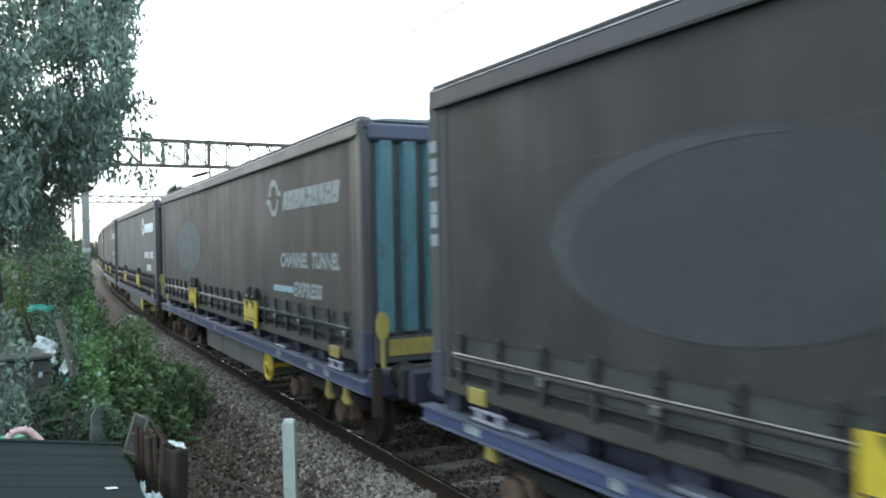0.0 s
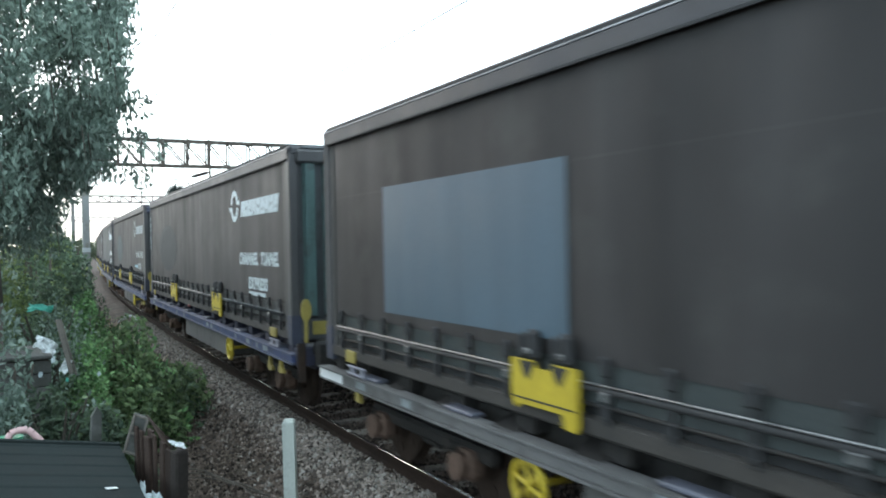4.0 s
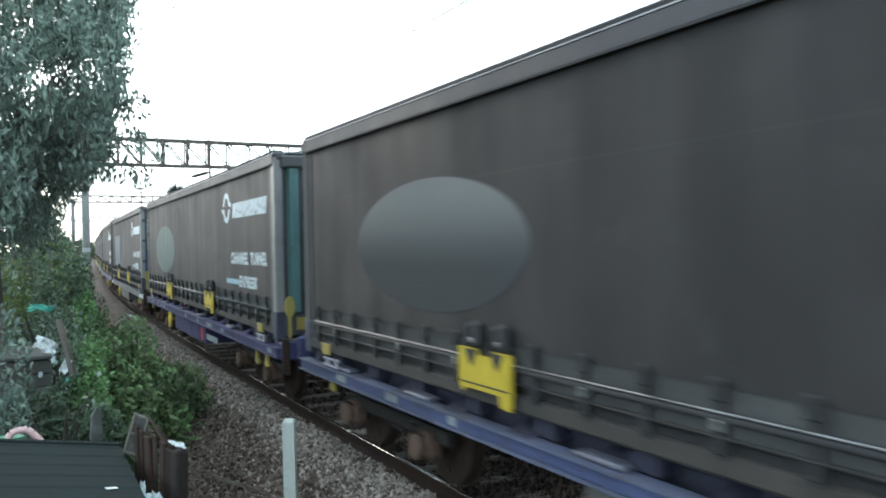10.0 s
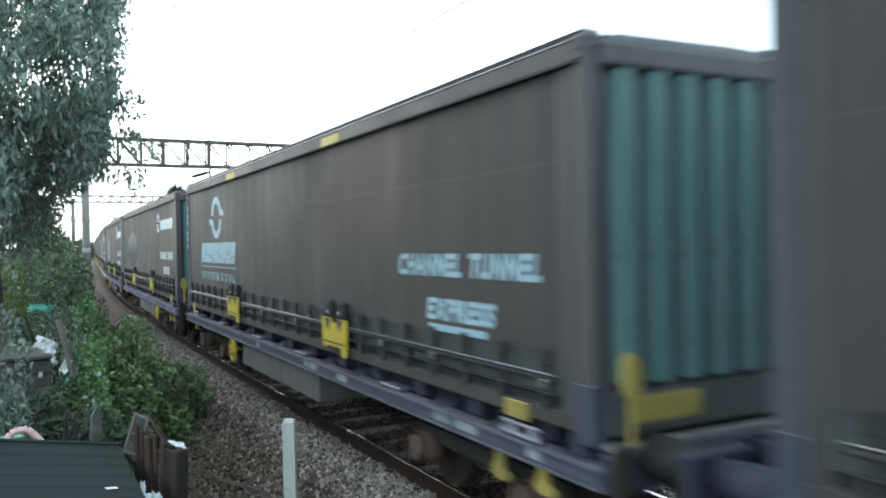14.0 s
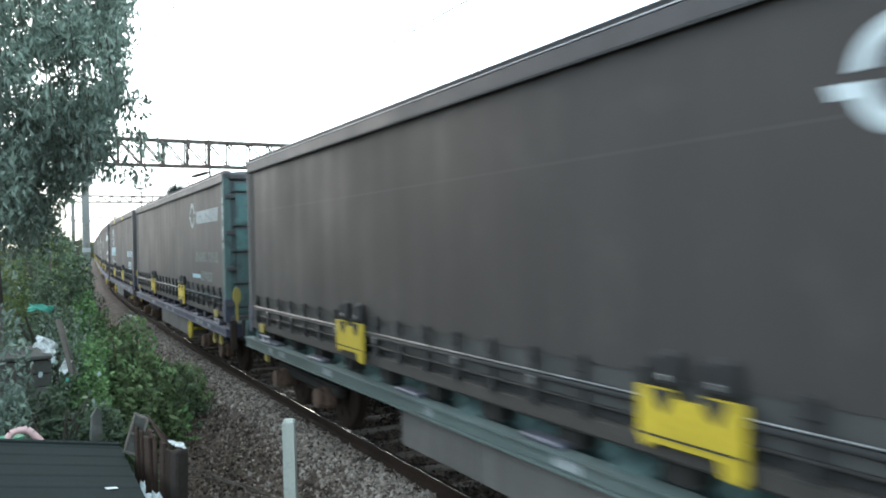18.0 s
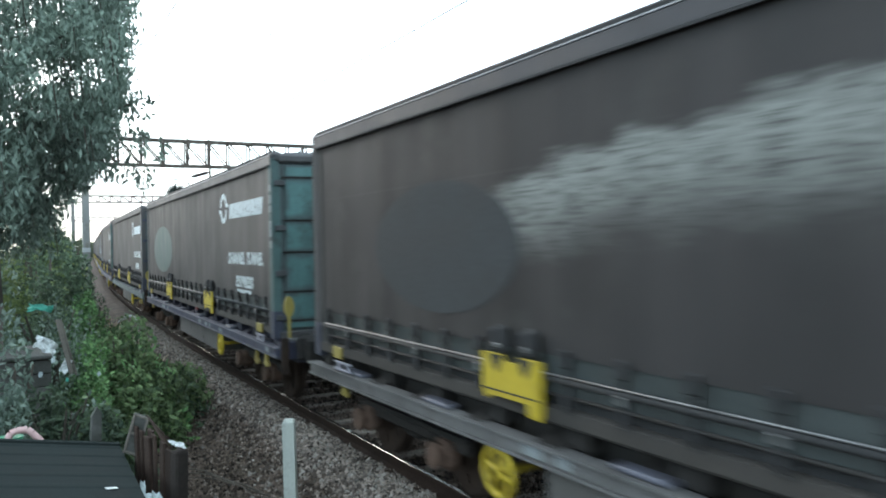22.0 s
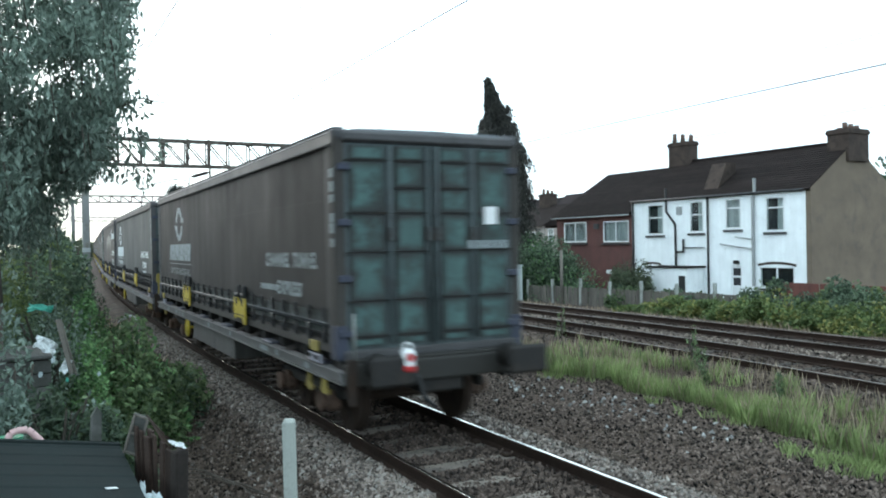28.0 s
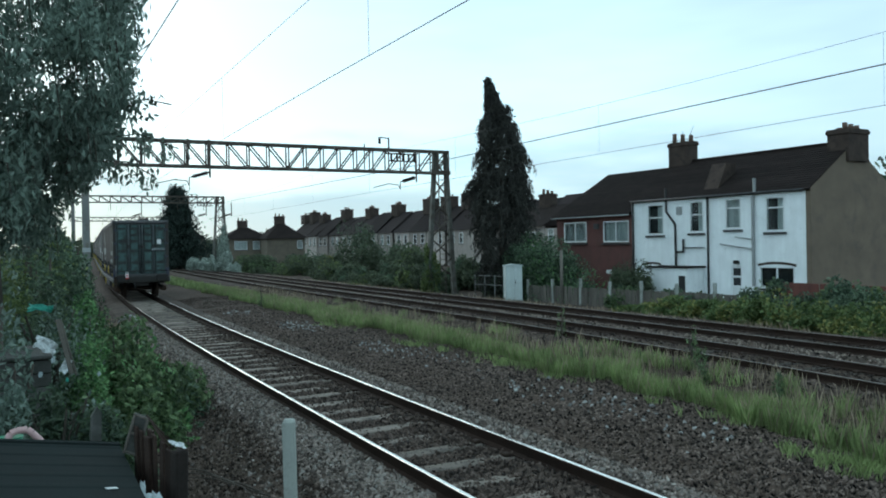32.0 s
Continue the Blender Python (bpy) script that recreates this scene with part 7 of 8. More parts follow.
for i, (x, y, rx, ry, rz, m2) in enumerate(((29.0, 71.5, 2.7, 2.7, 5.0, LEAF_DARK), (31.2, 67.5, 1.9, 2.2, 3.4, LEAF_DARK), (29.6, 62.0, 1.9, 2.6, 3.0, LEAF_DARK), (27.6, 56.5, 1.6, 2.2, 2.7, LEAF_OLIVE), (26.2, 72.0, 1.6, 2.4, 2.1, LEAF_YELLOW), (24.6, 66.0, 1.5, 3.0, 1.5, LEAF_OLIVE), (24.0, 60.0, 1.4, 3.0, 1.5, LEAF_DARK), (26.0, 80.0, 2.4, 4.0, 2.1, LEAF_OLIVE), (24.4, 90.0, 2.4, 4.0, 2.1, LEAF_ELDER), (25.4, 98.0, 2.4, 4.0, 2.2, LEAF_OLIVE), (28.4, 86.0, 2.4, 4.0, 2.4, LEAF_DARK), (24.2, 53.0, 1.2, 2.6, 1.7, LEAF_DARK), (23.0, 47.0, 1.0, 2.0, 1.6, LEAF_OLIVE), (22.4, 42.2, 0.8, 1.2, 1.3, LEAF_DARK), (25.4, 44.5, 1.3, 1.8, 2.2, LEAF_DARK), (26.0, 40.5, 1.2, 1.8, 1.7, LEAF_ELDER), (22.6, 53.5, 1.0, 4.0, 0.9, LEAF_OLIVE))):
    shrub("lineside_bush", "dark green lineside bush beyond the tracks", (x, y, -0.7), (rx, ry, rz), 4200, 0.24, 0.13, LEAF_FAR, 110 + i, 4, 0.2, 20, m2)
for i in range(4):
    shrub("pale_hedge", "pale grey-green hedge beside the far line", (17.6 + 0.55 * i, 92 - 3.2 * i, -0.6), (1.0, 2.2, 2.2), 1500, 0.28, 0.18, LEAF_PALE, 130 + i, 2, 0.2, 12, None, group="pale hedge")
shrub("ivy_climber", "ivy grown up the distant gantry leg", (20.2, 89.6, -0.5), (0.7, 0.6, 5.2), 1500, 0.28, 0.18, LEAF_PALE, 140, 2, 0.5, 14)
for i, (x, y, r) in enumerate(((38, 190, 6.5), (30, 210, 6.0), (24, 230, 7.0), (16, 240, 6.0), (8, 215, 7.0), (50, 175, 6), (64, 120, 6), (66, 90, 6), (60, 60, 6))):
    shrub("far_tree", "dark tree on the far horizon", (x, y, -0.6), (8, 9, r), 2600, 0.7, 0.4, LEAF_FAR, 150 + i, 3, 0.2, 22, None, "tree")


# ---- grass, weeds and stones ----
def blades(rng, xs, ys, h, width, lean):
    n = len(xs)
    z = np.array([ground_z(a, b) for a, b in zip(xs, ys)]) - 0.02
    a = rng.uniform(0, 2 * math.pi, n)
    hh = h * rng.uniform(0.45, 1.15, n)
    w = width * rng.uniform(0.6, 1.3, n)
    dx, dy = np.cos(a) * w, np.sin(a) * w
    la = rng.uniform(0, 2 * math.pi, n)
    lx, ly = np.cos(la) * hh * lean * rng.random(n), np.sin(la) * hh * lean * rng.random(n)
    p = np.stack([xs, ys, z], axis=1)
    v = np.stack([p + np.stack([-dx, -dy, 0 * z], 1), p + np.stack([dx, dy, 0 * z], 1), p + np.stack([dx * 0.7 + lx * 0.35, dy * 0.7 + ly * 0.35, hh * 0.55], 1), p + np.stack([lx, ly, hh], 1)], axis=1).reshape(-1, 3)
    return v, np.arange(n * 4).reshape(-1, 4)


def strip_points(rng, n, y0, y1, power, left, right, patch):
    """Points on the strip between two edge lines, thicker in tufts."""
    out = []
    while len(out) < n:
        y = y0 + (y1 - y0) * rng.random() ** power
        x = rng.uniform(left(y), right(y))
        e = min(x - left(y), right(y) - x)
        if noise.noise(Vector((x * 0.9, y * 0.5, 3.1))) + 0.9 * noise.noise(Vector((x * 3.1, y * 2.3, 1.0))) + min(e, 0.8) * 0.6 > patch + rng.random() * 0.3:
            out.append((x, y))
    q = np.array(out)
    return q[:, 0], q[:, 1]


rg = np.random.default_rng(77)
gl = lambda y: 8.70 + 0.65 * ease(6, 11, y) - 0.35 * ease(18, 26, y) + 0.014 * y + 0.16 * math.sin(y * 0.9) + 0.10 * math.sin(y * 2.3)
gr = lambda y: 9.65 + 0.75 * ease(6, 12, y) + 0.022 * y
gd = lambda y: mid_x(y) - 1.3
xs, ys = strip_points(rg, 46000, 3.5, 48, 1.35, gl, gr, 0.02)
v, f = blades(rg, xs, ys, 0.36, 0.0034, 0.42)
tagged(new("lineside_grass", raw_mesh("lineside_grass", v, f, GRASS)), "long green grass growing in a strip between tracks", "grass", kind="stuff")
xs, ys = strip_points(rg, 7500, 3.5, 48, 1.3, lambda y: gl(y) + 0.2, lambda y: max(gd(y), gr(y)), 0.10)
v, f = blades(rg, xs, ys, 0.40, 0.0022, 0.30)
tagged(new("seeding_grass", raw_mesh("seeding_grass", v, f, GRASS_DRY)), "pale dry seeding grass among the green", "grass", kind="stuff")
xs, ys = strip_points(rg, 6500, 3.5, 48, 1.35, gl, gr, 0.05)
v, f = blades(rg, xs, ys, 0.41, 0.0026, 0.35)
tagged(new("withered_grass", raw_mesh("withered_grass", v, f, GRASS_DRY)), "withered straw-coloured blades mixed into the green strip", "grass", kind="stuff")
xs, ys = strip_points(rg, 3600, 3.5, 34, 1.5, gr, lambda y: max(gd(y), gr(y) + 0.2), 0.42)
v, f = blades(rg, xs, ys, 0.30, 0.0034, 0.5)
tagged(new("sparse_grass", raw_mesh("sparse_grass", v, f, GRASS)), "sparse green grass thinning out towards the far track", "grass", kind="stuff")
xs, ys = strip_points(rg, 2200, 3.5, 30, 1.5, lambda y: gl(y) - 0.75, gl, 0.40)
v, f = blades(rg, xs, ys, 0.17, 0.0040, 0.7)
tagged(new("edge_grass", raw_mesh("edge_grass", v, f, GRASS)), "short ragged tufts creeping onto the dirty ballast", "grass", kind="stuff")
xs, ys = strip_points(rg, 6000, 48, 130, 1.3, gl, gr, -0.2)
v, f = blades(rg, xs, ys, 0.34, 0.03, 0.5)
tagged(new("distant_grass", raw_mesh("distant_grass", v, f, GRASS)), "green grass strip along the distant tracks", "grass", kind="stuff")
xs, ys = strip_points(rg, 1500, 8, 60, 1.4, lambda y: far_x(y) + 1.9, lambda y: far_x(y) + 3.4, 0.2)
v, f = blades(rg, xs, ys, 0.26, 0.006, 0.6)
tagged(new("verge_grass", raw_mesh("verge_grass", v, f, GRASS_DRY)), "thin dry grass on the verge of the far track", "grass", kind="stuff")
xs, ys = strip_points(rg, 1800, 14, 40, 1.4, lambda y: 1.7 + 0.012 * y, lambda y: 2.75 + 0.01 * y, 0.1)
v, f = blades(rg, xs, ys, 0.30, 0.012, 0.7)
tagged(new("cess_grass", raw_mesh("cess_grass", v, f, GRASS_DRY)), "thin grass on the cess below the thicket", "grass", kind="stuff")
for i, (x, y, h) in enumerate(((12.6, 17.0, 0.9), (11.6, 11.4, 1.15), (11.0, 10.6, 0.8), (9.5, 35.0, 1.1), (10.1, 12.8, 0.7), (10.6, 8.6, 0.85))):
    shrub("tall_weed", "tall thin green weed standing in the grass", (x, y, -0.35), (0.16, 0.16, h), 130, 0.11, 0.028, LEAF_ELDER, 170 + i, 2, -0.5, 8)


def bed_top(x, y):
    """The surface that loose stones lie on: the ground, or a ballast bed where it is higher."""
    z = ground_z(x, y)
    for middle in (near_x, mid_x, far_x):
        d = abs(x - middle(y))
        if d < 1.95:
            z = max(z, np.interp(d, (0, 0.62, 0.86, 1.25, 1.60, 1.95), (-0.19, -0.19, -0.15, -0.135, -0.20, -0.42)))
    d = x - near_x(y)
    if 0.1 < d < 0.7:
        z += 0.05 * ease(0.1, 0.5, d) * ease(-0.3, 0.3, noise.noise(Vector((x * 2.0, y * 1.3, 5.0))))
    return z


def scatter_stones(n, pick, size, seed, material, name, label):
    """Loose stones of uneven shape, pressed into the ground."""
    rng = np.random.default_rng(seed)
    pts = []
    while len(pts) < n:
        x, y = pick(rng)
        pts.append((x, y, bed_top(x, y)))
    p = np.array(pts)
    base = np.array([(1, 0, 0), (-1, 0, 0), (0, 1, 0), (0, -1, 0), (0, 0, 1), (0, 0, -1)], dtype=float)
    tri = np.array([(0, 2, 4), (2, 1, 4), (1, 3, 4), (3, 0, 4), (2, 0, 5), (1, 2, 5), (3, 1, 5), (0, 3, 5)])
    s = size * rng.uniform(0.55, 1.35, (n, 1, 1)) * rng.uniform(0.6, 1.2, (n, 1, 3))
    shape = base[None] * s + rng.normal(0, 0.22, (n, 6, 3)) * s
    a = rng.uniform(0, 2 * math.pi, n)
    c, sn = np.cos(a), np.sin(a)
    tilt = rng.uniform(-0.8, 0.8, n)
    ct, st = np.cos(tilt), np.sin(tilt)
    x, y, z = shape[..., 0], shape[..., 1], shape[..., 2]
    y, z = y * ct[:, None] - z * st[:, None], y * st[:, None] + z * ct[:, None]
    x, y = x * c[:, None] - y * sn[:, None], x * sn[:, None] + y * c[:, None]
    v = np.stack([x, y, z], axis=2) + p[:, None, :] + np.array((0, 0, size * 0.3))
    f = (tri[None] + 6 * np.arange(n)[:, None, None]).reshape(-1, 3)
    return tagged(new(name, raw_mesh(name, v.reshape(-1, 3), f, material)), label, "stones", kind="stuff")


def near_bed(rng):
    y = 4.2 + 26 * rng.random() ** 1.9
    return near_x(y) + (-0.85 - min(rng.exponential(0.40), 1.7) if rng.random() < 0.7 else rng.uniform(0.85, 1.9)), y


def inner_bed(rng):
    y = 4.2 + 22 * rng.random() ** 1.9
    return near_x(y) + rng.uniform(-0.72, 0.72), y


def right_bed(rng):
    y = 4.0 + 40 * rng.random() ** 2.0
    return near_x(y) + 1.7 + (10.4 - near_x(y) - 1.7) * rng.random() ** 1.25, y


def left_cess(rng):
    y = 4.6 + 16 * rng.random() ** 1.7
    return rng.uniform(1.0, near_x(y) - 1.6), y


def grass_bed(rng):
    y = 4.5 + 40 * rng.random() ** 1.6
    return rng.uniform(9.2, mid_x(y) - 1.2), y


def far_inner(rng):
    y = 6.0 + 40 * rng.random() ** 1.5
    return (mid_x(y) if rng.random() < 0.5 else far_x(y)) + rng.uniform(-0.72, 0.72), y


def far_bed(rng):
    y = 6.0 + 40 * rng.random() ** 1.5
    side = rng.random()
    return (mid_x(y) - rng.uniform(0.85, 1.9) if side < 0.35 else far_x(y) + rng.uniform(0.85, 2.0) if side > 0.65 else rng.uniform(mid_x(y) + 0.85, far_x(y) - 0.85)), y


def between_far(rng):
    y = 5.0 + 50 * rng.random() ** 1.4
    return rng.uniform(mid_x(y) + 1.0, far_x(y) - 0.95), y


STONE_BROWN = mat("brown_ballast_stone", (0.106, 0.082, 0.069), 0.95, grain=40, vary=0.2, bump=0.3, island=1.1, spec=0.15)
STONE_CESS = mat("earthy_brown_ballast_stone", (0.094, 0.072, 0.059), 0.95, grain=40, vary=0.2, bump=0.3, island=0.85, spec=0.12)
STONE_TAN = mat("tan_ballast_stone", (0.205, 0.170, 0.142), 0.92, grain=40, vary=0.2, bump=0.3, island=0.7, spec=0.15)
STONE_LIGHT = mat("chalky_pale_stone", (0.28, 0.28, 0.27), 0.9, grain=40, vary=0.2, bump=0.3, island=0.5, spec=0.2)
STONE_DARK = mat("oily_dark_ballast_stone", (0.080, 0.060, 0.050), 0.9, grain=40, vary=0.2, bump=0.3, island=0.8, spec=0.2)
STONE_OIL = mat("sooty_ballast_stone", (0.046, 0.036, 0.031), 0.95, grain=40, vary=0.2, bump=0.3, island=0.8, spec=0.12)
STONE_PALE = mat("pale_ballast_stone", (0.25, 0.225, 0.20), 0.9, grain=40, vary=0.2, bump=0.3, island=0.5)
scatter_stones(16000, inner_bed, 0.030, 11, STONE_DARK, "ballast_stones", "dark oily ballast stones between the rails")
scatter_stones(34000, near_bed, 0.027, 1, STONE, "ballast_stones", "grey crushed ballast stones round the near track")
scatter_stones(56000, right_bed, 0.024, 2, STONE_BROWN, "ballast_stones", "brown dirty ballast beyond the near track")
scatter_stones(20000, left_cess, 0.027, 3, STONE_CESS, "ballast_stones", "brown dirty ballast on the cess")
scatter_stones(14000, grass_bed, 0.026, 9, STONE_CESS, "ballast_stones", "earthy stones among the sparse grass")
scatter_stones(7000, far_inner, 0.032, 10, STONE_OIL, "ballast_stones", "oily dark ballast between the far rails")
scatter_stones(11000, far_bed, 0.034, 4, STONE_BROWN, "ballast_stones", "brown-grey ballast round the far tracks")
scatter_stones(3600, between_far, 0.032, 8, STONE_TAN, "pale_stones", "pale ballast between the far tracks")
scatter_stones(2600, near_bed, 0.034, 5, STONE_PALE, "pale_stones", "pale ballast stones scattered by the track")
PATCHES = ((7.9, 33.0), (8.0, 26.0), (8.4, 25.0), (8.3, 19.0), (8.5, 17.0), (8.0, 11.5), (8.6, 11.3), (8.3, 8.8))
scatter_stones(260, lambda r: (lambda c: (c[0] + r.normal(0, 0.32), c[1] + r.normal(0, 0.9)))(PATCHES[r.integers(0, len(PATCHES))]), 0.042, 6, STONE_LIGHT, "pale_stones", "pale stones and litter in the dirt")
shrub("ivy_climber", "dark ivy grown round the foot of the gantry leg", (20.75, 40.2, -0.5), (0.55, 0.5, 3.0), 1500, 0.16, 0.10, LEAF_OLIVE, 301, 3, 0.2, 12, LEAF_DARK)
shrub("far_tree", "dark tree behind the gable", (45.5, 28.0, -0.6), (3.0, 3.0, 8.4), 3600, 0.4, 0.22, LEAF_DARK, 302, 3, 0.2, 20, None, "tree")
shrub("weed_clump", "grey-green leafy weeds in front of the hut", (-0.10, 8.6, -0.3), (0.62, 0.45, 1.75), 3600, 0.085, 0.038, LEAF_TREE, 303, 6, 0.5, 14, LEAF_DARK)
shrub("weed_clump", "dark leafy weeds beside the decaying fence", (0.80, 8.3, -0.35), (0.55, 0.9, 1.2), 3200, 0.08, 0.04, LEAF_DARK, 304, 6, 0.4, 14, LEAF_ELDER)
shrub("small_tree", "dark leafy tree behind the hanging strands", (-1.55, 11.6, 2.6), (1.55, 0.9, 4.4), 7000, 0.10, 0.05, LEAF_DARK, 310, 5, 0.5, 26, LEAF_TREE, "tree")


# ---- the near corner: shed roof, posts, boards and litter ----
ROOF_GREEN = mat("dark_green_grey_roof_sheet", (0.0185, 0.0240, 0.0235), 0.90, 0.0, grain=30, patch=2.0, vary=0.2, bump=0.05, dirt=(0.021, 0.023, 0.022, 0.53, 0.7), spec=0.07)
WOOD_DIM = mat("dim_damp_boards", (0.088, 0.088, 0.082), 0.9, grain=40, vary=0.35, streak=0.3, dirt=(0.03, 0.034, 0.026, 0.5, 0.7), rand=0.3, spec=0.2)
WOOD_BROWN = mat("dark_brown_rotten_wood", (0.046, 0.031, 0.025), 0.92, grain=40, vary=0.4, streak=0.4, dirt=(0.024, 0.018, 0.016, 0.5, 0.8), rand=0.3, spec=0.15)
POST_CONC = mat("pale_concrete_post", (0.315, 0.335, 0.305), 0.85, grain=90, patch=3.0, vary=0.12, bump=0.15, dirt=(0.15, 0.155, 0.13, 0.54, 0.7), streak=0.2)
PLASTIC_WHITE = mat("white_plastic", (0.60, 0.63, 0.63), 0.5, vary=0.3, patch=8, dirt=(0.22, 0.22, 0.20, 0.5, 0.7))
PLASTIC_PINK = mat("faded_pink_plastic", (0.52, 0.33, 0.32), 0.5, vary=0.15)
PLASTIC_GREEN = mat("green_plastic", (0.03, 0.25, 0.13), 0.45, vary=0.15)
PLASTIC_TEAL = mat("sea_green_sheet", (0.05, 0.32, 0.24), 0.5, vary=0.2)
PALE_PAPER = mat("pale_blue_paper", (0.40, 0.46, 0.47), 0.8, vary=0.3, patch=8, dirt=(0.15, 0.17, 0.16, 0.5, 0.8))

sh = thing("low_shed", "low shed with a dark ribbed metal roof", "shed")
ya, yb, xa, xb = 4.0, 6.42, -3.2, 0.64
n = 9
zr = lambda y: 0.92 + 0.010 * (y - ya)
pts = []
for i in range(n):
    y = ya + (yb - ya) * i / n
    w = (yb - ya) / n
    pts += [(y, zr(y)), (y + w * 0.62, zr(y)), (y + w * 0.70, zr(y) + 0.007), (y + w * 0.92, zr(y) + 0.007)]
pts.append((yb, zr(yb)))
tilt = lambda x: 0.062 - 0.17 * (x - 0.1)
vs = [(x, y, z + dz + tilt(x)) for x in (xa, xb) for dz in (0, -0.012) for y, z in pts]
k = len(pts)
fs = []
for i in range(k - 1):
    fs += [(i, i + 1, 2 * k + i + 1, 2 * k + i), (k + i, 3 * k + i, 3 * k + i + 1, k + i + 1), (i, k + i, k + i + 1, i + 1), (2 * k + i, 2 * k + i + 1, 3 * k + i + 1, 3 * k + i)]
fs += [(0, 2 * k, 3 * k, k), (k - 1, 2 * k - 1, 4 * k - 1, 3 * k - 1)]
part("roof_sheet", Shape().add(vs, fs), ROOF_GREEN, sh, "dark green-grey ribbed metal sheet")
part("wall", Shape().prism([(xa + 0.1, -0.6), (xb - 0.1, -0.6), (xb - 0.1, 0.82), (xa + 0.1, 1.40)], "y", ya + 0.1, yb - 0.12), WOOD_DARK, sh)
part("verge_board", Shape().box(xb - 0.03, xb - 0.004, ya, yb, 0.78, 0.872, 0.004), WOOD_DARK, sh)
part("back_flashing", Shape().prism([(xa, zr(yb) + tilt(xa)), (xb, zr(yb) + tilt(xb)), (xb, zr(yb) + tilt(xb) + 0.02), (xa, zr(yb) + tilt(xa) + 0.02)], "y", yb - 0.03, yb + 0.03), ROOF_GREEN, sh)
solid("scrap_paper", Shape().box(-0.035, 0.035, -0.02, 0.02, 0, 0.006, 0.002), PLASTIC_WHITE, "small white scrap lying on the shed roof", "litter", pose(0.47, 5.22, 0.935, 0, 9.6, 20))

solid("concrete_post", Shape().prism([(-0.041, -0.04), (0.041, -0.04), (0.041, 0.04), (-0.041, 0.04)], "z", -0.75, 1.16).add([(-0.041, -0.04, 1.16), (0.041, -0.04, 1.16), (0.041, 0.04, 1.16), (-0.041, 0.04, 1.16), (-0.028, -0.026, 1.178), (0.028, -0.026, 1.178), (0.028, 0.026, 1.178), (-0.028, 0.026, 1.178)], [(0, 1, 5, 4), (1, 2, 6, 5), (2, 3, 7, 6), (3, 0, 4, 7), (4, 5, 6, 7)]), POST_CONC, "pale weathered concrete fence post beside the ballast", "post", pose(1.655, 5.42, 0, 0, -0.4, -27))

fe = thing("board_fence", "decaying dark board fence with a leaning frame", "fence")
part("post", Shape().box(-0.045, 0.045, -0.045, 0.045, -0.7, 1.06, 0.012), WOOD_DARK, fe, "split dark fence post", pose(0.885, 5.45, 0, 1, 1, 20))
part("post", Shape().box(-0.05, 0.03, -0.04, 0.04, -0.7, 1.00, 0.012), WOOD_DARK, fe, "", pose(0.93, 5.62, 0, -2, 3, 35))
rnd = random.Random(9)
for i in range(8):
    t = i / 7
    part("board", Shape().box(-0.048, 0.048, -0.011, 0.011, -0.6, 1.05 + 0.07 * t + rnd.uniform(-0.03, 0.03), 0.004), WOOD_BROWN, fe, "dark brown rotten board", pose(0.86 - 0.11 * t, 5.58 + 0.56 * t, 0, rnd.uniform(-2, 2), rnd.uniform(-3, 3), 98 + rnd.uniform(-6, 6)))
lp = part("leaning_panel", Shape().box(-0.058, 0.058, -0.006, 0.006, 0.0, 0.31, 0.002), WOOD_DIM, fe, "grey framed panel leaning on the boards", pose(0.690, 6.16, 0.90, 5, 19, -28))
for x in (-0.05, 0.05):
    part("batten", Shape().box(x - 0.010, x + 0.010, -0.016, -0.0065, 0.0, 0.31, 0.003), WOOD_GREY, lp)
for z in (0.012, 0.16, 0.298):
    part("batten", Shape().box(-0.039, 0.039, -0.015, -0.0065, z - 0.010, z + 0.010, 0.003), WOOD_GREY, lp)
for i in range(4):
    part("split_stick", Shape().tube((0.775 + 0.01 * i, 5.95 - 0.06 * i, 1.215 - 0.02 * i), (0.880 + 0.012 * i, 5.60 - 0.02 * i, 1.085 - 0.05 * i), 0.007, 0.004, n=5), WOOD_BROWN, fe)
solid("wooden_stake", Shape().prism([(-0.045, 0.0), (0.05, 0.0), (0.042, 1.12), (0.012, 1.17), (-0.03, 1.10)], "y", -0.02, 0.02), WOOD_DIM, "rough dark grey stake behind the shed", "stake", pose(0.462, 6.72, -0.0, 0, 2, 12))


def crumple(name, material, label, at, w, h, seed, rough=0.25):
    """A creased sheet of plastic or paper."""
    r = np.random.default_rng(seed)
    m = 6
    vs = [((i / m - 0.5) * w + r.normal(0, 0.04 * w), (j / m - 0.5) * h + r.normal(0, 0.04 * h), r.normal(0, rough * min(w, h) * 0.3)) for j in range(m + 1) for i in range(m + 1)]
    fs = [(j * (m + 1) + i, j * (m + 1) + i + 1, (j + 1) * (m + 1) + i + 1, (j + 1) * (m + 1) + i) for j in range(m) for i in range(m)]
    lo = [(x, y, z - 0.003) for x, y, z in vs]
    k = len(vs)
    return solid(name, Shape().add(vs + lo, fs + [tuple(q + k for q in g[::-1]) for g in fs]), material, label, "litter", at)


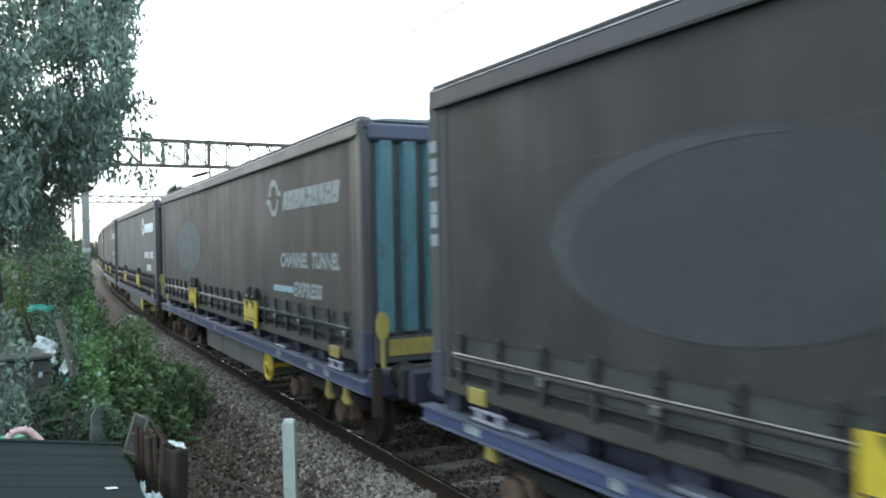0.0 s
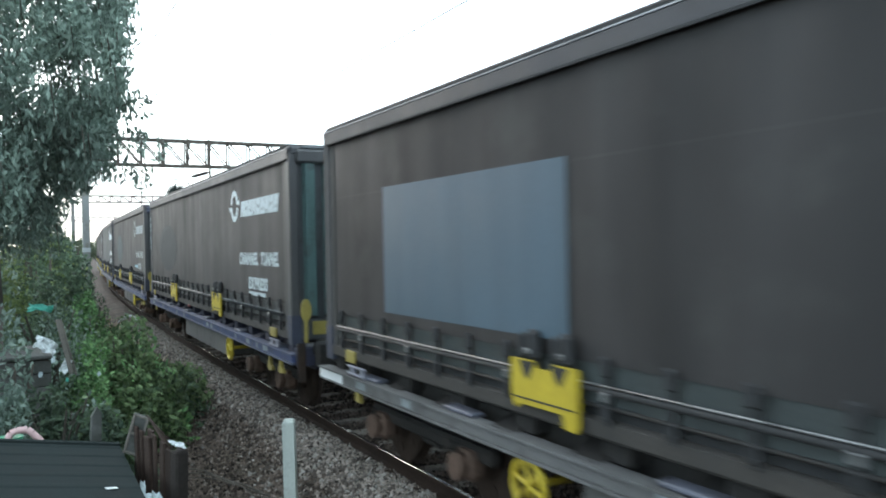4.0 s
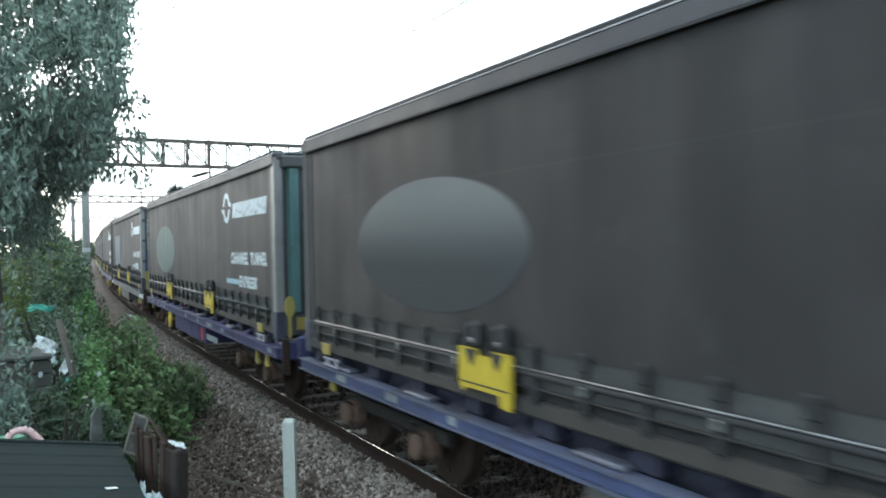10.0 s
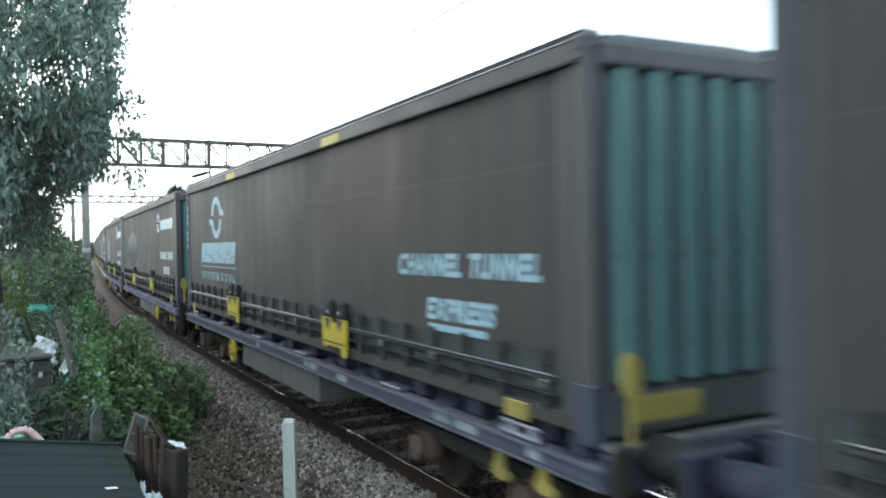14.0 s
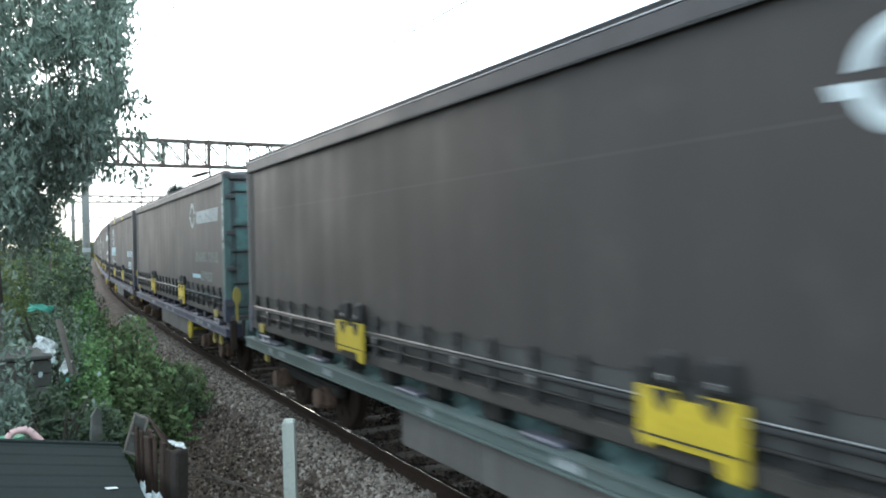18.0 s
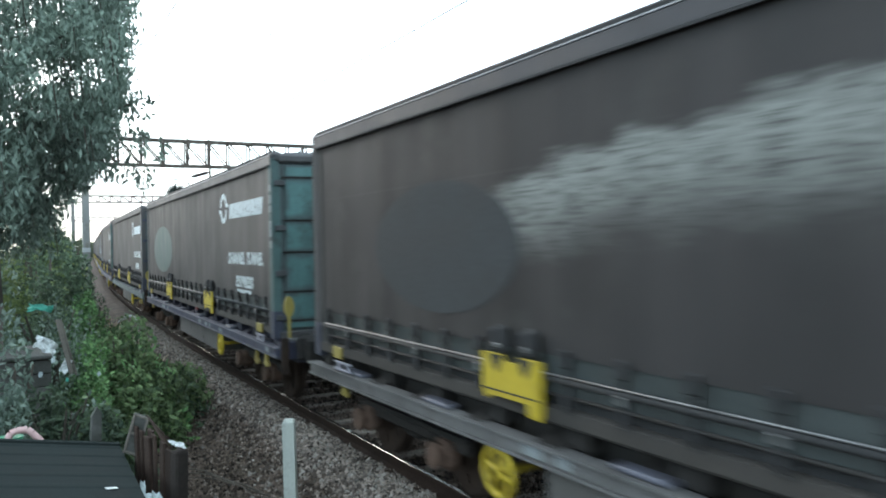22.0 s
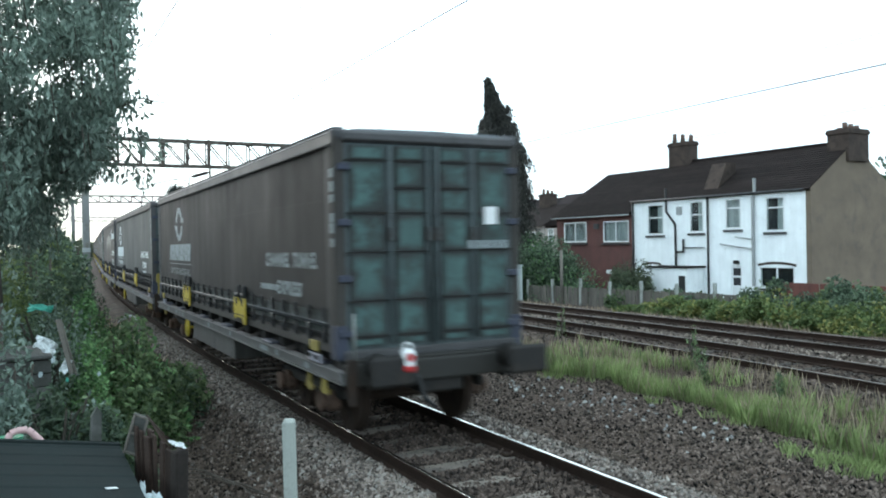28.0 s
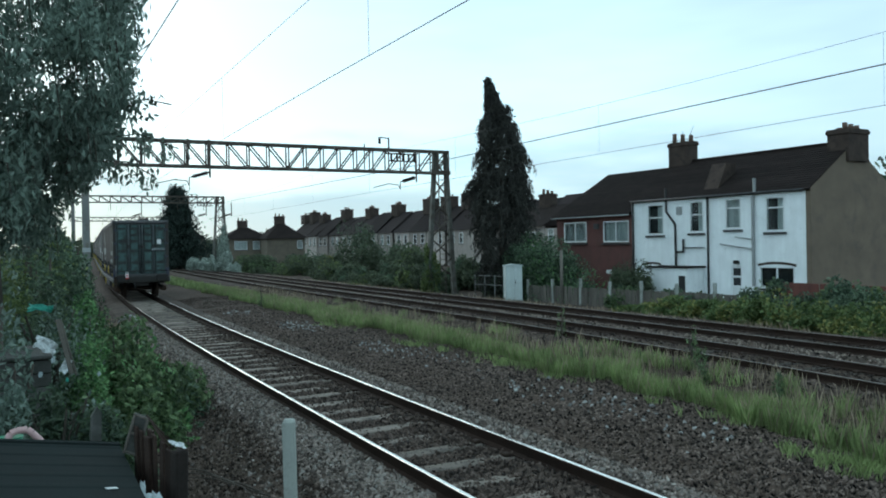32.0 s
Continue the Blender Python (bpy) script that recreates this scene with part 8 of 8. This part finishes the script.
crumple("paper_scrap", PLASTIC_WHITE, "white paper scrap caught on the fence post", pose(0.900, 5.42, 1.105, 25, 18, 30), 0.105, 0.08, 1)
crumple("torn_packet", PALE_PAPER, "pale torn packet caught beside the shed", pose(0.715, 5.12, 0.80, 62, 12, 35), 0.13, 0.20, 2)
crumple("torn_packet", PALE_PAPER, "thin pale strip of torn packet", pose(0.66, 5.30, 0.83, 65, 30, 40), 0.06, 0.20, 3)
solid("litter_stone", Shape().tube((0, 0, 0), (0.06, 0.03, 0.05), 0.07, 0.03, n=6), PLASTIC_WHITE, "white lump lying on the ballast", "litter", pose(3.13, 13.3, -0.40))
solid("litter_stone", Shape().tube((0, 0, 0), (0.04, 0.02, 0.03), 0.045, 0.02, n=6), PLASTIC_WHITE, "small white lump lying in the dirt", "litter", pose(2.34, 12.2, -0.44))
solid("bent_pipe", Shape().chain([(3.15, 31.0, -0.30), (3.25, 30.6, -0.1), (3.5, 30.3, 0.0), (3.62, 29.9, -0.08), (3.66, 29.5, -0.3)], 0.05, 7), PIPE_GREY, "pale bent pipe lying on the cess", "pipe")
solid("old_cable", Shape().chain([(1.15, 6.9, -0.1), (1.35, 7.3, -0.22), (1.6, 7.5, -0.30), (1.95, 7.6, -0.33), (2.3, 7.3, -0.36)], 0.016, 6), WEB_AND_SHADE, "black cable lying over the slope", "cable")
solid("old_cable", Shape().chain([(1.2, 6.7, -0.12), (1.5, 7.0, -0.24), (1.8, 7.3, -0.31), (2.2, 7.0, -0.36)], 0.012, 6), WEB_AND_SHADE, "black cable lying over the slope", "cable")
solid("old_crate", Shape().box(-0.20, 0.20, -0.16, 0.16, -0.6, 0.90, 0.01), WOOD_GREY, "old grey wooden crate behind the shed", "crate", pose(0.02, 6.66, 0))
solid("plastic_toy", Shape().chain([(-0.10, 6.62, 1.02), (-0.08, 6.63, 1.055), (-0.04, 6.64, 1.070), (0.03, 6.64, 1.070), (0.06, 6.63, 1.045), (0.13, 6.62, 0.960)], 0.026, 8), PLASTIC_PINK, "faded pink bent plastic tube behind the shed", "toy")
solid("plastic_tub", Shape().tube((0, 0, 0), (0, 0, 0.12), 0.07, 0.085, n=14), PLASTIC_GREEN, "green plastic tub behind the shed", "tub", pose(-0.08, 6.70, 0.90))
hu = thing("garden_hut", "small weathered grey board hut among the bushes", "hut", pose(-0.47, 9.45, -0.32))
for i in range(10):
    part("board", Shape().box(-0.75, 0.75, -0.012, 0.012, 0.15 + i * 0.14, 0.28 + i * 0.14, 0.004), WOOD_DIM, hu)
part("roof", Shape().box(-0.78, 0.78, -0.03, 1.1, 1.56, 1.60, 0.01), WOOD_DIM, hu)
part("core", Shape().box(-0.73, 0.73, 0.02, 1.0, -0.3, 1.55), WOOD_DARK, hu)
crumple("plastic_sheet", PLASTIC_WHITE, "torn white plastic sheet over the hut", pose(0.225, 9.0, 1.43, 60, 32, 5), 0.21, 0.14, 6, 0.4)
crumple("plastic_sheet", PLASTIC_WHITE, "white plastic scrap hanging from the hut", pose(0.405, 9.0, 1.21, 70, 30, 0), 0.08, 0.15, 7, 0.5)
crumple("plastic_sheet", PLASTIC_TEAL, "sea-green plastic sheet among the bushes", pose(0.20, 9.6, 1.78, 30, 5, 0), 0.24, 0.12, 8, 0.4)
solid("leaning_plank", Shape().box(-0.022, 0.022, -0.015, 0.015, 0, 0.58, 0.005), WOOD_GREY, "leaning weathered plank beside the hut", "plank", pose(0.455, 9.0, 1.12, 0, -12, 0))
solid("leaning_plank", Shape().box(-0.012, 0.012, -0.012, 0.012, 0, 0.6, 0.005), WOOD_GREY, "leaning weathered batten beside the hut", "plank", pose(0.50, 9.05, 1.10, 0, -13, 0))
rnd = random.Random(31)
for i in range(6):
    m_ = (PLASTIC_WHITE, PALE_PAPER, PALE_PAPER, PLASTIC_TEAL, PLASTIC_WHITE, PALE_PAPER)[i]
    crumple("plastic_scrap", m_, ("white plastic scrap", "pale paper scrap", "pale paper scrap", "sea-green plastic scrap", "white plastic scrap", "pale paper scrap")[i] + " caught among the weeds by the hut", pose(0.10 + 0.11 * i + rnd.uniform(-0.06, 0.06), 8.75 + rnd.uniform(-0.25, 0.15), 0.98 + rnd.uniform(-0.22, 0.40), 50 + rnd.uniform(-25, 25), rnd.uniform(-30, 40), rnd.uniform(-40, 40)), rnd.uniform(0.025, 0.055), rnd.uniform(0.03, 0.075), 40 + i, 0.6)
for i in range(5):
    solid("dead_stick", Shape().chain([(0, 0, 0), (0.05, 0.03, 0.18), (0.03 + 0.05 * rnd.random(), 0.05, 0.36), (0.12 * rnd.random(), 0.12, 0.55)], 0.007, 5), BARK, "thin bare stick leaning among the weeds", "stick", pose(0.25 + 0.16 * i, 8.3 - 0.45 * i, (0.55, 0.43, 0.31, -0.06, -0.12)[i], rnd.uniform(-25, 25), rnd.uniform(-25, 25), rnd.uniform(0, 360)))
for i, bend in enumerate((0.0, 0.16, 0.34)):
    solid("dead_stick", Shape().chain([(1.75 - 0.1 * i, 10.3 - bend, -0.36), (1.95, 9.9 - bend, -0.33), (2.10 + 0.05 * i, 9.5 - bend, -0.36), (2.22, 9.2 - bend * 1.4, -0.35), (2.36 + 0.04 * i, 8.8 - bend, -0.37)], 0.011 - 0.002 * i, 5), BARK, "thin dead branch lying over the dirt", "stick")


motions()
